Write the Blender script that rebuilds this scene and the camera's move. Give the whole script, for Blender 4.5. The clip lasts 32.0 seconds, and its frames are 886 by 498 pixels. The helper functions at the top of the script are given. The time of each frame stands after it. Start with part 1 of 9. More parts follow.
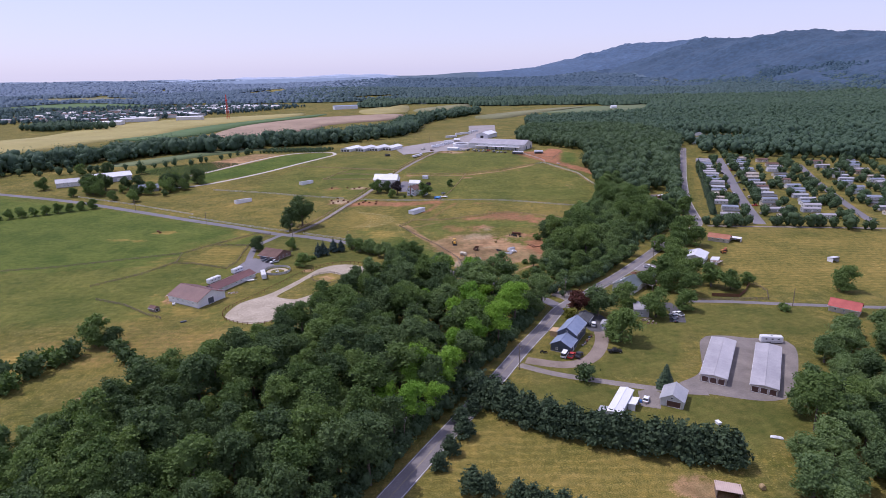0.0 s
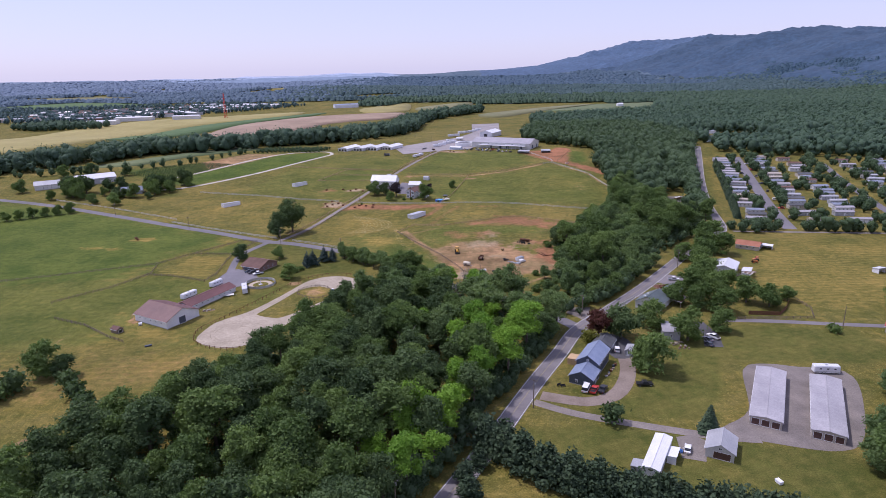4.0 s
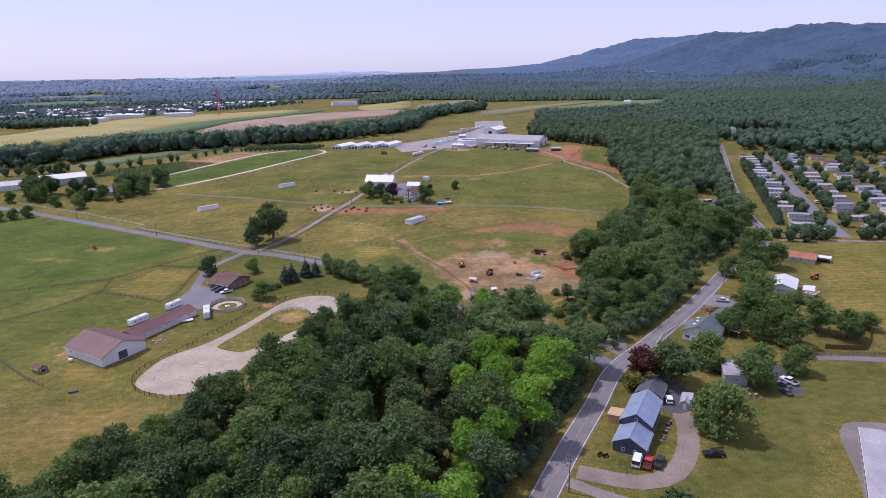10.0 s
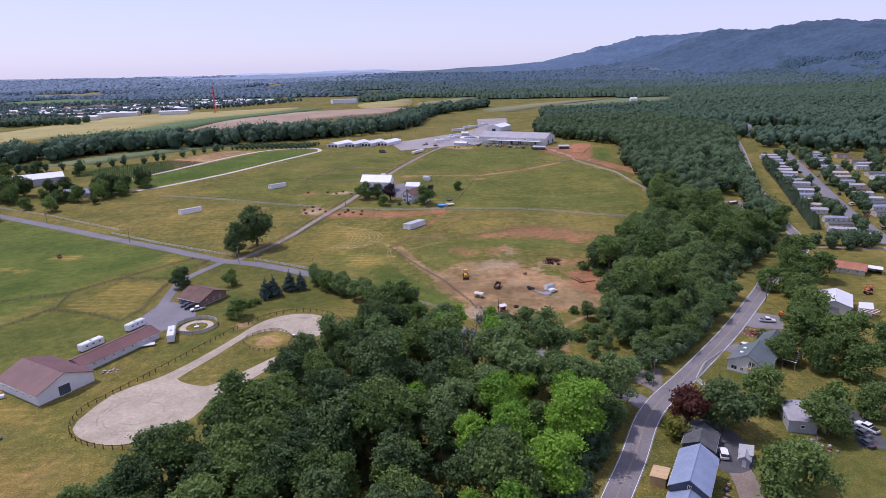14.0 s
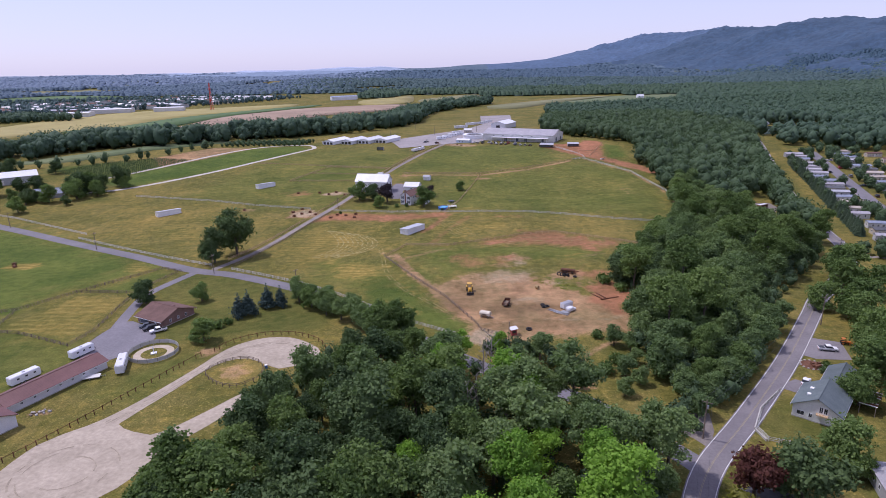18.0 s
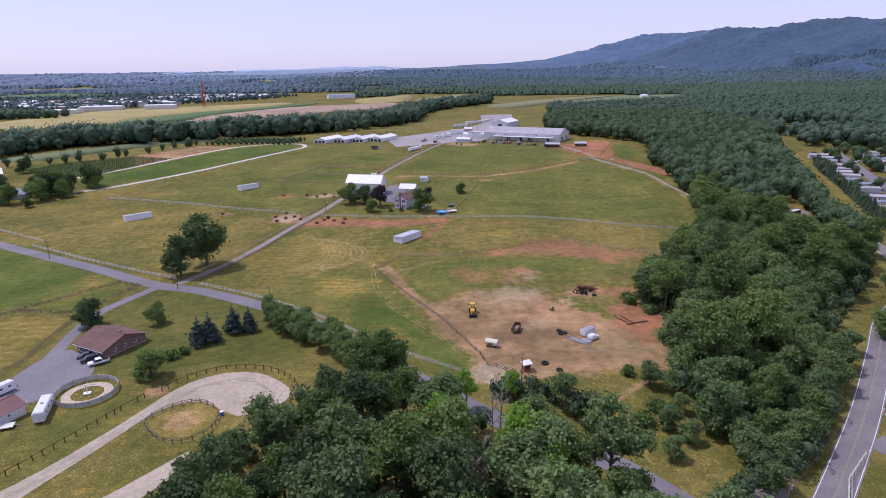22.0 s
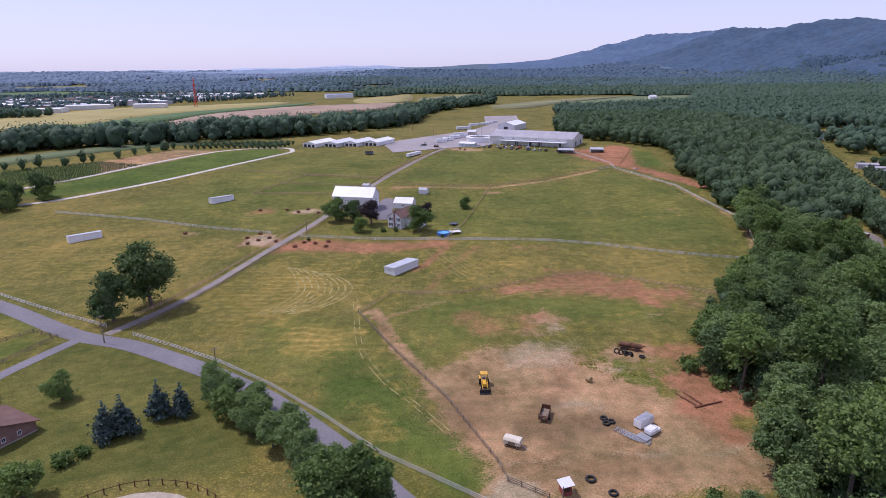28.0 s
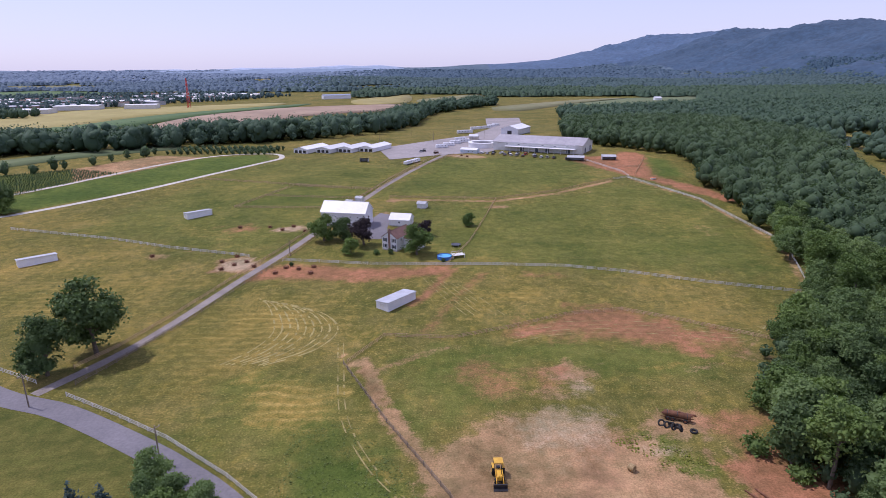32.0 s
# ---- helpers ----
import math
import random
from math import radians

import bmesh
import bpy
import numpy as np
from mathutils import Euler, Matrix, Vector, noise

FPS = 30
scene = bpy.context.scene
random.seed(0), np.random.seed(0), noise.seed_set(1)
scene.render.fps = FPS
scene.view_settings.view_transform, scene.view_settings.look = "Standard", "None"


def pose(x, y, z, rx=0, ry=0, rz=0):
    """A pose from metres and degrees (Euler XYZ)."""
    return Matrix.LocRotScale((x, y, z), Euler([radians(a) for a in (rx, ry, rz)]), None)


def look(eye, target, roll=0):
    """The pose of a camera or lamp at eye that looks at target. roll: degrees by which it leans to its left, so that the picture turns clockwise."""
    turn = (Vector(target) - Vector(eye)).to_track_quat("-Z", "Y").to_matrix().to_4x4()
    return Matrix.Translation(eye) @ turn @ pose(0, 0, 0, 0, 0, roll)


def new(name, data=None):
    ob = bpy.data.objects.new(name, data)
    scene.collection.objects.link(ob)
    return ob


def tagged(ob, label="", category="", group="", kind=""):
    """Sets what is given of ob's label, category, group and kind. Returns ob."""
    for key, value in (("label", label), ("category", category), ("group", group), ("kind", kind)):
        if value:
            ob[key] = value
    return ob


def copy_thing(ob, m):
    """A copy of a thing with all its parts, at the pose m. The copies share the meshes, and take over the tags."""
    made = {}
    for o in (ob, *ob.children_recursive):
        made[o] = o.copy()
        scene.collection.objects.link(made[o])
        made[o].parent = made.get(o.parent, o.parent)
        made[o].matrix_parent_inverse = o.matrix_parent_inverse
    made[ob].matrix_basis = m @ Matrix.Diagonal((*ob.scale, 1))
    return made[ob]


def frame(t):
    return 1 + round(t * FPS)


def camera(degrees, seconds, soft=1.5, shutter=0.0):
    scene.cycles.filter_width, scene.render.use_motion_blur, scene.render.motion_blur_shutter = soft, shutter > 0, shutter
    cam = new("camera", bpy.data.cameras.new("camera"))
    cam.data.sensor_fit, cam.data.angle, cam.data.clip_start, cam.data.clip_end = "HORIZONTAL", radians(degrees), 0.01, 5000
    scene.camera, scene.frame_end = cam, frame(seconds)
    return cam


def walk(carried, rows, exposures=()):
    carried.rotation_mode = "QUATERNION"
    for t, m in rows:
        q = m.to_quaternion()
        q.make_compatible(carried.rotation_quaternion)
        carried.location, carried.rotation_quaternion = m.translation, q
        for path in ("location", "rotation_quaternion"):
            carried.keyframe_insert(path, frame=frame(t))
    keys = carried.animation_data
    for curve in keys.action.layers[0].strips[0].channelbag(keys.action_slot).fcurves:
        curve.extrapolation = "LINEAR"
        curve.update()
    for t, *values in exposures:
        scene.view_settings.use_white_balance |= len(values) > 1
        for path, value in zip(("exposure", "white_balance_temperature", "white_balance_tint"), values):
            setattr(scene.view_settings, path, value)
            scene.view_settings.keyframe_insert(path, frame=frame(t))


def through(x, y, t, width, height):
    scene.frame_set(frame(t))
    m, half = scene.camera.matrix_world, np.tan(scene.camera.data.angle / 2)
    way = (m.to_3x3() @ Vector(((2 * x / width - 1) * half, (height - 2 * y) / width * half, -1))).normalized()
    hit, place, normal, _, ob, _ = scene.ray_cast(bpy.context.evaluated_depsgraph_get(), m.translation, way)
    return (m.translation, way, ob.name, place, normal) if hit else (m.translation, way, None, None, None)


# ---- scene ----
cam = camera(72.00, 32.0, soft=0.7)
PATH = [
    (0.0, pose(0.03, 0.03, 110.01, 73.560, 0, 0.002) @ pose(0, 0, 0, 0, 0, -0.870)),
    (1.0, pose(0.79, 8.96, 109.44, 73.479, 0, 0.166) @ pose(0, 0, 0, 0, 0, -1.086)),
    (2.0, pose(1.03, 17.74, 108.31, 73.467, 0, 0.244) @ pose(0, 0, 0, 0, 0, -1.113)),
    (3.0, pose(1.06, 26.50, 106.97, 73.478, 0, 0.279) @ pose(0, 0, 0, 0, 0, -1.083)),
    (4.0, pose(0.99, 35.20, 105.62, 73.488, 0, 0.296) @ pose(0, 0, 0, 0, 0, -1.051)),
    (5.0, pose(0.84, 43.84, 104.35, 73.483, 0, 0.317) @ pose(0, 0, 0, 0, 0, -1.031)),
    (6.0, pose(0.67, 52.56, 103.05, 73.468, 0, 0.342) @ pose(0, 0, 0, 0, 0, -1.016)),
    (7.0, pose(0.51, 61.30, 101.66, 73.456, 0, 0.357) @ pose(0, 0, 0, 0, 0, -1.008)),
    (8.0, pose(0.42, 69.90, 100.25, 73.443, 0, 0.363) @ pose(0, 0, 0, 0, 0, -1.025)),
    (9.0, pose(0.38, 78.28, 98.85, 73.430, 0, 0.384) @ pose(0, 0, 0, 0, 0, -1.055)),
    (10.0, pose(0.35, 86.69, 97.38, 73.431, 0, 0.418) @ pose(0, 0, 0, 0, 0, -1.067)),
    (11.0, pose(0.35, 95.24, 95.89, 73.441, 0, 0.452) @ pose(0, 0, 0, 0, 0, -1.068)),
    (12.0, pose(0.36, 103.86, 94.58, 73.431, 0, 0.483) @ pose(0, 0, 0, 0, 0, -1.082)),
    (13.0, pose(0.31, 112.55, 93.39, 73.389, 0, 0.528) @ pose(0, 0, 0, 0, 0, -1.112)),
    (14.0, pose(0.29, 121.22, 92.15, 73.337, 0, 0.591) @ pose(0, 0, 0, 0, 0, -1.144)),
    (15.0, pose(0.36, 129.83, 90.87, 73.284, 0, 0.662) @ pose(0, 0, 0, 0, 0, -1.168)),
    (16.0, pose(0.55, 138.39, 89.66, 73.225, 0, 0.737) @ pose(0, 0, 0, 0, 0, -1.179)),
    (17.0, pose(0.56, 147.09, 88.32, 73.192, 0, 0.774) @ pose(0, 0, 0, 0, 0, -1.141)),
    (18.0, pose(0.34, 155.92, 86.81, 73.193, 0, 0.767) @ pose(0, 0, 0, 0, 0, -1.052)),
    (19.0, pose(0.04, 164.73, 85.29, 73.204, 0, 0.724) @ pose(0, 0, 0, 0, 0, -0.945)),
    (20.0, pose(-0.09, 173.44, 83.94, 73.198, 0, 0.677) @ pose(0, 0, 0, 0, 0, -0.874)),
    (21.0, pose(-0.11, 182.19, 82.57, 73.206, 0, 0.633) @ pose(0, 0, 0, 0, 0, -0.817)),
    (22.0, pose(-0.12, 191.09, 81.10, 73.238, 0, 0.606) @ pose(0, 0, 0, 0, 0, -0.763)),
    (23.0, pose(-0.12, 200.12, 79.77, 73.267, 0, 0.605) @ pose(0, 0, 0, 0, 0, -0.723)),
    (24.0, pose(-0.26, 209.10, 78.93, 73.273, 0, 0.597) @ pose(0, 0, 0, 0, 0, -0.691)),
    (25.0, pose(-0.54, 217.92, 78.61, 73.261, 0, 0.583) @ pose(0, 0, 0, 0, 0, -0.656)),
    (26.0, pose(-0.74, 226.68, 78.64, 73.240, 0, 0.595) @ pose(0, 0, 0, 0, 0, -0.616)),
    (27.0, pose(-0.82, 235.49, 78.78, 73.227, 0, 0.642) @ pose(0, 0, 0, 0, 0, -0.559)),
    (28.0, pose(-1.01, 244.46, 78.72, 73.236, 0, 0.661) @ pose(0, 0, 0, 0, 0, -0.493)),
    (29.0, pose(-1.28, 253.48, 78.66, 73.244, 0, 0.655) @ pose(0, 0, 0, 0, 0, -0.430)),
    (30.0, pose(-1.57, 262.47, 78.76, 73.234, 0, 0.637) @ pose(0, 0, 0, 0, 0, -0.378)),
    (31.0, pose(-1.88, 271.33, 78.98, 73.223, 0, 0.611) @ pose(0, 0, 0, 0, 0, -0.351)),
    (32.0, pose(-2.21, 280.03, 79.11, 73.244, 0, 0.566) @ pose(0, 0, 0, 0, 0, -0.349)),
]
walk(cam, PATH, ((0.0, -0.15, 6000, 24), (32.0, -0.15, 6000, 24)))

# ---------------------------------------------------------------- sky and sun
world = bpy.data.worlds.new("world")
scene.world = world
world.use_nodes = True
wn = world.node_tree.nodes
sky = wn.new("ShaderNodeTexSky")
sky.sky_type = "NISHITA"
sky.sun_disc = False
SUN_EL, SUN_AZ = radians(62), radians(-70)      # azimuth from +y towards +x
sky.sun_elevation, sky.sun_rotation = SUN_EL, SUN_AZ
sky.air_density, sky.dust_density, sky.ozone_density = 1.0, 0.6, 2.0
# summer haze: a pale veil over the clear sky
veil = wn.new("ShaderNodeMix")
veil.data_type = "RGBA"
veil.inputs[0].default_value = 0.62
veil.inputs[7].default_value = (5.85, 5.85, 7.9, 1)
world.node_tree.links.new(sky.outputs[0], veil.inputs[6])
world.node_tree.links.new(veil.outputs[2], wn["Background"].inputs[0])
wn["Background"].inputs[1].default_value = 0.14
sun = new("sun", bpy.data.lights.new("sun", "SUN"))
sun.data.energy, sun.data.angle, sun.data.color = 3.2, radians(0.6), (1.0, 0.95, 0.87)
sun_dir = Vector((math.sin(SUN_AZ) * math.cos(SUN_EL), math.cos(SUN_AZ) * math.cos(SUN_EL), math.sin(SUN_EL)))
sun.matrix_world = look(sun_dir * 1000, (0, 0, 0))

# ---------------------------------------------------------------- materials
def nodes_of(name):
    m = bpy.data.materials.new(name)
    m.use_nodes = True
    nt = m.node_tree
    return m, nt, nt.nodes["Principled BSDF"]


def link(nt, a, b):
    nt.links.new(a, b)


def noise_node(nt, scale, detail=4.0, rough=0.55, coords="Object", stretch=None):
    tc = nt.nodes.new("ShaderNodeTexCoord")
    n = nt.nodes.new("ShaderNodeTexNoise")
    n.inputs["Scale"].default_value, n.inputs["Detail"].default_value = scale, detail
    n.inputs["Roughness"].default_value = rough
    if stretch:
        mp = nt.nodes.new("ShaderNodeMapping")
        mp.inputs["Scale"].default_value = stretch
        link(nt, tc.outputs[coords], mp.inputs[0])
        link(nt, mp.outputs[0], n.inputs["Vector"])
    else:
        link(nt, tc.outputs[coords], n.inputs["Vector"])
    return n


def ramp_node(nt, fac, lo, hi, c0=(0, 0, 0), c1=(1, 1, 1)):
    r = nt.nodes.new("ShaderNodeValToRGB")
    r.color_ramp.elements[0].position, r.color_ramp.elements[1].position = lo, hi
    r.color_ramp.elements[0].color, r.color_ramp.elements[1].color = (*c0, 1), (*c1, 1)
    link(nt, fac, r.inputs[0])
    return r


def mix_node(nt, fac, a, b, kind="MIX"):
    m = nt.nodes.new("ShaderNodeMix")
    m.data_type, m.blend_type = "RGBA", kind
    for sock, v in ((m.inputs[0], fac), (m.inputs[6], a), (m.inputs[7], b)):
        if isinstance(v, (int, float)):
            sock.default_value = v
        elif isinstance(v, tuple):
            sock.default_value = (*v, 1)
        else:
            link(nt, v, sock)
    return m.outputs[2]


def math_node(nt, op, a, b=0.0, clamp=False):
    m = nt.nodes.new("ShaderNodeMath")
    m.operation, m.use_clamp = op, clamp
    for sock, v in ((m.inputs[0], a), (m.inputs[1], b)):
        if isinstance(v, (int, float)):
            sock.default_value = v
        else:
            link(nt, v, sock)
    return m.outputs[0]


def bump_node(nt, p, height, strength=0.3, dist=0.1):
    b = nt.nodes.new("ShaderNodeBump")
    b.inputs["Strength"].default_value, b.inputs["Distance"].default_value = strength, dist
    link(nt, height, b.inputs["Height"])
    link(nt, b.outputs[0], p.inputs["Normal"])


def surface(name, c0, c1, scale=1.5, rough=0.7, metal=0.0, fine=14.0, var=0.35, bump=0.2, stretch=None, ribs=0.0, rib_axis="X"):
    """A worn surface: two tones at a large scale, grain at a small one, slight tone shift from object to object."""
    m, nt, p = nodes_of(name)
    big = noise_node(nt, scale, 5, 0.6, stretch=stretch)
    small = noise_node(nt, fine, 3, 0.6)
    col = mix_node(nt, ramp_node(nt, big.outputs[0], 0.36, 0.66).outputs[0], c0, c1)
    col = mix_node(nt, var, col, mix_node(nt, 1.0, col, ramp_node(nt, small.outputs[0], 0.3, 0.75, (0.62, 0.62, 0.62), (1.25, 1.25, 1.25)).outputs[0], "MULTIPLY"))
    info = nt.nodes.new("ShaderNodeObjectInfo")
    tone = ramp_node(nt, info.outputs["Random"], 0, 1, (0.9, 0.9, 0.9), (1.08, 1.08, 1.08))
    col = mix_node(nt, 1.0, col, tone.outputs[0], "MULTIPLY")
    height = small.outputs[0]
    if ribs:
        tc = nt.nodes.new("ShaderNodeTexCoord")
        w = nt.nodes.new("ShaderNodeTexWave")
        w.wave_type, w.bands_direction = "BANDS", rib_axis
        w.inputs["Scale"].default_value = ribs
        link(nt, tc.outputs["Object"], w.inputs["Vector"])
        lines = ramp_node(nt, w.outputs["Fac"], 0.82, 0.97)
        height = lines.outputs[0]
        col = mix_node(nt, math_node(nt, "MULTIPLY", lines.outputs[0], 0.22), col, mix_node(nt, 1.0, col, (0.55, 0.55, 0.55), "MULTIPLY"))
    link(nt, col, p.inputs["Base Color"])
    p.inputs["Roughness"].default_value, p.inputs["Metallic"].default_value = rough, metal
    if bump:
        bump_node(nt, p, height, bump, 0.05)
    return m


def leaf_material(name, dark, light, island=False, through=0.36):
    m, nt, p = nodes_of(name)
    clump = nt.nodes.new("ShaderNodeNewGeometry").outputs["Random Per Island"]
    if island:
        stand = noise_node(nt, 0.011, 3, 0.6)
        rnd = math_node(nt, "ADD", math_node(nt, "MULTIPLY", clump, 0.45), math_node(nt, "MULTIPLY", ramp_node(nt, stand.outputs[0], 0.34, 0.66).outputs[0], 0.5))
    else:
        rnd = nt.nodes.new("ShaderNodeObjectInfo").outputs["Random"]
        rnd = math_node(nt, "ADD", math_node(nt, "MULTIPLY", rnd, 0.95), math_node(nt, "MULTIPLY", clump, 0.45))
    n = noise_node(nt, 0.35, 3, 0.6)
    n2 = noise_node(nt, 2.2, 2, 0.6)
    f = math_node(nt, "ADD", math_node(nt, "MULTIPLY", rnd, 0.55), math_node(nt, "MULTIPLY", n.outputs[0], 0.3))
    f = math_node(nt, "ADD", f, math_node(nt, "MULTIPLY", n2.outputs[0], 0.3))
    n3 = noise_node(nt, 0.085, 2, 0.55)
    f = math_node(nt, "ADD", f, math_node(nt, "MULTIPLY", ramp_node(nt, n3.outputs[0], 0.32, 0.68).outputs[0], 0.36 if island else 0.14))
    f = math_node(nt, "SUBTRACT", f, 0.24 if island else 0.11, True)
    col = mix_node(nt, f, dark, light)
    link(nt, col, p.inputs["Base Color"])
    p.inputs["Roughness"].default_value = 0.65
    p.inputs["Specular IOR Level"].default_value = 0.14
    t = nt.nodes.new("ShaderNodeBsdfTranslucent")
    link(nt, mix_node(nt, 1.0, col, (1.2, 1.3, 0.7), "MULTIPLY"), t.inputs[0])
    mx = nt.nodes.new("ShaderNodeMixShader")
    mx.inputs[0].default_value = through
    link(nt, p.outputs[0], mx.inputs[1])
    link(nt, t.outputs[0], mx.inputs[2])
    link(nt, mx.outputs[0], nt.nodes["Material Output"].inputs[0])
    return m


M_ASPHALT = surface("asphalt", (0.17, 0.155, 0.162), (0.225, 0.205, 0.212), 0.08, 0.85, fine=1.6, var=0.5)
M_LANE = surface("lane_asphalt", (0.155, 0.147, 0.162), (0.205, 0.192, 0.21), 0.06, 0.85, fine=1.2, var=0.5)
M_DRIVE = surface("black_asphalt", (0.07, 0.068, 0.075), (0.10, 0.097, 0.105), 0.2, 0.85, fine=2.0, var=0.5)
M_GRAVEL = surface("gravel", (0.19, 0.165, 0.15), (0.275, 0.24, 0.215), 0.12, 0.95, fine=2.2, var=0.7)
M_LOT = surface("dusty_gravel", (0.24, 0.22, 0.215), (0.32, 0.29, 0.285), 0.03, 0.95, fine=0.4, var=0.5)
M_SAND = surface("arena_sand", (0.39, 0.33, 0.25), (0.5, 0.425, 0.33), 0.12, 0.95, fine=0.9, var=0.5)
M_PALEGRAVEL = surface("pale_gravel", (0.5, 0.47, 0.41), (0.6, 0.57, 0.5), 0.1, 0.95, fine=1.0)
M_LINE = surface("road_paint", (0.6, 0.6, 0.58), (0.75, 0.75, 0.72), 0.5, 0.7)
M_YLINE = surface("yellow_paint", (0.30, 0.25, 0.15), (0.36, 0.30, 0.19), 0.5, 0.7)
M_WHITE = surface("white_paint", (0.72, 0.73, 0.76), (0.8, 0.8, 0.81), 0.4, 0.55, fine=5, var=0.25)
M_WHITEROOF = surface("white_metal_roof", (0.66, 0.67, 0.7), (0.75, 0.75, 0.77), 0.15, 0.45, fine=3, var=0.25, ribs=0.55)
M_GREYROOF = surface("grey_metal_roof", (0.36, 0.37, 0.40), (0.46, 0.46, 0.48), 0.2, 0.42, fine=3, var=0.4, ribs=0.5)
M_STOREROOF = surface("storage_roof", (0.33, 0.315, 0.34), (0.43, 0.41, 0.43), 0.15, 0.5, fine=2, var=0.5, ribs=0.5)
M_BLUEROOF = surface("blue_metal_roof", (0.21, 0.26, 0.38), (0.28, 0.33, 0.45), 0.25, 0.42, fine=3, var=0.3, ribs=0.6)
M_REDROOF = surface("red_metal_roof", (0.125, 0.052, 0.048), (0.175, 0.078, 0.07), 0.15, 0.5, fine=2.5, var=0.4, ribs=0.45)
M_BROWNROOF = surface("brown_shingle", (0.13, 0.07, 0.056), (0.18, 0.1, 0.082), 0.3, 0.85, fine=4, var=0.6)
M_DARKROOF = surface("dark_shingle", (0.075, 0.08, 0.09), (0.12, 0.125, 0.135), 0.3, 0.85, fine=4, var=0.6)
M_GREENROOF = surface("green_grey_shingle", (0.09, 0.115, 0.12), (0.13, 0.16, 0.165), 0.3, 0.8, fine=4, var=0.5)
M_TERRAROOF = surface("terracotta_shingle", (0.34, 0.13, 0.075), (0.42, 0.18, 0.11), 0.3, 0.8, fine=4, var=0.5)
M_BEIGEROOF = surface("beige_shingle", (0.38, 0.33, 0.28), (0.46, 0.41, 0.36), 0.3, 0.8, fine=4, var=0.5)
M_BLUESHINGLE = surface("blue_grey_shingle", (0.19, 0.22, 0.29), (0.27, 0.30, 0.37), 0.3, 0.8, fine=4, var=0.5)
M_SIDING = surface("pale_siding", (0.6, 0.6, 0.58), (0.7, 0.7, 0.68), 0.3, 0.6, fine=3, var=0.25, ribs=1.6, rib_axis="Z")
M_DARKSIDING = surface("dark_blue_siding", (0.06, 0.075, 0.10), (0.09, 0.105, 0.135), 0.3, 0.6, fine=3, ribs=1.6, rib_axis="Z")
M_BEIGE = surface("beige_siding", (0.5, 0.44, 0.36), (0.58, 0.52, 0.44), 0.3, 0.6, fine=3, ribs=1.6, rib_axis="Z")
M_GREYSIDING = surface("grey_siding", (0.36, 0.37, 0.39), (0.45, 0.46, 0.48), 0.3, 0.6, fine=3, ribs=1.6, rib_axis="Z")
M_BRICK = surface("brick_wall", (0.22, 0.13, 0.11), (0.30, 0.18, 0.15), 0.6, 0.85, fine=7, var=0.6)
M_BROWN = surface("brown_door", (0.09, 0.045, 0.035), (0.14, 0.07, 0.055), 0.6, 0.6, fine=5, ribs=2.5, rib_axis="Z")
M_GLASS = surface("window_glass", (0.025, 0.03, 0.04), (0.05, 0.055, 0.065), 0.5, 0.08, bump=0.0)
M_WOOD = surface("weathered_wood", (0.17, 0.13, 0.095), (0.27, 0.22, 0.17), 1.0, 0.85, fine=9, var=0.6)
M_SHEDROOF = surface("blue_grey_metal_roof", (0.4, 0.42, 0.47), (0.5, 0.52, 0.57), 0.3, 0.45, fine=3, var=0.3, ribs=0.6)
M_PALEWOOD = surface("fresh_wood", (0.48, 0.32, 0.17), (0.6, 0.43, 0.26), 0.8, 0.8, fine=7, var=0.4)
M_WHITEWOOD = surface("white_board", (0.62, 0.61, 0.57), (0.74, 0.73, 0.7), 0.6, 0.7, fine=6)
M_CONCRETE = surface("concrete", (0.36, 0.34, 0.31), (0.46, 0.44, 0.41), 0.4, 0.9, fine=5)
M_RUST = surface("rusted_steel", (0.13, 0.055, 0.03), (0.24, 0.11, 0.06), 0.8, 0.8, 0.3, fine=8, var=0.6)
M_STEEL = surface("galvanised_steel", (0.4, 0.41, 0.43), (0.55, 0.56, 0.58), 0.8, 0.45, 0.6, fine=8)
M_TYRE = surface("tyre_rubber", (0.018, 0.018, 0.019), (0.032, 0.031, 0.03), 1.0, 0.9, fine=8)
M_BLACK = surface("black_paint", (0.02, 0.02, 0.022), (0.035, 0.035, 0.038), 0.6, 0.3, fine=6)
M_RED = surface("red_paint", (0.5, 0.04, 0.03), (0.6, 0.06, 0.045), 0.6, 0.35, fine=6)
M_ORANGE = surface("orange_paint", (0.55, 0.16, 0.03), (0.65, 0.22, 0.05), 0.6, 0.45, fine=6)
M_YELLOW = surface("machine_yellow", (0.6, 0.33, 0.03), (0.7, 0.42, 0.05), 0.8, 0.45, fine=6)
M_BLUE = surface("blue_paint", (0.04, 0.14, 0.45), (0.06, 0.19, 0.55), 0.6, 0.4, fine=6)
M_SILVER = surface("silver_paint", (0.38, 0.39, 0.41), (0.45, 0.46, 0.48), 0.6, 0.3, 0.5, fine=6)
M_WATER = surface("pool_water", (0.05, 0.33, 0.62), (0.08, 0.42, 0.72), 0.8, 0.06, fine=1.5, bump=0.15)
M_POND = surface("pond_water", (0.05, 0.07, 0.07), (0.08, 0.10, 0.10), 0.05, 0.08, fine=0.8, bump=0.05)
M_HAY = surface("old_hay", (0.30, 0.21, 0.10), (0.42, 0.31, 0.16), 0.8, 0.95, fine=6, var=0.6)
M_BARK = surface("bark", (0.10, 0.08, 0.06), (0.17, 0.14, 0.11), 1.2, 0.95, fine=6, var=0.6)
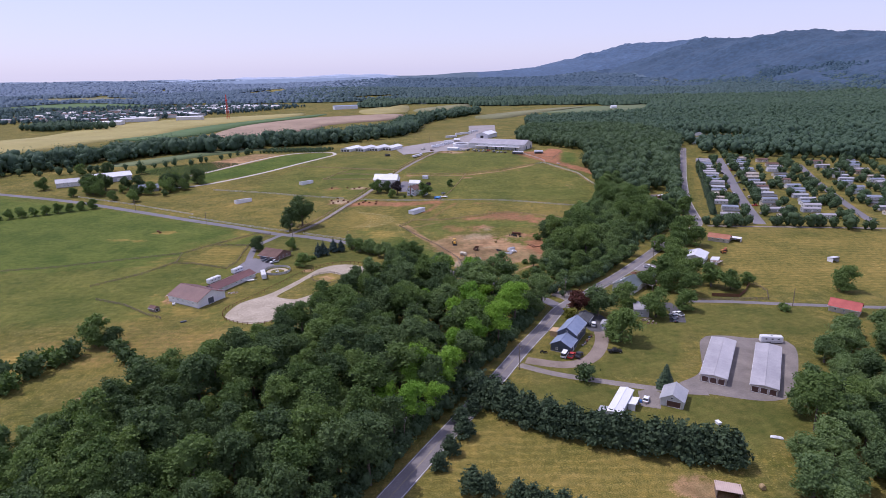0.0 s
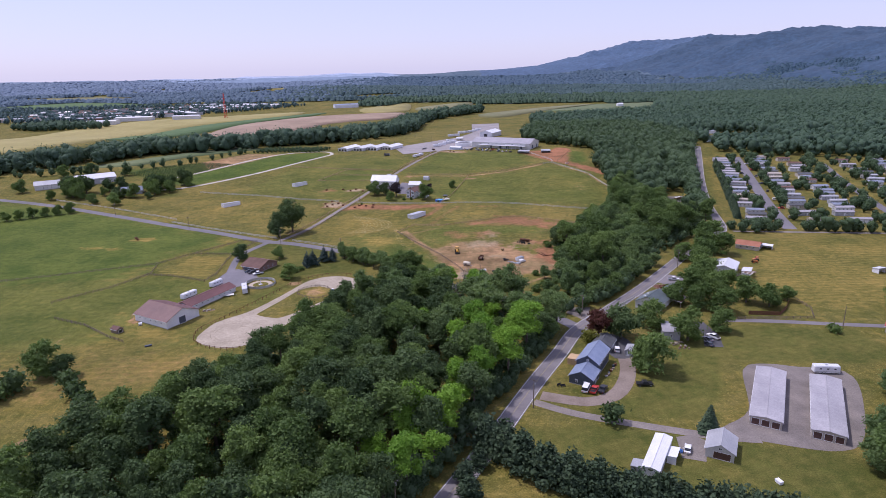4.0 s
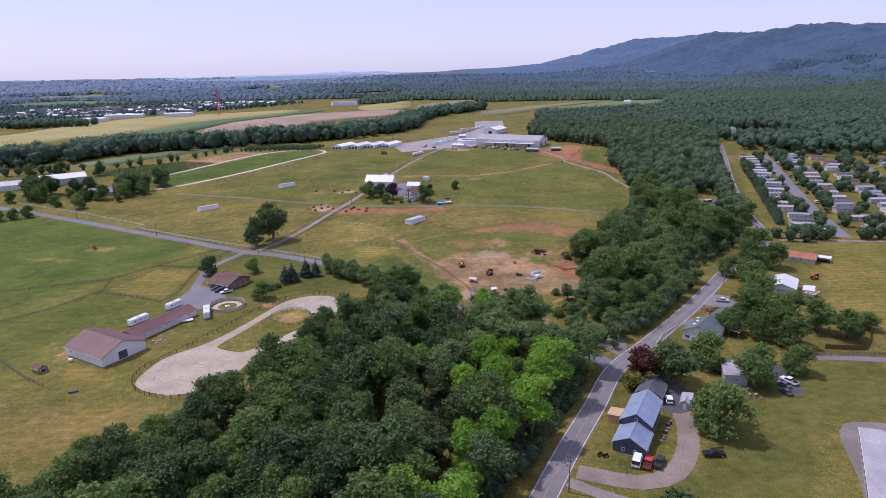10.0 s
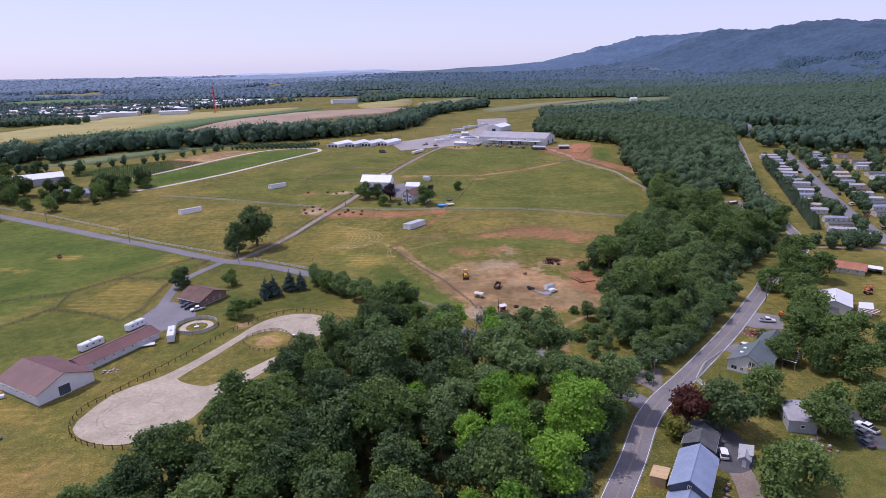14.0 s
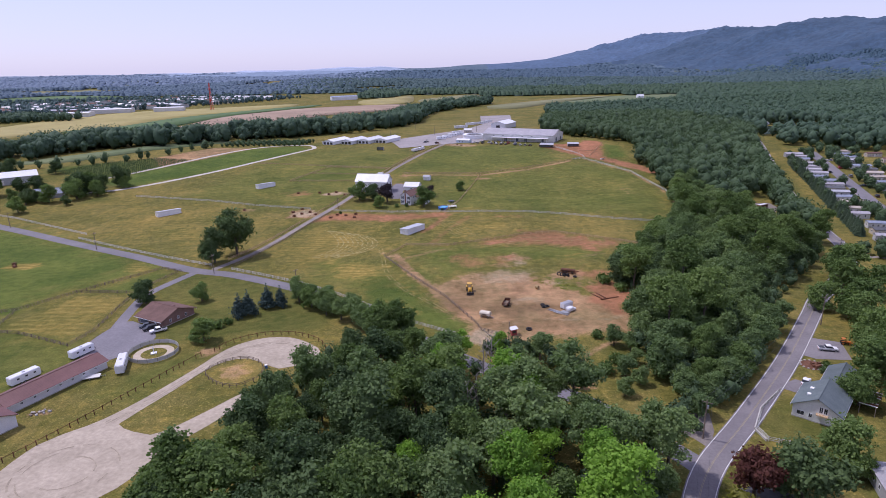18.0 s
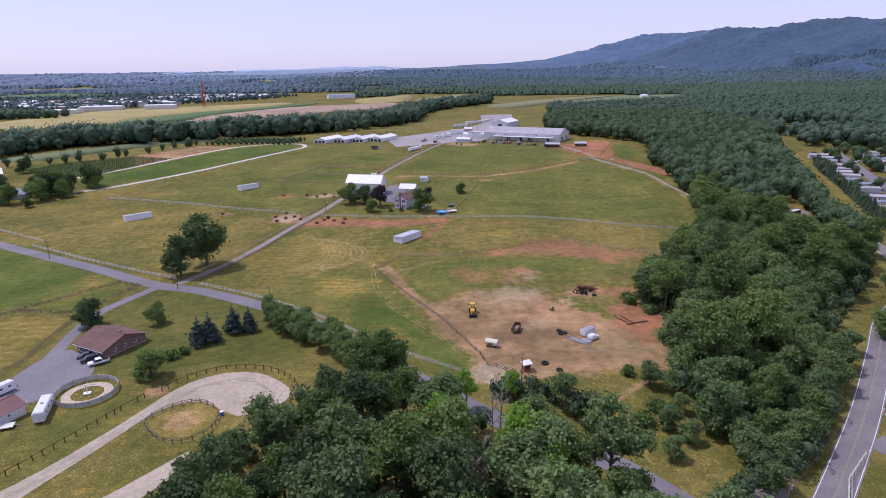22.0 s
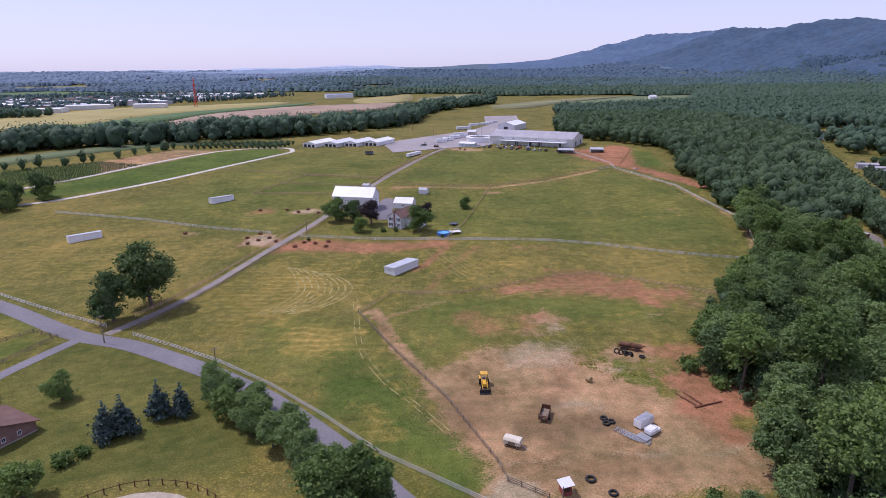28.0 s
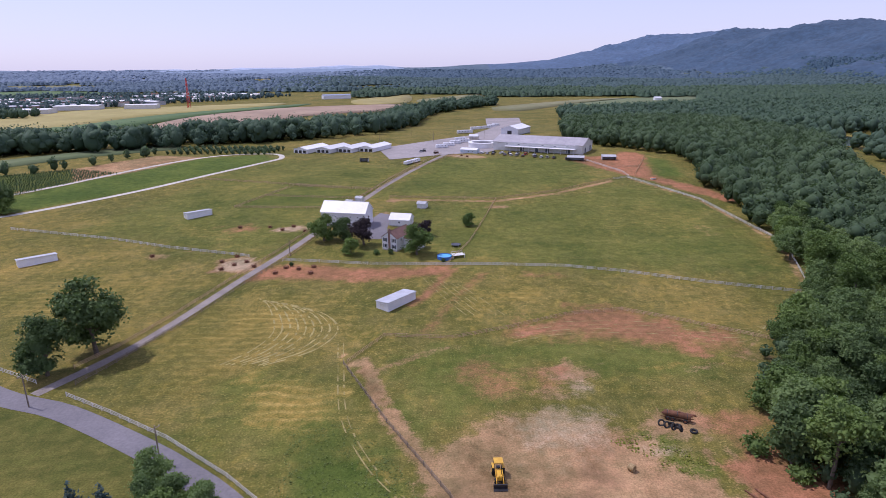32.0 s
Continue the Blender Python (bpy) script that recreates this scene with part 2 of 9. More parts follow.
M_LEAF = leaf_material("oak_leaves", (0.042, 0.085, 0.026), (0.17, 0.245, 0.075), through=0.3)
M_LEAF_DARK = leaf_material("dark_leaves", (0.03, 0.06, 0.027), (0.105, 0.158, 0.06), through=0.25)
M_LEAF_CREEK = leaf_material("creek_leaves", (0.075, 0.13, 0.055), (0.195, 0.272, 0.105))
# haze is put into the forest and ridge leaf colours, bluer with distance
M_FOREST = leaf_material("forest_leaves", (0.042, 0.08, 0.056), (0.092, 0.145, 0.084), island=True, through=0.2)
M_FOREST_MID = leaf_material("haze_tint_forest_leaves", (0.056, 0.098, 0.102), (0.098, 0.152, 0.148), island=True, through=0.2)
M_FOREST_FAR = leaf_material("far_haze_leaves", (0.105, 0.158, 0.21), (0.145, 0.204, 0.262), island=True, through=0.2)
M_FOREST_FOOT = leaf_material("foot_haze_leaves", (0.062, 0.106, 0.15), (0.094, 0.147, 0.196), island=True, through=0.15)
M_FOREST_HAZE = leaf_material("horizon_haze_leaves", (0.155, 0.212, 0.29), (0.19, 0.25, 0.335), island=True, through=0.15)
M_RIDGE = leaf_material("ridge_haze_leaves", (0.04, 0.08, 0.118), (0.062, 0.113, 0.155), island=True, through=0.15)
M_LEAF_YELLOW = leaf_material("golden_shrub_leaves", (0.14, 0.15, 0.03), (0.25, 0.25, 0.055))
M_PATHGRAVEL = surface("brown_gravel", (0.2, 0.155, 0.125), (0.29, 0.235, 0.195), 0.12, 0.95, fine=2.2, var=0.7)
M_DEADWOOD = surface("dead_wood", (0.26, 0.24, 0.22), (0.4, 0.37, 0.34), 2.0, 0.9, fine=20, var=0.5)
M_LEAF_BRIGHT = leaf_material("bright_locust_leaves", (0.1, 0.225, 0.034), (0.24, 0.4, 0.056))
M_LEAF_RED = leaf_material("copper_leaves", (0.09, 0.035, 0.03), (0.15, 0.065, 0.05))
M_LEAF_PURPLE = leaf_material("purple_plum_leaves", (0.035, 0.026, 0.034), (0.06, 0.048, 0.056))
M_SPRUCE = leaf_material("spruce_needles", (0.03, 0.055, 0.032), (0.07, 0.105, 0.055), through=0.08)
M_BLUESPRUCE = leaf_material("blue_spruce_needles", (0.038, 0.066, 0.058), (0.072, 0.108, 0.096), through=0.08)
M_WOODS = leaf_material("woodland_leaves", (0.045, 0.079, 0.042), (0.105, 0.159, 0.075), island=True, through=0.25)

# ---------------------------------------------------------------- ground
def ease(t):
    t = np.clip(t, 0, 1)
    return t * t * (3 - 2 * t)


def ground_z(x, y):
    """Height of the land: a hollow at the dirt lot, a low hill behind the farm, a wooded ridge far off."""
    x, y = np.asarray(x, float), np.asarray(y, float)
    z = 12 * ease((y - 440) / 320) - 20 * ease((y - 850) / 500)
    z = z - 4.5 * np.exp(-((x - 30) / 110) ** 2 - ((y - 360) / 70) ** 2)
    z = z + 62 * np.clip((y - 1400) / 3400, 0, None) * (1 - 0.35 * ease(-x / 3000))
    # rolling country on the plain
    roll = np.sin(x / 260.0 + 0.9 * np.sin(y / 410.0)) * np.sin(y / 230.0 + 0.8 * np.sin(x / 520.0)) + 0.6 * np.sin(x / 610.0 + y / 350.0 + 1.0)
    z = z + 9 * roll * ease((y - 2000) / 500) * (1 - 0.6 * ease((y - 3600) / 800))
    across = (x - 2300) * 0.981 + (y - 1500) * 0.193
    along = (y - 1500) * 0.981 - (x - 2300) * 0.193
    crest = 212 + 7 * np.sin(along / 330.0 + 0.6) + 4 * np.sin(along / 140.0) - 16 * np.exp(-((along - 2360) / 130) ** 2)
    gully = 0.035 * np.sin(along / 95.0 + 1.4 * np.sin(along / 310.0)) + 0.015 * np.sin(along / 47.0 + across / 190.0)
    up = (across + 900) / 880
    z = z + crest * ease(up + gully * np.clip(up * (1.25 - up) * 4, 0, 1))
    # the far end of the ridge: a shoulder, a lower spur and a long foot
    end = np.interp(x, (-700, 0, 290, 720, 830, 910, 1140, 1215, 1330, 1410, 1720), (50, 64, 78, 102, 130, 152, 184, 204, 244, 257, 262))
    return np.maximum(z, end * ease((y - 3700) / 950) + 3 * np.sin(x / 90.0) * ease((y - 3700) / 950))


def gz(x, y):
    return float(ground_z(x, y))


def inside(px, py, poly):
    hit = np.zeros(px.shape, bool)
    n = len(poly)
    for i in range(n):
        (x0, y0), (x1, y1) = poly[i], poly[(i + 1) % n]
        if y0 == y1:
            continue
        c = ((y0 > py) != (y1 > py)) & (px < (x1 - x0) * (py - y0) / (y1 - y0) + x0)
        hit ^= c
    return hit


def signed(px, py, poly):
    """Distance to the outline of poly, positive inside."""
    d = np.full(px.shape, 1e9)
    n = len(poly)
    for i in range(n):
        (x0, y0), (x1, y1) = poly[i], poly[(i + 1) % n]
        ex, ey = x1 - x0, y1 - y0
        t = np.clip(((px - x0) * ex + (py - y0) * ey) / max(ex * ex + ey * ey, 1e-6), 0, 1)
        d = np.minimum(d, np.hypot(px - x0 - t * ex, py - y0 - t * ey))
    return np.where(inside(px, py, poly), d, -d)


def axis(lo, a, b, hi, step, grow):
    mid = list(np.arange(a, b + 0.01, step))
    up, s, v = [], step, b
    while v < hi:
        s *= grow
        v = min(v + s, hi)
        up.append(v)
    down, s, v = [], step, a
    while v > lo:
        s *= grow
        v = max(v - s, lo)
        down.append(v)
    return np.array(down[::-1] + mid + up)


gx = axis(-4600, -240, 240, 4600, 2.5, 1.09)
gy = axis(-900, 120, 720, 4880, 2.5, 1.06)
GX, GY = np.meshgrid(gx, gy)
PX, PY = GX.ravel(), GY.ravel()


def wobble(x, y, s, seed):
    """Smooth random field, about -1 to 1."""
    r = np.random.RandomState(seed)
    out = np.zeros_like(x)
    for k in range(7):
        a, f, ph = r.uniform(0, 6.28), r.uniform(0.6, 1.8) / s, r.uniform(0, 6.28, 2)
        out += np.sin((x * np.cos(a) + y * np.sin(a)) * f * 6.28 + ph[0] + 1.3 * np.sin((y * np.cos(a) - x * np.sin(a)) * f * 4 + ph[1]))
    return out / 4


WOB = wobble(PX, PY, 22, 1) + 0.6 * wobble(PX, PY, 7, 2)
masks = {k: np.zeros(PX.shape) for k in ("dirt", "red", "straw", "lush", "crop", "mown", "pale", "mud")}


def paint(kind, poly, soft=3.0, amount=1.0, rag=2.0):
    xs, ys = [p[0] for p in poly], [p[1] for p in poly]
    m = 3 * soft + 3 * rag
    idx = np.where((PX > min(xs) - m) & (PX < max(xs) + m) & (PY > min(ys) - m) & (PY < max(ys) + m))[0]
    if len(idx):
        d = signed(PX[idx], PY[idx], poly) + rag * WOB[idx]
        masks[kind][idx] = np.maximum(masks[kind][idx], amount * ease(d / soft * 0.5 + 0.5))


def trail(kind, pts, width, soft=1.2, amount=1.0, rag=0.6):
    for (x0, y0), (x1, y1) in zip(pts, pts[1:]):
        dx, dy = x1 - x0, y1 - y0
        n = math.hypot(dx, dy) or 1
        ox, oy = -dy / n * width / 2, dx / n * width / 2
        paint(kind, [(x0 + ox, y0 + oy), (x1 + ox, y1 + oy), (x1 - ox, y1 - oy), (x0 - ox, y0 - oy)], soft, amount, rag)


def spot(kind, x, y, rx, ry, soft=3.0, amount=1.0, turn=0.0, rag=2.0):
    c, s = math.cos(radians(turn)), math.sin(radians(turn))
    paint(kind, [(x + rx * math.cos(a) * c - ry * math.sin(a) * s, y + rx * math.cos(a) * s + ry * math.sin(a) * c)
                 for a in np.linspace(0, 6.28, 13)[:-1]], soft, amount, rag)


# the dirt lot in the hollow, its trails and banks
paint("dirt", [(-8, 383), (8, 348), (14, 340), (40, 341), (62, 345), (68, 352), (62, 372), (46, 384), (38, 402), (20, 408), (4, 404)], 8, 1.0, 3)
trail("dirt", [(-27, 436), (-18, 410), (-6, 386), (8, 354)], 4.5, 2, 0.95)
trail("dirt", [(66, 352), (58, 372), (57, 395), (48, 408)], 3, 2, 0.7)
trail("dirt", [(97, 456), (78, 434), (60, 428)], 2.5, 2, 0.6)
trail("dirt", [(-22, 428), (-8, 440), (2, 444)], 3, 2, 0.6)
trail("dirt", [(40, 306), (36, 318), (44, 330), (58, 341)], 2.2, 1.5, 0.8)
spot("dirt", 36, 311, 5, 4, 3, 0.9)
spot("dirt", 34.5, 386, 8, 5, 3, 1.0)
spot("dirt", 52, 404, 9, 6, 4, 0.75)
spot("dirt", 24, 417, 6, 5, 4, 0.6)
spot("lush", 40, 395, 7, 3.5, 3, 0.8, 10)
spot("lush", 48, 386, 5, 3, 3, 0.7, 10)
spot("red", 63, 378, 9, 17, 4, 0.95, -15, rag=4.0)
spot("red", 62, 402, 7, 9, 4, 0.6, rag=4.0)
spot("red", 44, 457, 28, 8, 9, 0.62, 4, rag=4.0)
spot("red", 70, 447, 14, 6, 5, 0.5, -30, rag=4.0)
spot("red", 8, 424, 8, 9, 9, 0.55, 30, rag=4.0)
spot("red", 25, 424, 6, 5, 4, 0.6, rag=4.0)
spot("dirt", 84, 437, 9, 4, 4, 0.5)
# farm yard and feeding places
paint("red", [(-78, 499), (-30, 498), (0, 506), (-2, 514), (-30, 511), (-68, 516), (-79, 510)], 5, 0.85, 2)
trail("red", [(-16, 474), (-8, 490), (0, 512)], 4, 2, 0.8)
spot("red", 35, 503, 9, 3, 4, 0.5, rag=4.0)
paint("dirt", [(-97, 508), (-83, 505), (-78, 516), (-88, 526), (-98, 522)], 4, 1.0, 2)
spot("dirt", -79, 563, 11, 4, 4, 0.8, 10)
spot("red", -103, 565, 10, 5, 5, 0.6, rag=4.0)
spot("dirt", -127, 526, 6, 4, 4, 0.6)
trail("dirt", [(-156, 546), (-118, 533), (-95, 528)], 3, 2, 0.5)
trail("dirt", [(-36, 617), (0, 614), (24, 612.5), (59, 628), (101, 660)], 3.5, 2, 0.85)
trail("dirt", [(-36, 616), (-30, 612)], 8, 3, 0.7)
spot("dirt", 24, 601, 6, 4, 3, 0.7)
spot("dirt", -35, 588, 6, 5, 3, 0.7)
trail("dirt", [(112, 666), (137, 613), (142.5, 562), (145, 541), (127, 486), (121, 466)], 3.5, 2, 0.7)
spot("dirt", 12, 750, 16, 9, 5, 0.9, -30)
spot("dirt", -30, 722, 9, 7, 5, 0.6)
# bare earth by the long hall
paint("red", [(84, 738), (100, 744), (124, 750), (136, 772), (150, 762), (141, 722), (133, 690), (131, 672), (150, 640), (160, 612), (150, 610), (122, 664), (112, 678), (100, 702)], 4, 1.0, 2)
paint("lush", [(146, 745), (138, 690), (134, 672), (151, 670), (158, 730)], 4, 0.85, 2)
spot("lush", 112, 700, 8, 12, 4, 0.8, -20)
# pastures: greener and drier parts
paint("lush", [(-420, 300), (-172, 345), (-160, 392), (-134, 420), (-190, 458), (-262, 498), (-420, 565)], 12, 0.9, 7)
paint("lush", [(-146, 391), (-132, 414), (-126, 411), (-129, 389)], 3, 0.7, 1)
paint("straw", [(-160, 352), (-150, 386), (-129, 382), (-128, 344)], 2.5, 0.62, 1.5)
paint("straw", [(-152, 420), (-136, 408), (-134, 418), (-150, 432)], 4, 0.6, 2)
spot("straw", -216, 405, 18, 3, 4, 0.6, -8)
spot("straw", -200, 425, 8, 5, 3, 0.8, 10)
paint("straw", [(-95, 425), (-64, 512), (-32, 495), (-30, 455), (-50, 428), (-70, 408)], 14, 0.34, 8)
spot("straw", -62, 462, 13, 9, 6, 0.75, 20, rag=5.0)
spot("straw", -44, 440, 7, 5, 5, 0.35, 10, rag=4.0)
paint("straw", [(-200, 480), (-112, 440), (-92, 498), (-130, 528), (-210, 550)], 14, 0.36, 8)
paint("straw", [(-12, 462), (40, 478), (90, 478), (118, 482), (60, 500), (0, 500)], 12, 0.32, 8)
paint("straw", [(60, 560), (130, 540), (138, 590), (90, 620)], 18, 0.3, 10)
paint("lush", [(-62, 398), (-42, 390), (-20, 395), (-34, 425), (-58, 424)], 10, 0.45, 6)
paint("lush", [(-36, 379), (-20, 362), (-4, 362), (-14, 392), (-26, 404)], 6, 0.75, 4)
paint("lush", [(-40, 624), (30, 622), (96, 670), (85, 735), (20, 745), (-10, 735)], 14, 0.55, 8)
paint("lush", [(-20, 520), (60, 512), (128, 505), (138, 545), (138, 608), (104, 655), (60, 622), (24, 606), (0, 610)], 12, 0.5, 8)
paint("lush", [(-180, 560), (-100, 530), (-75, 528), (-50, 612), (-44, 640), (-120, 735), (-150, 700)], 12, 0.42, 8)
spot("straw", 100, 572, 12, 5, 6, 0.4, 40)
spot("dirt", 118, 560, 6, 10, 5, 0.35, 10)
spot("dirt", 70, 628, 14, 3, 4, 0.4, 20)
trail("straw", [(-126, 437), (-160, 455), (-205, 481)], 1.2, 1.5, 0.6)
trail("straw", [(-98, 428), (-84, 462), (-62, 516)], 1.4, 1.5, 0.6)
trail("straw", [(-50, 420), (-30, 446), (-20, 470)], 2.0, 1.5, 0.55)
trail("dirt", [(-34, 440), (-24, 420), (-10, 392), (4, 356)], 1.2, 1.2, 0.7)
paint("lush", [(-110, 655), (-48, 640), (-30, 700), (-70, 735), (-118, 735)], 20, 0.4, 10)
paint("lush", [(-3, 520), (20, 602), (-30, 612), (-44, 580), (-20, 560), (-70, 522)], 8, 0.35, 4)
paint("straw", [(-175, 212), (-100, 224), (-78, 246), (-94, 260), (-122, 260), (-175, 252)], 10, 0.42, 7)
paint("mud", [(-172, 212), (-104, 224), (-84, 244), (-98, 256), (-126, 256), (-172, 248)], 9, 0.3, 8)
paint("red", [(-170, 214), (-106, 226), (-88, 244), (-100, 254), (-126, 254), (-170, 246)], 9, 0.16, 8)
paint("lush", [(-300, 248), (-150, 262), (-134, 272), (-118, 300), (-112, 335), (-160, 352), (-300, 335)], 10, 0.55, 6)
paint("lush", [(-118, 262), (-96, 252), (-84, 252), (-104, 268), (-112, 282)], 5, 0.4, 4)
paint("lush", [(-100, 305), (-84, 300), (-76, 316), (-88, 330)], 4, 0.3, 3)
trail("straw", [(-142, 290), (-126, 272), (-112, 264), (-100, 262)], 1.6, 1.2, 0.7)
trail("straw", [(-120, 262), (-132, 256), (-140, 250)], 1.2, 1.0, 0.6)
paint("straw", [(-150, 296), (-140, 284), (-126, 268), (-108, 262), (-110, 270), (-132, 283)], 4, 0.6, 3)
trail("dirt", [(-142, 300), (-141, 291), (-136, 283)], 3, 1.5, 0.8)
spot("dirt", -79, 333, 4, 3, 2, 0.7)
spot("straw", -64.5, 319, 7, 6, 4, 0.75)
spot("dirt", -64.5, 319, 6, 5, 4, 0.6)
paint("straw", [(-58, 424), (-34, 424), (-30, 408), (-35, 394), (-52, 406)], 5, 0.62, 4)
paint("straw", [(-26, 378), (-15, 371), (-12, 362), (-20, 358)], 4, 0.6, 3)
trail("straw", [(-34, 442), (-32.1, 431.8), (-27.6, 406.1), (-19.3, 387.7), (-10.5, 375.6), (-1.9, 363.1)], 0.9, 0.8, 0.75)
trail("straw", [(-32, 442), (-30.1, 431.8), (-25.6, 406.6), (-17.3, 388.7), (-8.5, 376.6), (0.1, 364.1)], 0.9, 0.8, 0.75)
trail("dirt", [(2, 337), (7, 342), (12, 348), (20, 356)], 5, 1.5, 1.0)
paint("lush", [(-13, 362), (-2, 369), (6, 352), (-1, 343), (-7, 350)], 3, 0.8, 2)
trail("straw", [(-90, 430), (-70, 420), (-52, 410)], 1.2, 1.0, 0.6)
paint("straw", [(-185, 233), (-165, 228.5), (-161.5, 217.5), (-172, 210)], 2, 0.7, 1)
trail("dirt", [(-193, 246), (-169, 245.5), (-163.8, 252.7), (-158.7, 272.4)], 1.6, 1.5, 0.6)
spot("dirt", -109.5, 297.8, 4, 2, 2, 0.6)
# lawns
paint("mown", [(-118, 412), (-63, 398), (-40, 362), (-46, 350), (-70, 346), (-95, 340), (-116, 372)], 3, 1.0, 1)
paint("mown", [(-100, 312), (-84, 318), (-74, 334), (-78, 338), (-96, 322)], 3, 0.8, 1)
paint("mown", [(34, 202), (62, 216), (72, 232), (80, 250), (90, 276), (118, 273), (168, 266), (170, 238), (142, 236), (104, 240), (84, 200), (50, 206)], 3, 1.0, 1)
paint("mown", [(20, 198), (50, 198), (82, 190), (114, 182), (118, 170), (88, 152), (30, 174)], 3, 1.0, 1)
paint("mown", [(74, 285), (92, 303), (100, 298), (92, 284), (80, 280)], 2, 0.8, 0.5)
paint("straw", [(-6, 165), (14, 180), (80, 147), (88, 135), (70, 100), (-20, 120)], 8, 0.45, 4)
spot("dirt", 70, 138, 10, 6, 4, 0.8, -20)
spot("straw", 75, 152, 16, 3, 3, 0.5, -20)
paint("straw", [(150, 292), (230, 278), (330, 285), (320, 396), (205, 398), (172, 370), (152, 322)], 10, 0.5, 6)
paint("mown", [(150, 292), (330, 270), (340, 399), (205, 402), (168, 376)], 10, 0.6, 6)
paint("mown", [(197, 457), (264, 645), (254, 645), (190, 460)], 3, 0.8, 1)
paint("straw", [(322, 440), (372, 612), (366, 614), (316, 446)], 3, 0.6, 1)
# garden plot in the wood's edge
paint("dirt", [(-131, 190), (-125, 203), (-120.5, 200.5), (-126, 188)], 1.5, 1.0, 0.5)
# track field, orchard and far crops
paint("lush", [(-233, 592), (-190, 638), (-161, 684), (-140, 724), (-134, 745), (-150, 763), (-188, 748), (-242, 652), (-268, 605)], 3, 1.0, 1)
paint("dirt", [(-265, 701), (-232, 762), (-190, 752), (-217, 690), (-240, 660)], 5, 0.9, 1)
# chalky and muddy parts of the lot, ploughed and nursery ground
spot("pale", 24, 400, 12, 9, 10, 0.62, 10, 4.0)
spot("pale", 33, 374, 8, 2.5, 4, 0.7, -10)
spot("pale", 27, 425, 5, 4, 4, 0.6)
spot("pale", 31, 420, 4, 4, 3, 0.6)
spot("mud", 20, 364, 9, 7, 6, 0.8)
spot("mud", 33, 367, 8, 5, 6, 0.8)
spot("mud", 2, 372, 10, 12, 8, 0.6, 30)
spot("mud", 40, 350, 18, 4, 6, 0.5)
spot("mud", 30, 392, 6, 3, 4, 0.5)
paint("lush", [(-338, 662), (-262, 700), (-226, 688), (-258, 621), (-300, 632)], 5, 0.8, 1)
trail("dirt", [(-262, 634), (-248, 648), (-236, 664)], 6, 2, 0.5)

spot("mud", 28, 384, 5, 3, 3, 0.8)
spot("mud", 24, 378, 3, 3, 2, 0.8)
spot("pale", 45, 392, 5, 2, 3, 0.6, 10)
spot("dirt", 30, 428, 7, 6, 4, 0.75, rag=4.0)
spot("red", 27, 428, 4, 4, 3, 0.7, rag=3.0)
trail("dirt", [(70, 352), (60, 366), (54, 384), (52, 396), (42, 402)], 1.2, 1.2, 0.9)
trail("pale", [(68, 352), (50, 356), (30, 354), (10, 352)], 1.4, 1.5, 0.55)
trail("pale", [(68, 354), (52, 361), (36, 362), (22, 372)], 1.2, 1.5, 0.55)
trail("straw", [(36, 420), (46, 428), (62, 432), (80, 436)], 1.6, 1.5, 0.7)
trail("mud", [(6, 398), (16, 386), (22, 372)], 1.5, 1.5, 0.5)
trail("lush", [(10, 455), (40, 464), (70, 458), (92, 448)], 1.5, 1.5, 0.6)
trail("pale", [(20, 452), (44, 458), (66, 453)], 0.8, 0.8, 0.7)
trail("pale", [(22, 456), (44, 461.5), (68, 456)], 0.8, 0.8, 0.6)

spot("pale", -88, 515, 8, 8, 4, 0.85, 10)
spot("pale", -79, 563, 10, 4, 3, 0.75, 10)
spot("pale", 12, 750, 14, 7, 5, 0.6, -30)
spot("red", 60, 452, 26, 7, 6, 0.75, -8, rag=4.0)
spot("straw", -58, 440, 12, 14, 6, 0.35, 20, rag=5.0)
spot("straw", 4, 482, 12, 14, 6, 0.55, 20, rag=5.0)
spot("straw", -150, 480, 26, 12, 8, 0.55, -30, rag=6.0)
spot("straw", -120, 560, 20, 8, 8, 0.4, -20, rag=6.0)
trail("red", [(-10, 452), (-4, 470), (4, 490), (12, 506)], 3, 3, 0.55)
paint("lush", [(-18, 428), (-2, 402), (10, 412), (22, 436), (40, 424), (58, 424), (78, 436), (62, 446), (20, 446), (-6, 444)], 6, 0.6, 5)
paint("lush", [(-8, 392), (-18, 414), (-6, 404)], 3, 0.6, 2)
paint("lush", [(30, 400), (40, 398), (50, 388), (46, 382), (34, 393)], 3, 0.8, 2)
paint("pale", [(4, 338), (9, 348.5), (17, 345.5), (15, 334)], 1.5, 0.9, 0.4)
paint("red", [(18, 450), (40, 474), (58, 472), (76, 452), (70, 436), (58, 444), (40, 452)], 6, 0.8, 4)
paint("lush", [(-36, 383), (-22, 396), (-4, 366), (7, 346), (0, 342), (-14, 356)], 4, 0.9, 3)
paint("straw", [(-92, 432), (-76, 486), (-52, 492), (-34, 470), (-40, 446), (-60, 418)], 10, 0.5, 7)
paint("straw", [(6, 466), (22, 488), (34, 494), (30, 478)], 4, 0.7, 3)
paint("lush", [(-60, 640), (-100, 650), (-118, 604), (-62, 600)], 4, 0.6, 2)
paint("lush", [(-66, 424), (-46, 428), (-22, 398), (-6, 368), (-16, 358), (-38, 392)], 5, 0.75, 5)
me = bpy.data.meshes.new("ground")
nx, ny = len(gx), len(gy)
quad = np.arange(nx * ny).reshape(ny, nx)
faces = np.stack([quad[:-1, :-1], quad[:-1, 1:], quad[1:, 1:], quad[1:, :-1]], -1).reshape(-1, 4)
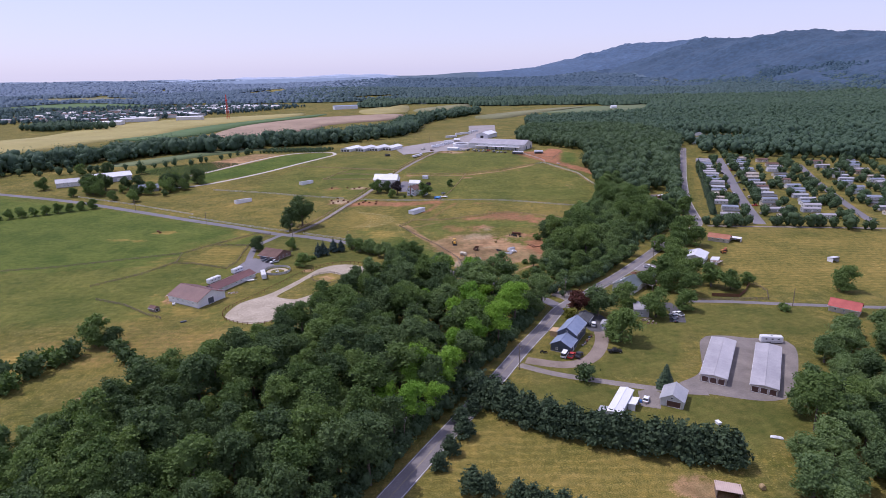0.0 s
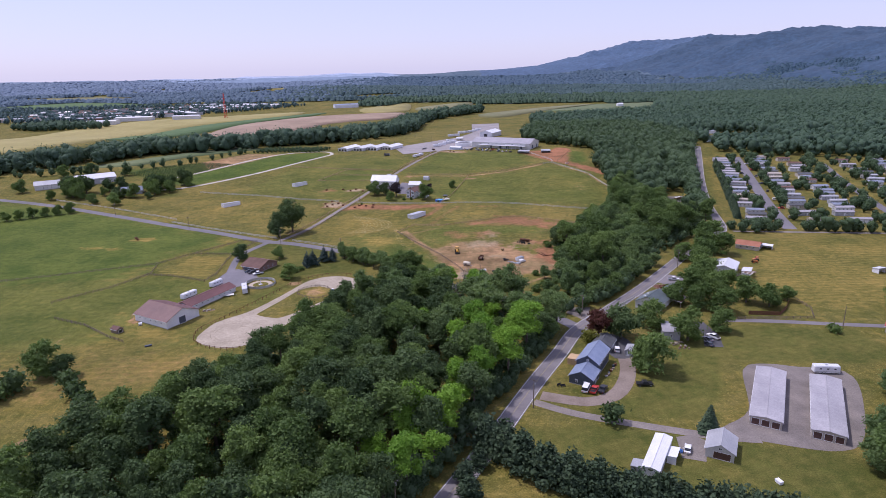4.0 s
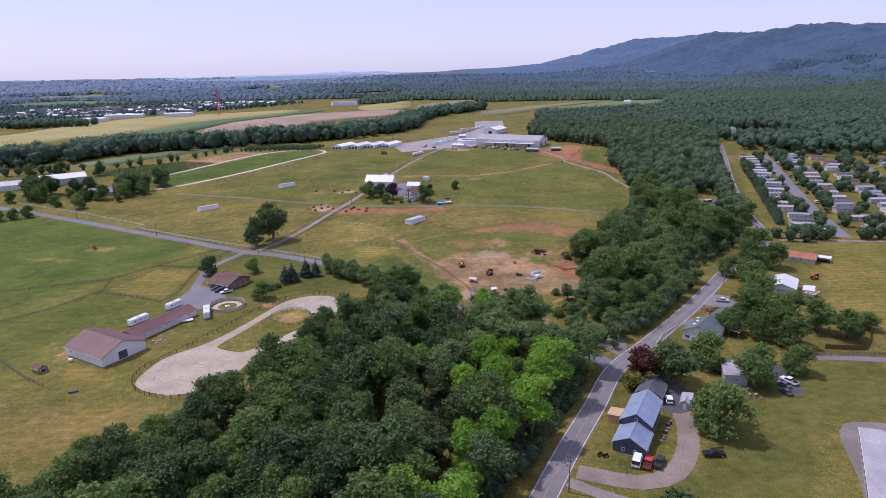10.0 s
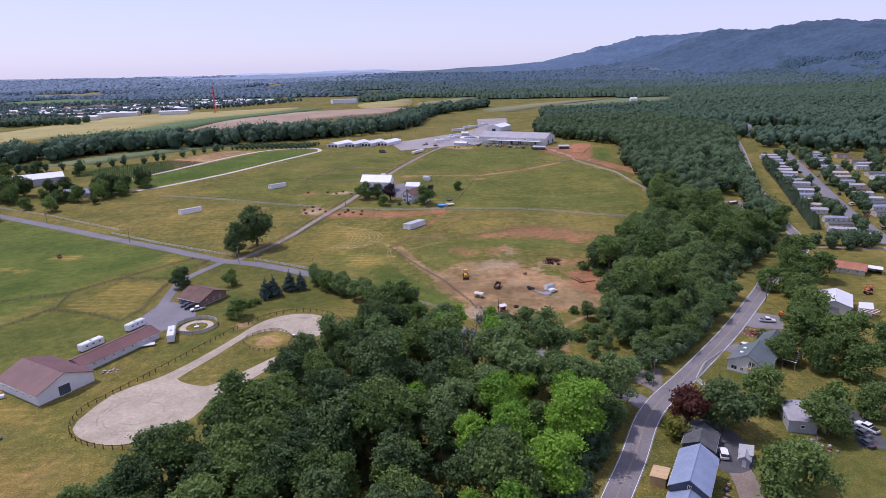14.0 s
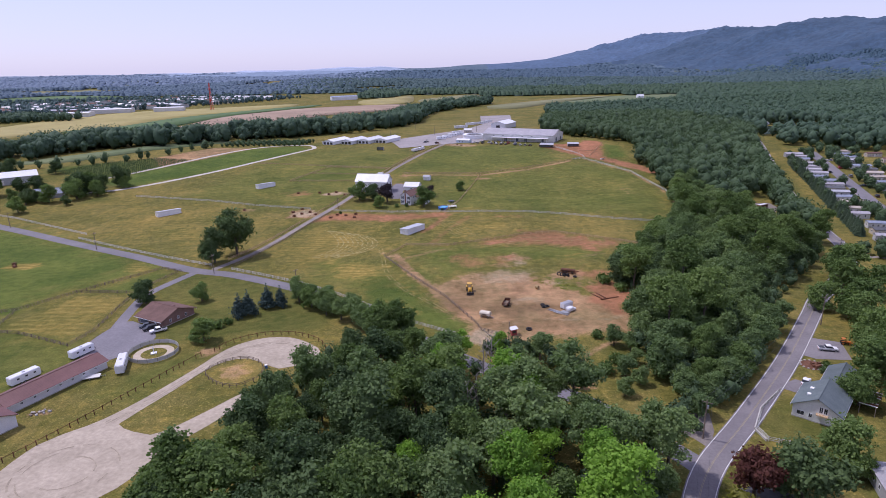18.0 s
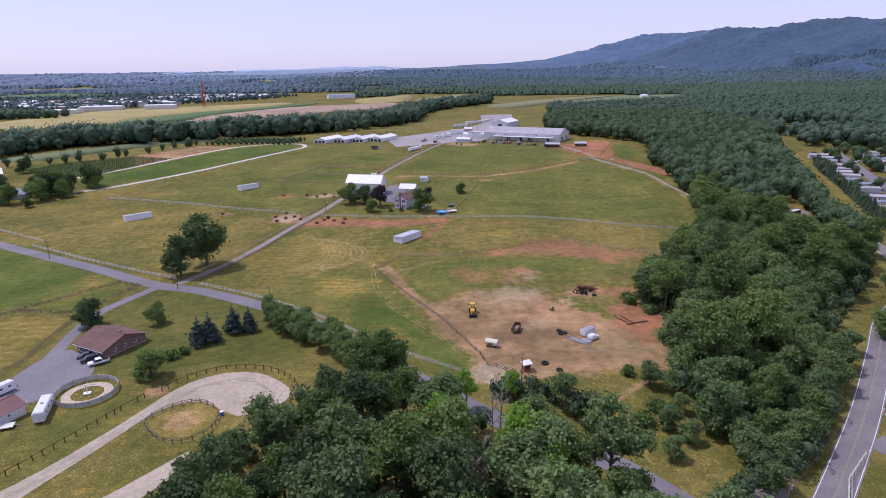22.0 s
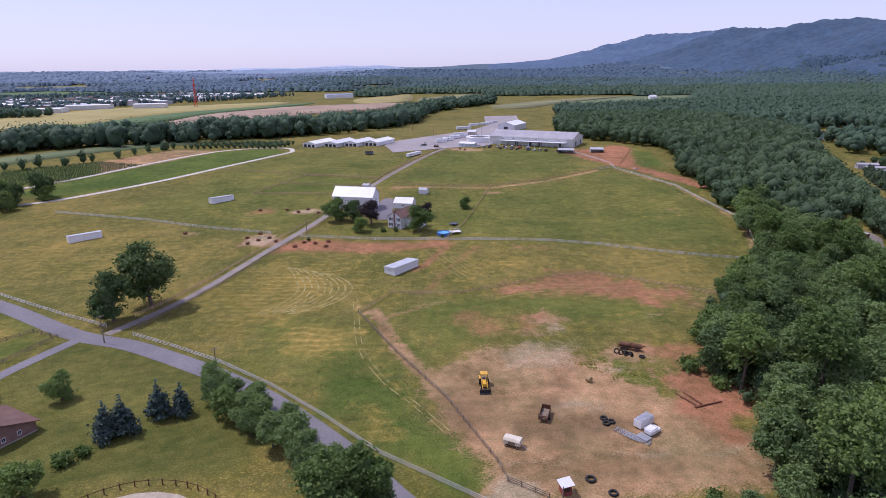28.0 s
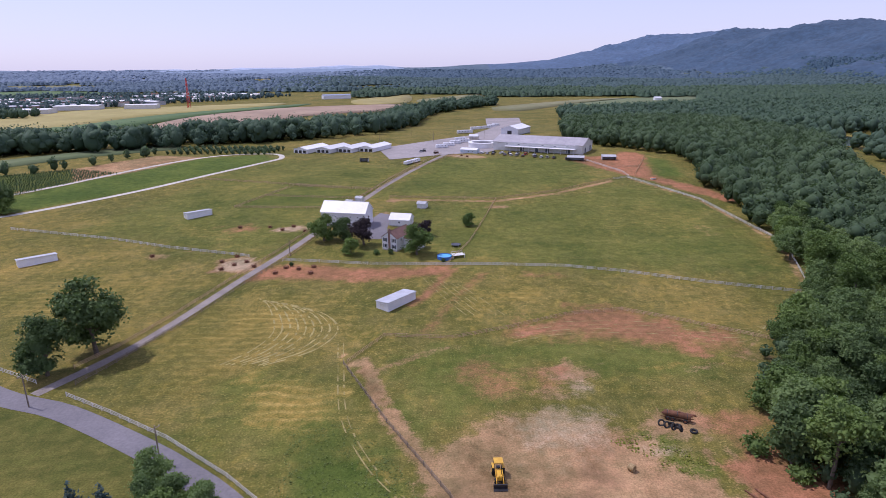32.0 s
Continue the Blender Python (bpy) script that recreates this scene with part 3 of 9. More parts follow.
me.from_pydata(np.stack([PX, PY, ground_z(PX, PY) - 9 * np.clip(ease((PX - 500) / 300) * ease((PY - 1600) / 200) + ease((PY - 3300) / 300), 0, 1) - 16 * ease(((PX - 2300) * 0.981 + (PY - 1500) * 0.193 + 850) / 150)], 1), [], faces)
me.shade_smooth()
for nm, trio in (("cover_a", ("dirt", "red", "straw", "pale")), ("cover_b", ("lush", "crop", "mown", "mud"))):
    at = me.attributes.new(nm, "FLOAT_COLOR", "POINT")
    at.data.foreach_set("color", np.stack([masks[k] for k in trio], 1).astype(np.float32).ravel())


def ground_material():
    m, nt, p = nodes_of("pasture")
    tc = nt.nodes.new("ShaderNodeTexCoord").outputs["Object"]

    def n(scale, detail=4, stretch=None):
        return noise_node(nt, scale, detail, 0.62, stretch=stretch).outputs[0]

    a, b = nt.nodes.new("ShaderNodeAttribute"), nt.nodes.new("ShaderNodeAttribute")
    a.attribute_name, b.attribute_name = "cover_a", "cover_b"
    sa, sb = nt.nodes.new("ShaderNodeSeparateColor"), nt.nodes.new("ShaderNodeSeparateColor")
    link(nt, a.outputs["Color"], sa.inputs[0])
    link(nt, b.outputs["Color"], sb.inputs[0])
    large, mid, fine, grit = n(0.012), n(0.07), n(0.45, 5), n(2.2, 4)

    def edge(sock, width=0.45):
        # a cover with a ragged border
        v = math_node(nt, "ADD", sock, math_node(nt, "MULTIPLY", math_node(nt, "SUBTRACT", math_node(nt, "ADD", math_node(nt, "MULTIPLY", fine, 0.6), math_node(nt, "MULTIPLY", grit, 0.4)), 0.5), 1.6))
        r = nt.nodes.new("ShaderNodeMapRange")
        r.inputs[1].default_value, r.inputs[2].default_value = 0.5 - width / 2, 0.5 + width / 2
        r.interpolation_type = "SMOOTHSTEP"
        link(nt, v, r.inputs[0])
        on = nt.nodes.new("ShaderNodeMapRange")
        on.inputs[1].default_value, on.inputs[2].default_value = 0.02, 0.25
        link(nt, sock, on.inputs[0])
        return math_node(nt, "MULTIPLY", r.outputs[0], on.outputs[0])

    col = mix_node(nt, ramp_node(nt, large, 0.35, 0.65).outputs[0], (0.096, 0.104, 0.028), (0.166, 0.142, 0.048))
    col = mix_node(nt, math_node(nt, "MULTIPLY", ramp_node(nt, mid, 0.42, 0.7).outputs[0], 0.8), col, (0.172, 0.152, 0.064))
    col = mix_node(nt, math_node(nt, "MULTIPLY", ramp_node(nt, fine, 0.5, 0.75).outputs[0], 0.4), col, (0.205, 0.178, 0.085))
    col = mix_node(nt, math_node(nt, "MULTIPLY", ramp_node(nt, n(0.9, 3), 0.5, 0.72).outputs[0], 0.6), col, (0.055, 0.078, 0.02))
    col = mix_node(nt, math_node(nt, "MULTIPLY", ramp_node(nt, n(0.16, 5, (0.5, 1.6, 1)), 0.5, 0.68).outputs[0], 0.55), col, (0.075, 0.095, 0.028))
    col = mix_node(nt, math_node(nt, "MULTIPLY", ramp_node(nt, n(0.3, 4, (1.8, 0.7, 1)), 0.56, 0.72).outputs[0], 0.5), col, (0.24, 0.2, 0.09))
    col = mix_node(nt, math_node(nt, "MULTIPLY", ramp_node(nt, n(0.21, 6, (1.3, 0.8, 1)), 0.53, 0.66).outputs[0], 0.48), col, (0.25, 0.205, 0.062))
    col = mix_node(nt, math_node(nt, "MULTIPLY", ramp_node(nt, n(1.1, 3), 0.56, 0.68).outputs[0], 0.5), col, (0.31, 0.265, 0.11))
    # mown stripes
    w = nt.nodes.new("ShaderNodeTexWave")
    w.inputs["Scale"].default_value, w.inputs["Distortion"].default_value = 0.11, 1.5
    mp = nt.nodes.new("ShaderNodeMapping")
    mp.inputs["Rotation"].default_value = (0, 0, 1.15)
    link(nt, tc, mp.inputs[0])
    link(nt, mp.outputs[0], w.inputs["Vector"])
    lawn = mix_node(nt, math_node(nt, "MULTIPLY", w.outputs["Fac"], 0.4), (0.086, 0.1, 0.031), (0.116, 0.123, 0.041))
    lawn = mix_node(nt, math_node(nt, "MULTIPLY", ramp_node(nt, mid, 0.4, 0.7).outputs[0], 0.5), lawn, (0.145, 0.132, 0.047))
    lawn = mix_node(nt, math_node(nt, "MULTIPLY", ramp_node(nt, n(0.5, 5), 0.5, 0.68).outputs[0], 0.35), lawn, (0.165, 0.145, 0.055))
    lawn = mix_node(nt, math_node(nt, "MULTIPLY", ramp_node(nt, n(0.13, 4), 0.5, 0.62).outputs[0], 0.45), lawn, (0.085, 0.105, 0.03))
    col = mix_node(nt, sb.outputs[2], col, lawn)
    col = mix_node(nt, sb.outputs[0], col, mix_node(nt, mid, (0.055, 0.098, 0.024), (0.105, 0.14, 0.035)))
    # arcs left by the mower in the dry grass
    rg = nt.nodes.new("ShaderNodeTexWave")
    rg.wave_type = "RINGS"
    rg.inputs["Scale"].default_value, rg.inputs["Distortion"].default_value, rg.inputs["Detail"].default_value = 0.085, 6.0, 4
    mp2 = nt.nodes.new("ShaderNodeMapping")
    mp2.inputs["Location"].default_value = (92, -462, 0)
    link(nt, tc, mp2.inputs[0])
    link(nt, mp2.outputs[0], rg.inputs["Vector"])
    hay = mix_node(nt, fine, (0.155, 0.128, 0.038), (0.26, 0.21, 0.07))
    hay = mix_node(nt, math_node(nt, "MULTIPLY", ramp_node(nt, rg.outputs["Fac"], 0.55, 0.95).outputs[0], 0.4), hay, (0.38, 0.31, 0.13))
    col = mix_node(nt, edge(sa.outputs[2], 0.7), col, hay)
    col = mix_node(nt, sb.outputs[1], col, mix_node(nt, mid, (0.28, 0.235, 0.095), (0.35, 0.29, 0.13)))
    dirt = mix_node(nt, ramp_node(nt, mid, 0.35, 0.65).outputs[0], (0.205, 0.135, 0.086), (0.345, 0.24, 0.162))
    dirt = mix_node(nt, math_node(nt, "MULTIPLY", ramp_node(nt, fine, 0.45, 0.7).outputs[0], 0.4), dirt, (0.37, 0.27, 0.185))
    col = mix_node(nt, edge(sa.outputs[0]), col, dirt)
    col = mix_node(nt, edge(a.outputs["Alpha"], 0.7), col, mix_node(nt, fine, (0.27, 0.22, 0.18), (0.37, 0.31, 0.26)))
    col = mix_node(nt, math_node(nt, "MULTIPLY", edge(b.outputs["Alpha"], 0.8), 0.75), col, mix_node(nt, fine, (0.12, 0.08, 0.055), (0.19, 0.13, 0.09)))
    red = mix_node(nt, fine, (0.23, 0.105, 0.07), (0.34, 0.185, 0.13))
    col = mix_node(nt, edge(sa.outputs[1], 0.9), col, red)
    col = mix_node(nt, 0.75, col, mix_node(nt, 1.0, col, ramp_node(nt, grit, 0.3, 0.7, (0.55, 0.58, 0.55), (1.42, 1.4, 1.4)).outputs[0], "MULTIPLY"))
    patch = ramp_node(nt, n(0.03, 6), 0.34, 0.66, (0.7, 0.79, 0.72), (1.27, 1.18, 1.2)).outputs[0]
    streak = ramp_node(nt, n(0.3, 6), 0.36, 0.64, (0.8, 0.84, 0.8), (1.2, 1.15, 1.16)).outputs[0]
    col = mix_node(nt, 1.0, mix_node(nt, 1.0, col, patch, "MULTIPLY"), streak, "MULTIPLY")
    col = mix_node(nt, 1.0, col, (1.03, 0.975, 0.78), "MULTIPLY")
    link(nt, col, p.inputs["Base Color"])
    p.inputs["Roughness"].default_value = 0.95
    p.inputs["Specular IOR Level"].default_value = 0.1
    bump_node(nt, p, math_node(nt, "ADD", fine, math_node(nt, "MULTIPLY", grit, 0.4)), 0.5, 0.5)
    return m


me.materials.append(ground_material())
ground = tagged(new("ground", me), "rolling pasture and hayfields with dry and bare patches", "ground", kind="structure")

# ---------------------------------------------------------------- helpers for things
def part(name, bm, material, parent, label="", m=None):
    """Links a bmesh (or a mesh) as one mesh object under a thing or a part."""
    if isinstance(bm, bmesh.types.BMesh):
        data = bpy.data.meshes.new(name)
        bm.to_mesh(data)
        bm.free()
        data.materials.append(material)
    else:
        data = bm
    ob = new(name, data)
    ob.parent = parent
    if m is not None:
        ob.matrix_basis = m
    if label:
        ob["label"] = label
    return ob


def thing(name, x, y, rz=0, label="", category="", group="", kind="", z=None):
    ob = new(name)
    ob.matrix_basis = pose(x, y, gz(x, y) if z is None else z, 0, 0, rz)
    return tagged(ob, label, category, group, kind)


def box(bm, x0, x1, y0, y1, z0, z1):
    v = [bm.verts.new((x, y, z)) for z in (z0, z1) for y in (y0, y1) for x in (x0, x1)]
    for f in ((0, 2, 3, 1), (4, 5, 7, 6), (0, 1, 5, 4), (2, 6, 7, 3), (0, 4, 6, 2), (1, 3, 7, 5)):
        bm.faces.new([v[i] for i in f])
    return bm


def prism(bm, outline, y0, y1):
    """An outline in x and z, drawn out along y."""
    a = [bm.verts.new((x, y0, z)) for x, z in outline]
    b = [bm.verts.new((x, y1, z)) for x, z in outline]
    n = len(a)
    bm.faces.new(a)
    bm.faces.new(b[::-1])
    for i in range(n):
        bm.faces.new((a[i], b[i], b[(i + 1) % n], a[(i + 1) % n]))
    bmesh.ops.recalc_face_normals(bm, faces=bm.faces)
    return bm


def tube(bm, p, q, r0, r1=None, n=8, caps=True):
    p, q = Vector(p), Vector(q)
    r1 = r0 if r1 is None else r1
    d = (q - p).normalized()
    u = d.orthogonal().normalized()
    w = d.cross(u)
    rings = []
    for c, r in ((p, r0), (q, r1)):
        rings.append([bm.verts.new(c + r * (math.cos(6.2832 * k / n) * u + math.sin(6.2832 * k / n) * w)) for k in range(n)])
    for k in range(n):
        bm.faces.new((rings[0][k], rings[0][(k + 1) % n], rings[1][(k + 1) % n], rings[1][k]))
    if caps:
        bm.faces.new(rings[0][::-1])
        bm.faces.new(rings[1])
    return bm


def soften(bm, w=0.08, seg=2):
    bmesh.ops.bevel(bm, geom=list(bm.edges), offset=w, segments=seg, affect="EDGES", clamp_overlap=True)
    return bm


def curve_points(pts, step=4.0, closed=False):
    """A smooth line through the points, at even steps."""
    p = [Vector((*q, 0)) for q in pts]
    n = len(p)
    out = []
    for i in range(n if closed else n - 1):
        a, b = (p[(i - 1) % n], p[(i + 2) % n]) if closed else (p[max(i - 1, 0)], p[min(i + 2, n - 1)])
        s, e = p[i], p[(i + 1) % n]
        k = max(1, int((e - s).length / step))
        for j in range(k):
            t = j / k
            out.append(0.5 * (2 * s + (e - a) * t + (2 * a - 5 * s + 4 * e - b) * t * t + (3 * s - a - 3 * e + b) * t ** 3))
    if not closed:
        out.append(p[-1])
    return [(v.x, v.y) for v in out]


def ribbon(pts, lo, hi, dz, closed=False):
    """A strip between two offsets (metres to the right of the line), laid over the land."""
    bm = bmesh.new()
    n = len(pts)
    rows = []
    for i, (x, y) in enumerate(pts):
        a = pts[(i - 1) % n] if closed or i else pts[0]
        b = pts[(i + 1) % n] if closed or i < n - 1 else pts[-1]
        dx, dy = b[0] - a[0], b[1] - a[1]
        k = math.hypot(dx, dy) or 1
        rx, ry = dy / k, -dx / k
        row = []
        for o in (lo, (lo + hi) / 2, hi):
            px, py = x + rx * o, y + ry * o
            row.append(bm.verts.new((px, py, gz(px, py) + dz)))
        rows.append(row)
    for i in range(n if closed else n - 1):
        r0, r1 = rows[i], rows[(i + 1) % n]
        for j in range(2):
            bm.faces.new((r0[j], r0[j + 1], r1[j + 1], r1[j]))
    return bm


def flat_area(name, poly, material, dz, label, category, smooth=True, closed_step=3.0, cell=9.0):
    """A level cover of gravel, sand or asphalt with a thin edge, laid over the land."""
    pts = curve_points(poly, closed_step, True) if smooth else curve_points([poly[0], *poly[1:], poly[0]], 1e9)[:-1]
    bm = bmesh.new()
    f = bm.faces.new([bm.verts.new((x, y, 0)) for x, y in pts])
    bmesh.ops.triangulate(bm, faces=[f])
    for _ in range(5):
        long_edges = [e for e in bm.edges if e.calc_length() > cell]
        if not long_edges:
            break
        bmesh.ops.subdivide_edges(bm, edges=long_edges, cuts=1)
        bmesh.ops.triangulate(bm, faces=bm.faces[:])
    for v in bm.verts:
        v.co.z = gz(v.co.x, v.co.y) + dz
    bmesh.ops.recalc_face_normals(bm, faces=bm.faces)
    if sum(f.normal.z for f in bm.faces) < 0:
        bmesh.ops.reverse_faces(bm, faces=bm.faces)
    if dz > 0.3:
        rim = bmesh.ops.extrude_edge_only(bm, edges=[e for e in bm.edges if e.is_boundary])["geom"]
        for v in rim:
            if isinstance(v, bmesh.types.BMVert):
                v.co.z -= 5 * dz
    data = bpy.data.meshes.new(name)
    bm.to_mesh(data)
    bm.free()
    data.materials.append(material)
    data.shade_smooth()
    return tagged(new(name, data), label, category, kind="structure")


def road(name, pts, width, material, dz, label, lines=(), step=4.0):
    line = curve_points(pts, step)
    bm = ribbon(line, -width / 2, width / 2, dz)
    data = bpy.data.meshes.new(name)
    bm.to_mesh(data)
    bm.free()
    data.materials.append(material)
    data.shade_smooth()
    ob = tagged(new(name, data), label, "road", kind="structure")
    for nm, off, w, mat in lines:
        part(nm, ribbon(line, off - w / 2, off + w / 2, dz + 0.02), mat, ob)
    return ob


# ---------------------------------------------------------------- roads, drives and yards
MAIN = [(-180, -220), (-110, -60), (-62, 40), (-40, 92), (-15, 138.5), (-3, 161), (12.5, 189), (31, 225), (43.5, 247.5), (55.8, 270.2), (74.3, 291.2), (99.2, 320.3), (125, 353.5), (139, 372), (158, 391.5), (179, 418), (189, 440), (205, 500), (232, 580), (262, 660), (300, 760)]
road("road_main", MAIN, 6.6, M_ASPHALT, 0.08, "two-lane grey asphalt country road with worn edge lines",
     (("edge_line", -2.95, 0.14, M_LINE), ("edge_line", 2.95, 0.14, M_LINE), ("centre_line", -0.12, 0.09, M_YLINE), ("centre_line", 0.12, 0.09, M_YLINE)))
LANE = [(-420, 564), (-330, 531), (-250, 491), (-199, 463), (-152, 437), (-117, 416), (-95, 408), (-69.5, 394), (-56.5, 385.5), (-46.5, 378), (-33, 365.5), (-21, 353), (-8, 337.5), (12.5, 317.5), (34, 302), (50, 281), (56, 271)]
road("road_lane", LANE, 6.2, M_LANE, 0.07, "lavender-grey asphalt lane between pastures")
road("road_farm", [(-107, 416), (-96, 441), (-89.5, 466), (-82, 497), (-71, 535), (-63, 566), (-49, 620), (-36, 665), (-4, 762)], 3.4, M_GRAVEL, 0.06, "narrow pale gravel farm lane between fences")
road("road_track", [(-262, 575), (-231, 588), (-190.5, 634), (-161, 682), (-138, 724), (-130, 747), (-145, 768), (-190, 750), (-244, 652), (-275, 610)], 4.0, M_PALEGRAVEL, 0.12, "pale gravel track looping round a green field")
flat_area("pavement_arena", [(-103, 273), (-101, 283), (-97.5, 287.5), (-91, 294), (-84.5, 305.5), (-77.6, 321.5), (-74.2, 331), (-70, 338), (-62.2, 343), (-53.5, 342.8), (-45.5, 337.4), (-41.5, 331.6), (-44, 325), (-52, 321), (-56.5, 323.5), (-63.5, 328), (-70, 326), (-74.5, 319.5), (-78.5, 309), (-83.4, 297.5), (-85.5, 292), (-80, 288.5), (-75, 287), (-70, 291), (-64, 299), (-58, 307), (-56, 303), (-62, 291), (-69, 280), (-73, 267), (-84, 257.5), (-95, 259), (-102.5, 265)], M_SAND, 0.06, "pale sand riding track and arena", "riding arena")
flat_area("pavement_storage", [(83, 195), (96, 206), (107, 233), (117, 237), (128, 234), (139, 233), (142, 226), (136, 212), (122, 190), (112, 184), (98, 187)], M_GRAVEL, 0.05, "grey gravel yard round storage sheds", "gravel yard")
road("road_storage", [(29, 213), (40, 206), (54, 200.5), (78, 192.5), (92, 190)], 3.6, M_GRAVEL, 0.055, "gravel drive to the storage sheds")
road("road_house", [(32, 217), (46, 212.5), (56, 216), (63, 226), (67, 238), (68, 249)], 5.6, M_PATHGRAVEL, 0.045, "curved brown gravel drive behind a blue house")
flat_area("pavement_house", [(58, 262), (64, 266), (72, 262), (74, 252), (71, 244), (64, 243), (62, 250)], M_DRIVE, 0.06, "black asphalt drive beside a blue house", "drive")
flat_area("pavement_school", [(-62, 797), (-20, 850), (20, 900), (45, 1000), (55, 1240), (108, 1250), (95, 1075), (62, 880), (45, 800), (30, 772), (-2, 760), (-46, 735)], M_LOT, 0.25, "wide grey gravel lot beside the long building", "gravel lot", False)
road("road_bungalow", [(-113, 414), (-118, 401), (-122.5, 386), (-121, 370), (-117, 348)], 4.0, M_LANE, 0.06, "grey asphalt drive to the brown-roofed bungalow")
flat_area("pavement_bungalow", [(-118, 358), (-111, 356), (-102, 348), (-100, 341), (-104, 332), (-110, 326), (-117, 329), (-121, 342)], M_LANE, 0.065, "grey asphalt yard by the bungalow", "yard")
road("road_side", [(118, 277), (140, 275), (170, 270), (230, 262), (330, 252)], 3.6, M_ASPHALT, 0.06, "narrow grey asphalt side road")

# far fields, each one crop
M_WHEAT = surface("ripe_wheat", (0.29, 0.25, 0.08), (0.36, 0.305, 0.11), 0.012, 0.95, fine=0.12, var=0.4, bump=0)
M_CLOVER = surface("green_crop", (0.055, 0.11, 0.03), (0.085, 0.145, 0.045), 0.012, 0.95, fine=0.12, var=0.4, bump=0)
M_TILLED = surface("tilled_soil", (0.27, 0.19, 0.13), (0.36, 0.26, 0.18), 0.012, 0.95, fine=0.12, var=0.4, bump=0)
M_GREENMEADOW = surface("far_green_meadow", (0.1, 0.135, 0.055), (0.14, 0.17, 0.075), 0.012, 0.95, fine=0.12, var=0.4, bump=0)
M_MEADOW = surface("far_meadow", (0.16, 0.165, 0.07), (0.22, 0.21, 0.1), 0.012, 0.95, fine=0.12, var=0.4, bump=0)
for nm, poly, mat, lab in (("wheat", [(-700, 830), (-740, 1210), (-691, 1491), (-534, 1598), (-375, 1692), (-381, 1541), (-507, 1293), (-520, 981), (-560, 800)], M_WHEAT, "strip of ripe golden wheat"),
                           ("clover", [(-519, 981), (-506, 1293), (-380, 1541), (-300, 1640), (-330, 1500), (-420, 1300), (-455, 953)], M_CLOVER, "narrow strip of green crop"),
                           ("tilled", [(-400, 1060), (-418, 1296), (-329, 1497), (-110, 1600), (-118, 1416), (-235, 1308), (-290, 1000)], M_TILLED, "strip of tan tilled soil"),
                           ("meadow", [(-396, 672), (-348, 728), (-296, 800), (-244, 835), (-230, 800), (-288, 750), (-330, 690)], M_GREENMEADOW, "pale green meadow between hedgerows"),
                           ("wheat", [(81, 1485), (324, 1757), (430, 1795), (240, 1562), (122, 1392)], M_MEADOW, "far tan meadow on a rise"),
                           ("clover", [(243, 1562), (433, 1795), (620, 1840), (500, 1545), (288, 1540)], M_GREENMEADOW, "far green field on a rise"),
                           ("wheat", [(-226, 1786), (-113, 1971), (-95, 1651), (-189, 1606)], M_WHEAT, "far golden field beyond the belt"),
                           ("clover", [(-72, 1789), (74, 1972), (75, 1795), (-37, 1623)], M_MEADOW, "far pale green field beyond the belt"),
                           ("meadow", [(-1800, 2080), (-1524, 2168), (-1400, 2440), (-920, 2070), (-1300, 1990)], M_CLOVER, "far green field beyond the town"),
                           ("meadow", [(-2100, 2600), (-1500, 2800), (-1100, 2620), (-1500, 2480)], M_MEADOW, "far pale meadow on the plain"),
                           ("wheat", [(-1000, 2900), (-700, 3050), (-420, 2980), (-700, 2850)], M_WHEAT, "far golden field on the plain")):
    flat_area("field_" + nm, poly, mat, 0.5 if poly[0][1] < 900 else 1.3, lab, "field", True, 45.0, cell=70.0)

# ---------------------------------------------------------------- trees
def ico(n):
    bm = bmesh.new()
    bmesh.ops.create_icosphere(bm, subdivisions=n, radius=1)
    v = np.array([w.co[:] for w in bm.verts])
    f = np.array([[w.index for w in q.verts] for q in bm.faces])
    bm.free()
    return v, f


ICO1, ICO2 = ico(1), ico(2)



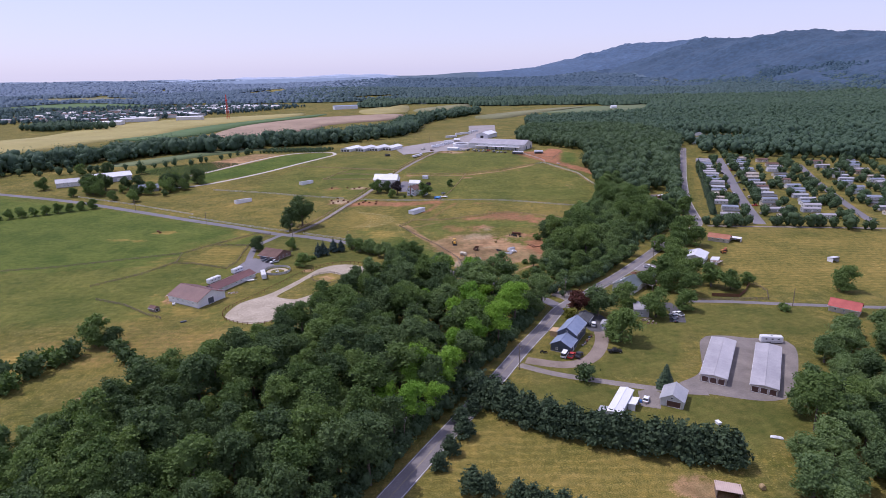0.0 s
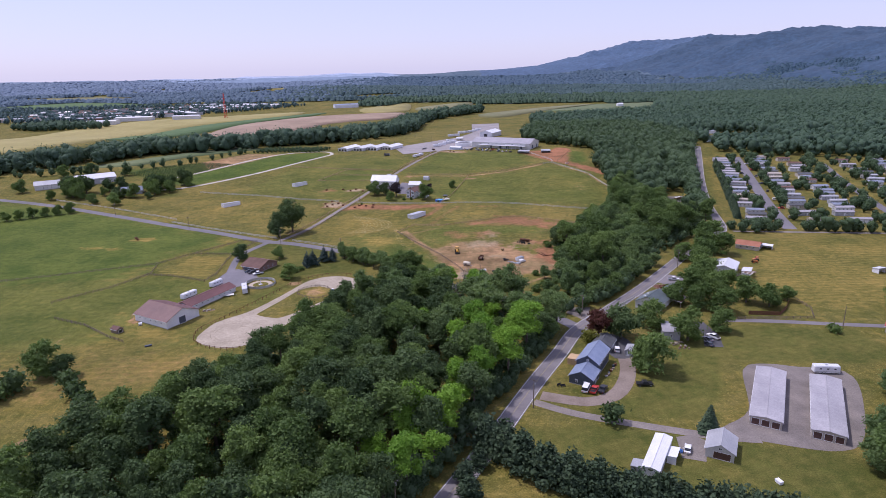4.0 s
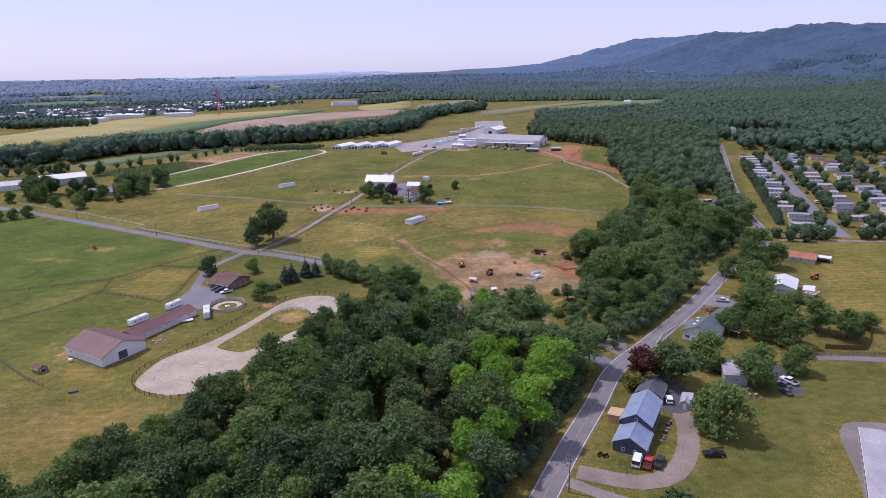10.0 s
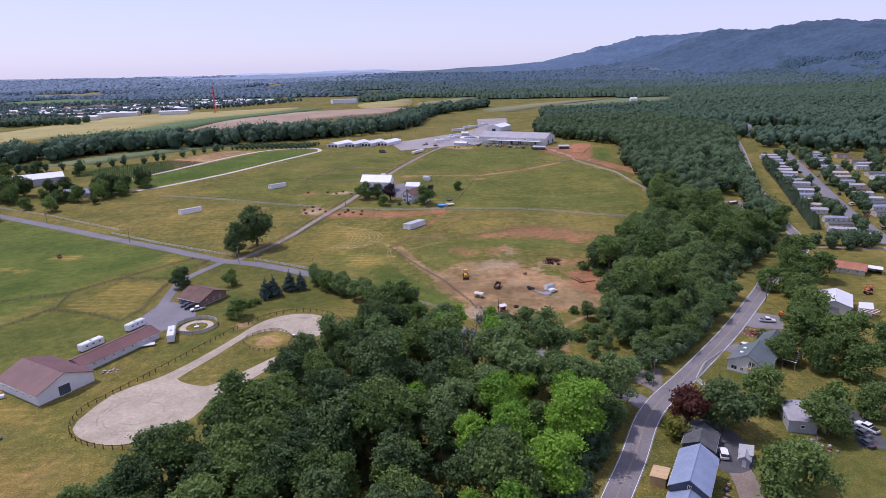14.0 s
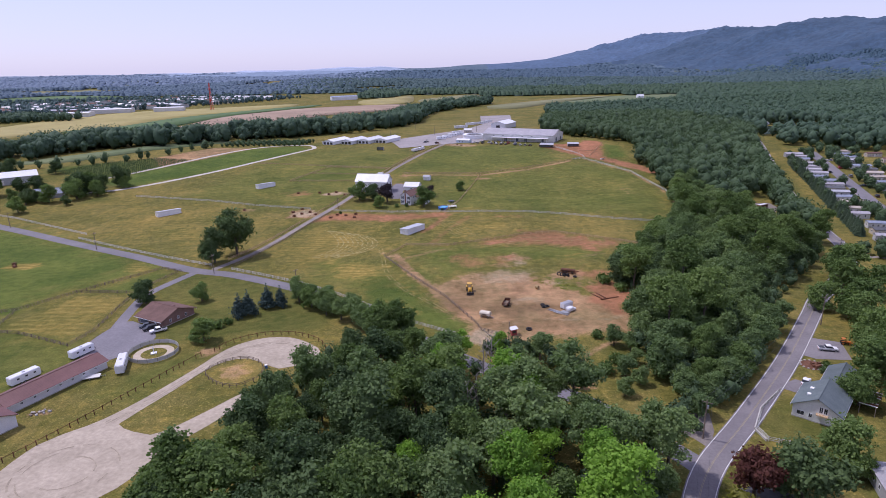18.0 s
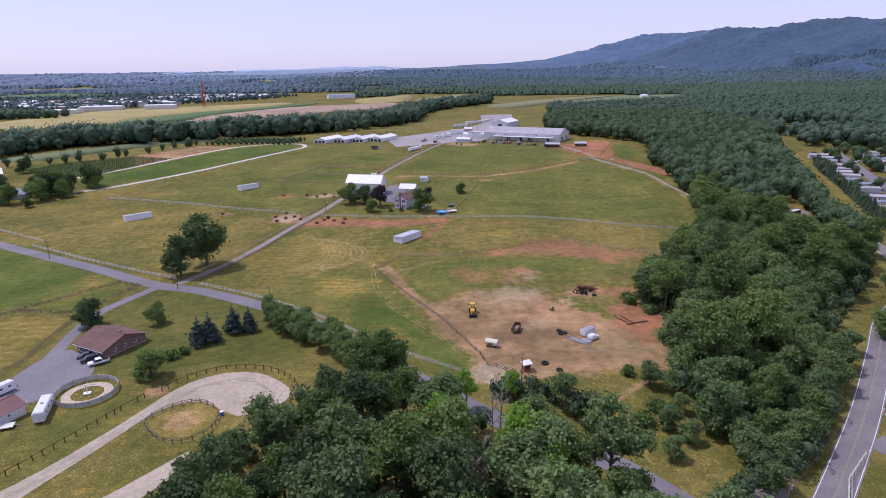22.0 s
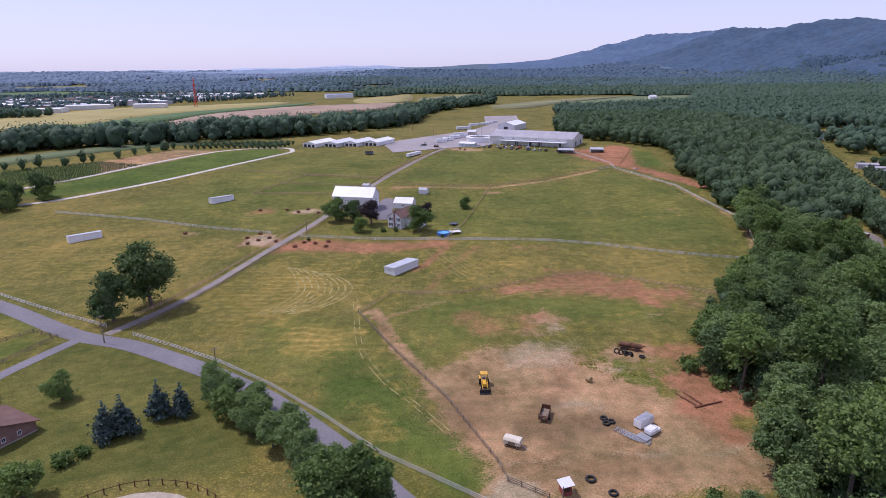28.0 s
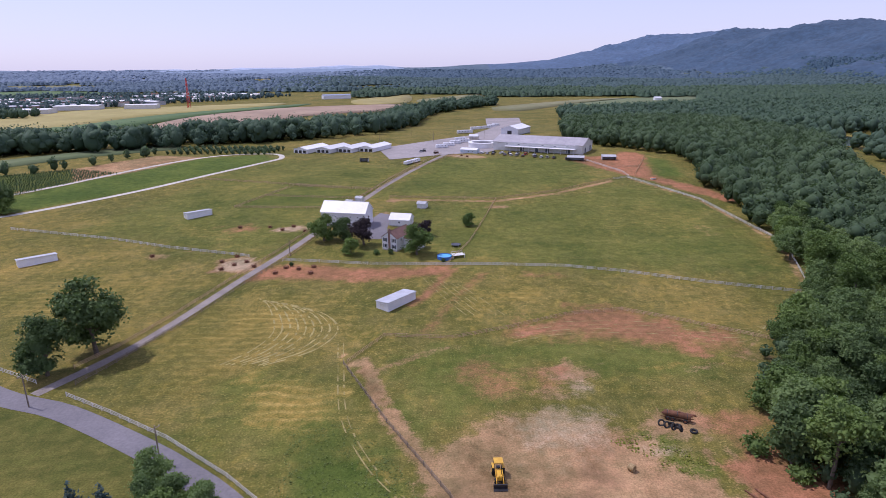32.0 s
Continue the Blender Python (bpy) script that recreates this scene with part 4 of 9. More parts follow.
def leafy(name, seed, lobes, leaves, size, material, core=0.84, ball=ICO2):
    """A crown: sprays of leaf clumps turned every way round lumpy, shaded inner lobes."""
    r = np.random.RandomState(seed)
    V, F, base = [], [], 0
    lobes = np.array(lobes, float)
    for c in lobes:
        v = ball[0] * (1 + r.uniform(-0.34, 0.12, (len(ball[0]), 1))) * c[3:6] * core + c[:3]
        V.append(v)
        F.append(np.pad(ball[1], ((0, 0), (0, 1)), constant_values=-1) + base * np.array([1, 1, 1, 0]))
        base += len(v)
    wgt = lobes[:, 3] * lobes[:, 5]
    # sprays: each lobe bears twigs, and each twig a handful of leaf clumps
    sprays = max(8, leaves // 7)
    pick = r.choice(len(lobes), sprays, p=wgt / wgt.sum())
    d = r.normal(size=(sprays, 3))
    d[:, 2] += 0.4
    d /= np.linalg.norm(d, axis=1)[:, None]
    c = lobes[pick]
    tip = c[:, :3] + d * c[:, 3:6] * r.choice((0.72, 0.9, 1.02, 1.2), (sprays, 1), p=(0.2, 0.35, 0.3, 0.15))
    own = np.repeat(np.arange(sprays), 7)[:leaves]
    leaves = len(own)
    d = d[own]
    pos = tip[own] + r.normal(size=(leaves, 3)) * size * np.array([1.25, 1.25, 0.8])
    n = 0.75 * d + 0.85 * r.normal(size=(leaves, 3)) + np.array([0, 0, 0.3])
    n /= np.linalg.norm(n, axis=1)[:, None]
    u = np.cross(n, r.normal(size=(leaves, 3)))
    u /= np.linalg.norm(u, axis=1)[:, None]
    w = np.cross(n, u)
    s = size * r.uniform(0.45, 1.3, (leaves, 1))
    q = np.stack([pos - u * s, pos - w * s * 0.7 + n * s * 0.2, pos + u * s, pos + w * s * 0.7 - n * s * 0.15], 1).reshape(-1, 3)
    V.append(q)
    F.append(np.arange(leaves * 4).reshape(-1, 4) + base)
    me = bpy.data.meshes.new(name)
    me.from_pydata(np.concatenate(V), [], [[i for i in f if i >= 0] for f in np.concatenate(F).tolist()])
    me.materials.append(material)
    return me


def round_lobes(seed, n, cz, rx, rz, lo, hi):
    """Boughs of a crown, uneven in reach and size, with a few that stand out of the dome."""
    r = np.random.RandomState(seed)
    out = [(0, 0, cz, rx * 0.6, rx * 0.6, rz * 0.68)]
    lean = r.uniform(0, 6.28)
    for k in range(n):
        a, h = 6.283 * (k * 0.618 + r.uniform(-0.12, 0.12)), -0.9 + 1.88 * ((k * 0.382 + r.uniform(0, 0.25)) % 1)
        reach = r.uniform(0.5, 0.82) * (1 + 0.13 * math.cos(a - lean) + 0.1 * math.cos(3 * a + lean))
        k2 = (math.sqrt(max(0.05, 1 - h * h)) if h > 0 else 1 + 0.3 * h) * reach
        s = r.uniform(lo, hi) * (0.72 if k % 3 == 0 else 1.0)
        out.append((math.cos(a) * rx * k2, math.sin(a) * rx * k2, cz + h * rz * 0.7 + r.uniform(-0.4, 0.5), s * r.uniform(0.85, 1.2), s * r.uniform(0.85, 1.2), s * r.uniform(0.6, 0.95)))
    return out


def trunk_mesh(name, seed, height, radius, limbs, spread):
    r = np.random.RandomState(seed)
    bm = bmesh.new()
    bend = Vector((r.uniform(-0.3, 0.3), r.uniform(-0.3, 0.3), height * 0.5))
    tube(bm, (0, 0, -0.4), bend, radius * 1.25, radius * 0.85, 8, False)
    tube(bm, bend, (bend.x * 1.4, bend.y * 1.4, height), radius * 0.85, radius * 0.35, 8, False)
    for k in range(limbs):
        a, z = 6.283 * k / limbs + r.uniform(-0.4, 0.4), height * r.uniform(0.42, 0.75)
        tube(bm, (bend.x, bend.y, z), (math.cos(a) * spread, math.sin(a) * spread, z + spread * r.uniform(0.6, 1.1)), radius * 0.4, radius * 0.1, 5, False)
    me = bpy.data.meshes.new(name)
    bm.to_mesh(me)
    bm.free()
    me.materials.append(M_BARK)
    return me


class Kind:
    """One sort of tree: a trunk and a crown mesh that every tree of the sort shares."""

    def __init__(self, name, trunk, crown, label, category="tree"):
        self.name, self.trunk, self.crown, self.label, self.category = name, trunk, crown, label, category

    def plant(self, x, y, scale=1.0, rz=0.0, group="", label="", wide=1.0):
        ob = thing(self.name, x, y, 0, label or self.label, self.category, group)
        ob.matrix_basis = pose(x, y, gz(x, y) - 0.05, 0, 0, rz) @ Matrix.Diagonal((scale * wide, scale * wide, scale, 1))
        if self.trunk:
            part("trunk", self.trunk, None, ob)
        part("crown", self.crown, None, ob)
        return ob


def broad(seed, material, label, rx=5.6, rz=6.6, cz=12.2, n=22, leaves=2300, size=0.40, name="broadleaf_tree"):
    return Kind(name, trunk_mesh("trunk", seed, cz + 1, 0.32, 5, rx * 0.55), leafy("crown", seed, round_lobes(seed, int(n * 1.9), cz, rx, rz, 0.8, 1.75), int(leaves * 2.1), size * 0.78, material, 0.72, ICO1), label)


OAKS = [broad(s, M_LEAF, "tall green broadleaf tree of the wood", 5.3 + 0.3 * (s % 3), 6.2 + 0.5 * (s % 2)) for s in (11, 12, 13)]
LIGHTS = [broad(s, M_LEAF_CREEK, "tall light green broadleaf tree of the wood", 5.3, 6.2) for s in (14, 15)]
DARKS = [broad(s, M_LEAF_DARK, "tall dark green broadleaf tree of the wood", 5.6, 6.8) for s in (21, 22)]
BRIGHTS = [broad(s, M_LEAF_BRIGHT, "bright yellow-green broadleaf tree of the wood", 5.0, 6.6) for s in (31, 32)]
LAWND = [broad(s, M_LEAF_DARK, "dark green broadleaf tree on a lawn", 5.4, 6.0, 5.5, 26, 2600, 0.38) for s in (45, 46)]
LAWN = [broad(s, M_LEAF, "round green broadleaf tree on a lawn", 5.4, 5.9, 5.3, 26, 2600, 0.38) for s in (41, 42)]
LANETREE = broad(47, M_LEAF_DARK, "big dark green tree at the corner of the farm lane", 5.4, 7.6, 7.4, 36, 4600, 0.36)
COPPER = broad(51, M_LEAF_RED, "copper-red leaved tree beside the road", 4.6, 5.0, 6.2, 12, 1500, 0.48)
PLUM = broad(52, M_LEAF_PURPLE, "dark purple-leaved plum tree", 3.8, 4.4, 5.6, 11, 1200, 0.45)


def bush_kind(seed, material, label, name="bush"):
    return Kind(name, None, leafy("crown", seed, [(0, 0, 1.1, 1.25, 1.25, 1.2)] + round_lobes(seed, 7, 1.15, 1.5, 1.2, 0.5, 0.85), 500, 0.26, material, 0.9, ICO1), label, "bush")


BUSH = bush_kind(61, M_LEAF, "dense green garden bush")
GOLDBUSH = bush_kind(63, M_LEAF_YELLOW, "rounded yellow-green bush beside the road")
DARKBUSH = bush_kind(62, M_LEAF_DARK, "clipped dark green bush")


def conifer(seed, material, label, h=10.0, r0=2.6, tiers=17, name="spruce_tree"):
    r = np.random.RandomState(seed)
    V, F = [], []
    for k in range(tiers):
        t = k / (tiers - 1)
        z, rad = 0.5 + (h - 0.8) * t, r0 * (1 - t) ** 0.85 + 0.12
        n = int(9 + 9 * (1 - t))
        for j in range(n):
            a = 6.283 * (j + r.uniform(-0.3, 0.3)) / n + k
            L = rad * r.uniform(0.75, 1.12)
            c, s = math.cos(a), math.sin(a)
            dz = -0.28 * L + r.uniform(-0.12, 0.12)
            w = 0.34 * L + 0.14
            b = len(V)
            V += [(0.05 * c, 0.05 * s, z + 0.45), (0.6 * L * c - w * s, 0.6 * L * s + w * c, z + dz * 0.55), (L * c, L * s, z + dz), (0.6 * L * c + w * s, 0.6 * L * s - w * c, z + dz * 0.55), (0.55 * L * c, 0.55 * L * s, z + 0.32 + dz * 0.3)]
            F += [(b, b + 1, b + 4), (b + 1, b + 2, b + 4), (b + 2, b + 3, b + 4), (b + 3, b, b + 4)]
            for _ in range(2):
                q, lat = r.uniform(0.35, 0.95) * L, r.uniform(-w, w)
                x, y, zz = q * c - lat * s, q * s + lat * c, z + dz * q / L + 0.1
                b = len(V)
                e = r.uniform(0.16, 0.3)
                V += [(x - e * s, y + e * c, zz - 0.12), (x + e * c, y + e * s, zz - 0.1), (x + e * s, y - e * c, zz - 0.12), (x, y, zz + 0.25)]
                F += [(b, b + 1, b + 3), (b + 1, b + 2, b + 3)]
    me = bpy.data.meshes.new("crown")
    me.from_pydata(V, [], F)
    me.materials.append(material)
    bm = bmesh.new()
    tube(bm, (0, 0, -0.3), (0, 0, h * 0.92), 0.2, 0.03, 7)
    tm = bpy.data.meshes.new("trunk")
    bm.to_mesh(tm)
    bm.free()
    tm.materials.append(M_BARK)
    return Kind(name, tm, me, label)


def pine_kind(seed, material, label, h=6.9, power=0.7, n=20, top=0.5):
    r = np.random.RandomState(seed)
    lobes = [(0, 0, 3.2, 1.7, 1.7, 3.0)]
    for k in range(n):
        t = k / (n - 1)
        a, rad = k * 2.4, 2.3 * (1 - t) ** power
        s = (1.25 - top) * (1 - t) + top + r.uniform(-0.1, 0.2) * (1 - 0.7 * t)
        lobes.append((math.cos(a) * rad, math.sin(a) * rad, 0.9 + (h - 0.9) * t, s, s, s * 0.75))
    bm = tube(bmesh.new(), (0, 0, -0.3), (0, 0, 6.5), 0.2, 0.05, 7)
    tm = bpy.data.meshes.new("trunk")
    bm.to_mesh(tm)
    bm.free()
    tm.materials.append(M_BARK)
    return Kind("pine_tree", tm, leafy("crown", seed, lobes, 1300, 0.34, material, 0.85, ICO1), label)


PINE = pine_kind(75, M_SPRUCE, "dark green pine in a tall hedge")
SPRUCE = conifer(71, M_SPRUCE, "dark green spruce in a tall hedge")
BLUESPRUCE = pine_kind(76, M_BLUESPRUCE, "blue spruce on a mown lawn", 8.6, 0.95, 30, 0.2)


def scatter(poly, step, seed, jitter=0.42):
    r = np.random.RandomState(seed)
    xs, ys = [p[0] for p in poly], [p[1] for p in poly]
    X, Y = np.meshgrid(np.arange(min(xs), max(xs), step), np.arange(min(ys), max(ys), step * 0.9))
    X = X + (np.arange(X.shape[0]) % 2)[:, None] * step / 2
    X, Y = (X + r.uniform(-jitter, jitter, X.shape) * step).ravel(), (Y + r.uniform(-jitter, jitter, Y.shape) * step).ravel()
    k = inside(X, Y, poly)
    return list(zip(X[k].tolist(), Y[k].tolist()))


def off_line(x, y, line):
    d = 1e9
    for (x0, y0), (x1, y1) in zip(line, line[1:]):
        ex, ey = x1 - x0, y1 - y0
        t = min(1, max(0, ((x - x0) * ex + (y - y0) * ey) / (ex * ex + ey * ey)))
        d = min(d, math.hypot(x - x0 - t * ex, y - y0 - t * ey))
    return d


# the wood that the camera flies over
WOOD_NEAR = [(-128, 112), (-122, 148), (-113, 162), (-98, 190), (-80, 218), (-72, 226), (-61, 250), (-55, 272), (-47, 298), (-39, 318), (-30, 330), (-20, 338), (-10, 331), (2, 328), (18, 331), (31, 328), (35, 312), (34, 299), (46, 296), (66, 290), (40, 249), (24, 218), (5, 182), (-12, 150), (-24, 128), (-30, 112)]
BRIGHT_SPOT = [(-10, 160), (4, 186), (22, 225), (36, 248), (34, 266), (14, 266), (4, 240), (-6, 205), (-20, 170)]
rt = random.Random(7)
GLADE = ((13.4, 293.7, 1.1), (-1.3, 300.5, 0.95), (-47.8, 279.2, 0.7), (14.6, 326, 0.52), (3.7, 323, 0.6), (18, 285, 0.9), (30, 262, 0.9), (-8, 262, 0.8))
BARE = ((9.0, 308.2), (3.6, 285.8), (6.5, 290), (11, 312), (-12, 240))


def within(x, y, poly):
    return bool(inside(np.array([x]), np.array([y]), poly)[0])


for x, y in scatter(WOOD_NEAR, 8.7, 3):
    if off_line(x, y, MAIN) < 7 or off_line(x, y, LANE) < 7:
        continue
    if min(math.hypot(x - q[0], y - q[1]) for q in GLADE + BARE) < 4.6:
        continue
    if within(x, y, BRIGHT_SPOT) and rt.random() < 0.78:
        k = rt.choice(BRIGHTS)
    elif y > 255 and x > 4:
        k = rt.choice(LIGHTS)
    elif y > 240 and x > 0:
        k = rt.choice(LIGHTS + OAKS)
    elif y > 282:
        k = rt.choice(LIGHTS[:1] + OAKS + DARKS[:1])
    else:
        k = rt.choice(OAKS + DARKS + DARKS)
    low_edge = 0.6 if y > 314 and x > -8 else 0.8 if y > 300 or abs(signed(np.array([x]), np.array([y]), WOOD_NEAR)[0]) < 5 and x < -30 else 1.0
    k.plant(x, y, rt.choice((0.72, 0.85, 0.95, 1.05, 1.2)) * rt.uniform(0.94, 1.06) * low_edge, rt.uniform(0, 360), "trees of the near wood", wide=rt.uniform(0.95, 1.22))


for x, y, sc in GLADE:
    rt.choice(BRIGHTS).plant(x, y, sc, rt.uniform(0, 360), "trees of the near wood")


def bare_tree(x, y, seed):
    """A dead tree: trunk, limbs and grey twigs without leaves."""
    r = random.Random(seed)
    root = thing("dead_tree", x, y, r.uniform(0, 360), "bare grey dead tree standing in the wood", "tree", "dead trees of the wood")
    h = r.uniform(13, 16)
    part("trunk", tube(bmesh.new(), (0, 0, -0.3), (0.4, 0.2, h), 0.26, 0.05, 7), M_DEADWOOD, root)
    for k in range(13):
        t = 0.3 + 0.65 * k / 12
        a, L = k * 2.4 + r.uniform(-0.4, 0.4), r.uniform(2.2, 4.2) * (1.2 - t * 0.7)
        p0 = Vector((0.4 * t, 0.2 * t, h * t))
        p1 = p0 + Vector((math.cos(a) * L * 0.7, math.sin(a) * L * 0.7, L * 0.8))
        bm = tube(bmesh.new(), p0, p1, 0.1, 0.03, 5)
        for j in range(6):
            q = p0.lerp(p1, r.uniform(0.35, 1.0))
            d = Vector((math.cos(a + r.uniform(-1.2, 1.2)), math.sin(a + r.uniform(-1.2, 1.2)), r.uniform(0.2, 1.2))) * r.uniform(0.7, 1.5)
            tube(bm, q, q + d, 0.04, 0.015, 4)
        part("limb", bm, M_DEADWOOD, root)


for k, (x, y) in enumerate(BARE):
    bare_tree(x, y, 90 + k)
LOW_FRONT = [(-152, 108), (-142, 150), (-134, 163), (-122, 180), (-112, 187), (-103, 208), (-94, 224), (-80, 240), (-70, 232), (-80, 218), (-98, 190), (-113, 162), (-122, 148), (-128, 112)]


def woods(name, places, heights, material, label, seed=1, leaves=40, size=0.9, ball=ICO1, blobs=3, core=1.0):
    """Many trees in one mesh, for woods that nobody could count."""
    r = np.random.RandomState(seed)
    V, T, Q, base = [], [], [], 0
    bv, bf = ball
    for (x, y), h in zip(places, heights):
        z0, rad = gz(x, y), h * r.uniform(0.27, 0.4)
        for k in range(blobs):
            a = r.uniform(0, 6.283)
            o = rad * 0.6 if k else 0
            s = core * rad * (0.9 if not k else r.uniform(0.5, 0.75))
            c = np.array([x + o * math.cos(a), y + o * math.sin(a), z0 + h * (0.45 if not k else r.uniform(0.25, 0.74))])
            v = bv * (1 + r.uniform(-0.2, 0.16, (len(bv), 1))) * np.array([s, s, h * 0.5 * core if not k else s * 0.9]) + c
            v[:, 2] = np.maximum(v[:, 2], z0 - 0.2)
            V.append(v)
            T.append(bf + base)
            base += len(v)
        if leaves:
            d = r.normal(size=(leaves, 3))
            d[:, 2] = np.abs(d[:, 2]) * 0.8 - 0.25
            d /= np.linalg.norm(d, axis=1)[:, None]
            p = np.array([x, y, z0 + h * 0.54]) + d * np.array([rad * 1.12, rad * 1.12, h * 0.44]) * r.uniform(0.8, 1.15, (leaves, 1))
            n = d + 0.7 * r.normal(size=d.shape)
            n /= np.linalg.norm(n, axis=1)[:, None]
            u = np.cross(n, r.normal(size=d.shape))
            u /= np.linalg.norm(u, axis=1)[:, None]
            w = np.cross(n, u)
            s = size * r.uniform(0.6, 1.3, (leaves, 1))
            V.append(np.stack([p - u * s, p - w * s * 0.7 + n * s * 0.2, p + u * s, p + w * s * 0.7], 1).reshape(-1, 3))
            Q.append(np.arange(leaves * 4).reshape(-1, 4) + base)
            base += leaves * 4
    me = bpy.data.meshes.new(name)
    faces = np.concatenate(T).tolist() + (np.concatenate(Q).tolist() if Q else [])
    me.from_pydata(np.concatenate(V), [], faces)
    me.shade_smooth()
    me.materials.append(material)
    return tagged(new(name, me), label, "woodland", kind="stuff")


def some(poly, step, seed, lo=13, hi=21, keep=lambda x, y: True):
    r = random.Random(seed)
    p = [q for q in scatter(poly, step, seed) if keep(*q)]
    return p, [r.uniform(lo, hi) for _ in p]


# undergrowth along the wood's edges and the roadsides
edge = []
for (x0, y0), (x1, y1) in zip(WOOD_NEAR[:17], WOOD_NEAR[1:18]):
    k = int(math.hypot(x1 - x0, y1 - y0) / 2.6) + 1
    edge += [(x0 + (x1 - x0) * j / k + rt.uniform(-3, 2.5), y0 + (y1 - y0) * j / k + rt.uniform(-3, 2.5)) for j in range(k)]
for x, y in curve_points([p for p in MAIN if 90 < p[1] < 345], 2.6):
    for o in (7.0, 9.5, 12.5):
        if rt.random() < 0.85 and not (292 > y > 262 and o < 12):
            edge.append((x - o * 0.8 + rt.uniform(-1.2, 1.2), y + o * 0.58 + rt.uniform(-1.2, 1.2)))
edge = [q for q in edge if off_line(*q, MAIN) > 5.8 and off_line(*q, LANE) > 5.0]
edge += scatter(WOOD_NEAR, 6.0, 77)
edge = [q for q in edge if off_line(*q, MAIN) > 5.8 and off_line(*q, LANE) > 5.0]
woods("undergrowth", edge, [rt.uniform(3.0, 7.0) for _ in edge], M_WOODS, "green shrubs and saplings along the wood's edge", 55, 130, 0.34, blobs=2, core=0.8)
clear_of_roads = lambda x, y: off_line(x, y, MAIN) > 8.5 and off_line(x, y, LANE) > 8
# creek-side wood: the near trees one by one, the rest as one mass
CREEKS = [broad(s, M_LEAF_CREEK, "leafy", 5.2, 5.6, 6.4, 22, 2300, 0.4) for s in (91, 92, 93)]
CREEK = [Kind("creek_tree", k.trunk, k.crown, "leafy green tree of the creek-side wood") for k in CREEKS + CREEKS + CREEKS + LAWND + OAKS[:1]]
DEEP = [Kind("creek_tree", k.trunk, k.crown, "dark green tree of the creek-side wood") for k in LAWND + LAWND + LAWN + CREEKS[:1]]
WOOD_CREEK = [(60, 300), (58, 330), (61, 346), (72, 366), (66, 394), (80, 425), (96, 452), (118, 472), (126, 486), (138, 524), (147, 578), (150, 640), (165, 690), (172, 745), (150, 785), (125, 810), (105, 850), (130, 1000), (160, 1100), (300, 1100), (320, 800), (270, 690), (236, 590), (208, 505), (184, 436), (165, 412), (135, 372), (108, 338), (84, 309)]
HOUSE_GAP = [(167, 468), (177, 472), (198, 510), (203, 536), (182, 538), (170, 505)]
far_places, far_heights = [], []
for x, y in scatter(WOOD_CREEK, 8.2, 5):
    if off_line(x, y, MAIN) < (13.5 if 356 < y < 440 else 7.6) or off_line(x, y, LANE) < 8 or within(x, y, HOUSE_GAP) or (y > 430 and x > 189 + (y - 440) * 0.335):
        continue
    if y < 470 or (y < 560 and x < 165):
        rt.choice(DEEP if 385 < y < 500 and x < 112 else CREEK).plant(x, y, rt.uniform(0.75, 1.3) * (0.8 if off_line(x, y, MAIN) < 22 else 1.0), rt.uniform(0, 360), "trees of the creek-side wood", wide=rt.uniform(0.9, 1.1))
    else:
        far_places.append((x, y))
        far_heights.append(rt.uniform(8, 19))
for x, y in curve_points([(187, 462), (197, 505), (224, 585), (252, 660)], 4.5):
    far_places.append((x + rt.uniform(-3, 0.5), y + rt.uniform(-1.5, 1.5)))
    far_heights.append(rt.uniform(11, 16))
low = [q for q in scatter([p for p in WOOD_CREEK if p[1] < 480] , 5.0, 78) if off_line(*q, MAIN) > (11 if q[1] > 345 else 6.2) and off_line(*q, LANE) > 5 and not within(*q, HOUSE_GAP)]
woods("undergrowth", low, [rt.uniform(3, 7.5) for _ in low], M_WOODS, "green shrubs under the creek-side trees", 56, 110, 0.36, blobs=2, core=0.8)
woods("woodland", far_places, far_heights, M_WOODS, "dense green creek-side woodland", 5, 130, 0.65, blobs=5, core=0.88)
EDGE = [Kind("edge_tree", k.trunk, k.crown, "leafy green tree at the edge of the wood") for k in CREEKS + CREEKS + LAWN]
for x, y in scatter(LOW_FRONT, 6.6, 29):
    rt.choice(EDGE).plant(x, y, rt.uniform(0.55, 0.95), rt.uniform(0, 360), "low trees at the wood's edge", "leafy green tree at the edge of the wood", rt.uniform(0.95, 1.15))
for x, y in ((47, 303), (53, 309), (50, 314), (55, 321), (52, 334), (56, 330)):
    rt.choice(EDGE).plant(x, y, rt.uniform(0.4, 0.75), rt.uniform(0, 360), "shrubs of the clearing", "young green tree in a weedy clearing")
# wood along the drive side of the storage yard
for x, y in scatter([(90, 136), (100, 150), (112, 166), (120, 184), (132, 200), (142, 208), (152, 222), (168, 238), (205, 240), (235, 205), (215, 130), (150, 105), (105, 112)], 9.5, 15):
    if not within(x, y, [(152, 190), (190, 200), (190, 222), (158, 215)]):
        rt.choice(CREEK).plant(x, y, rt.uniform(0.8, 1.2), rt.uniform(0, 360), "trees of the roadside wood", "leafy green tree of the roadside wood", rt.uniform(1.0, 1.2))
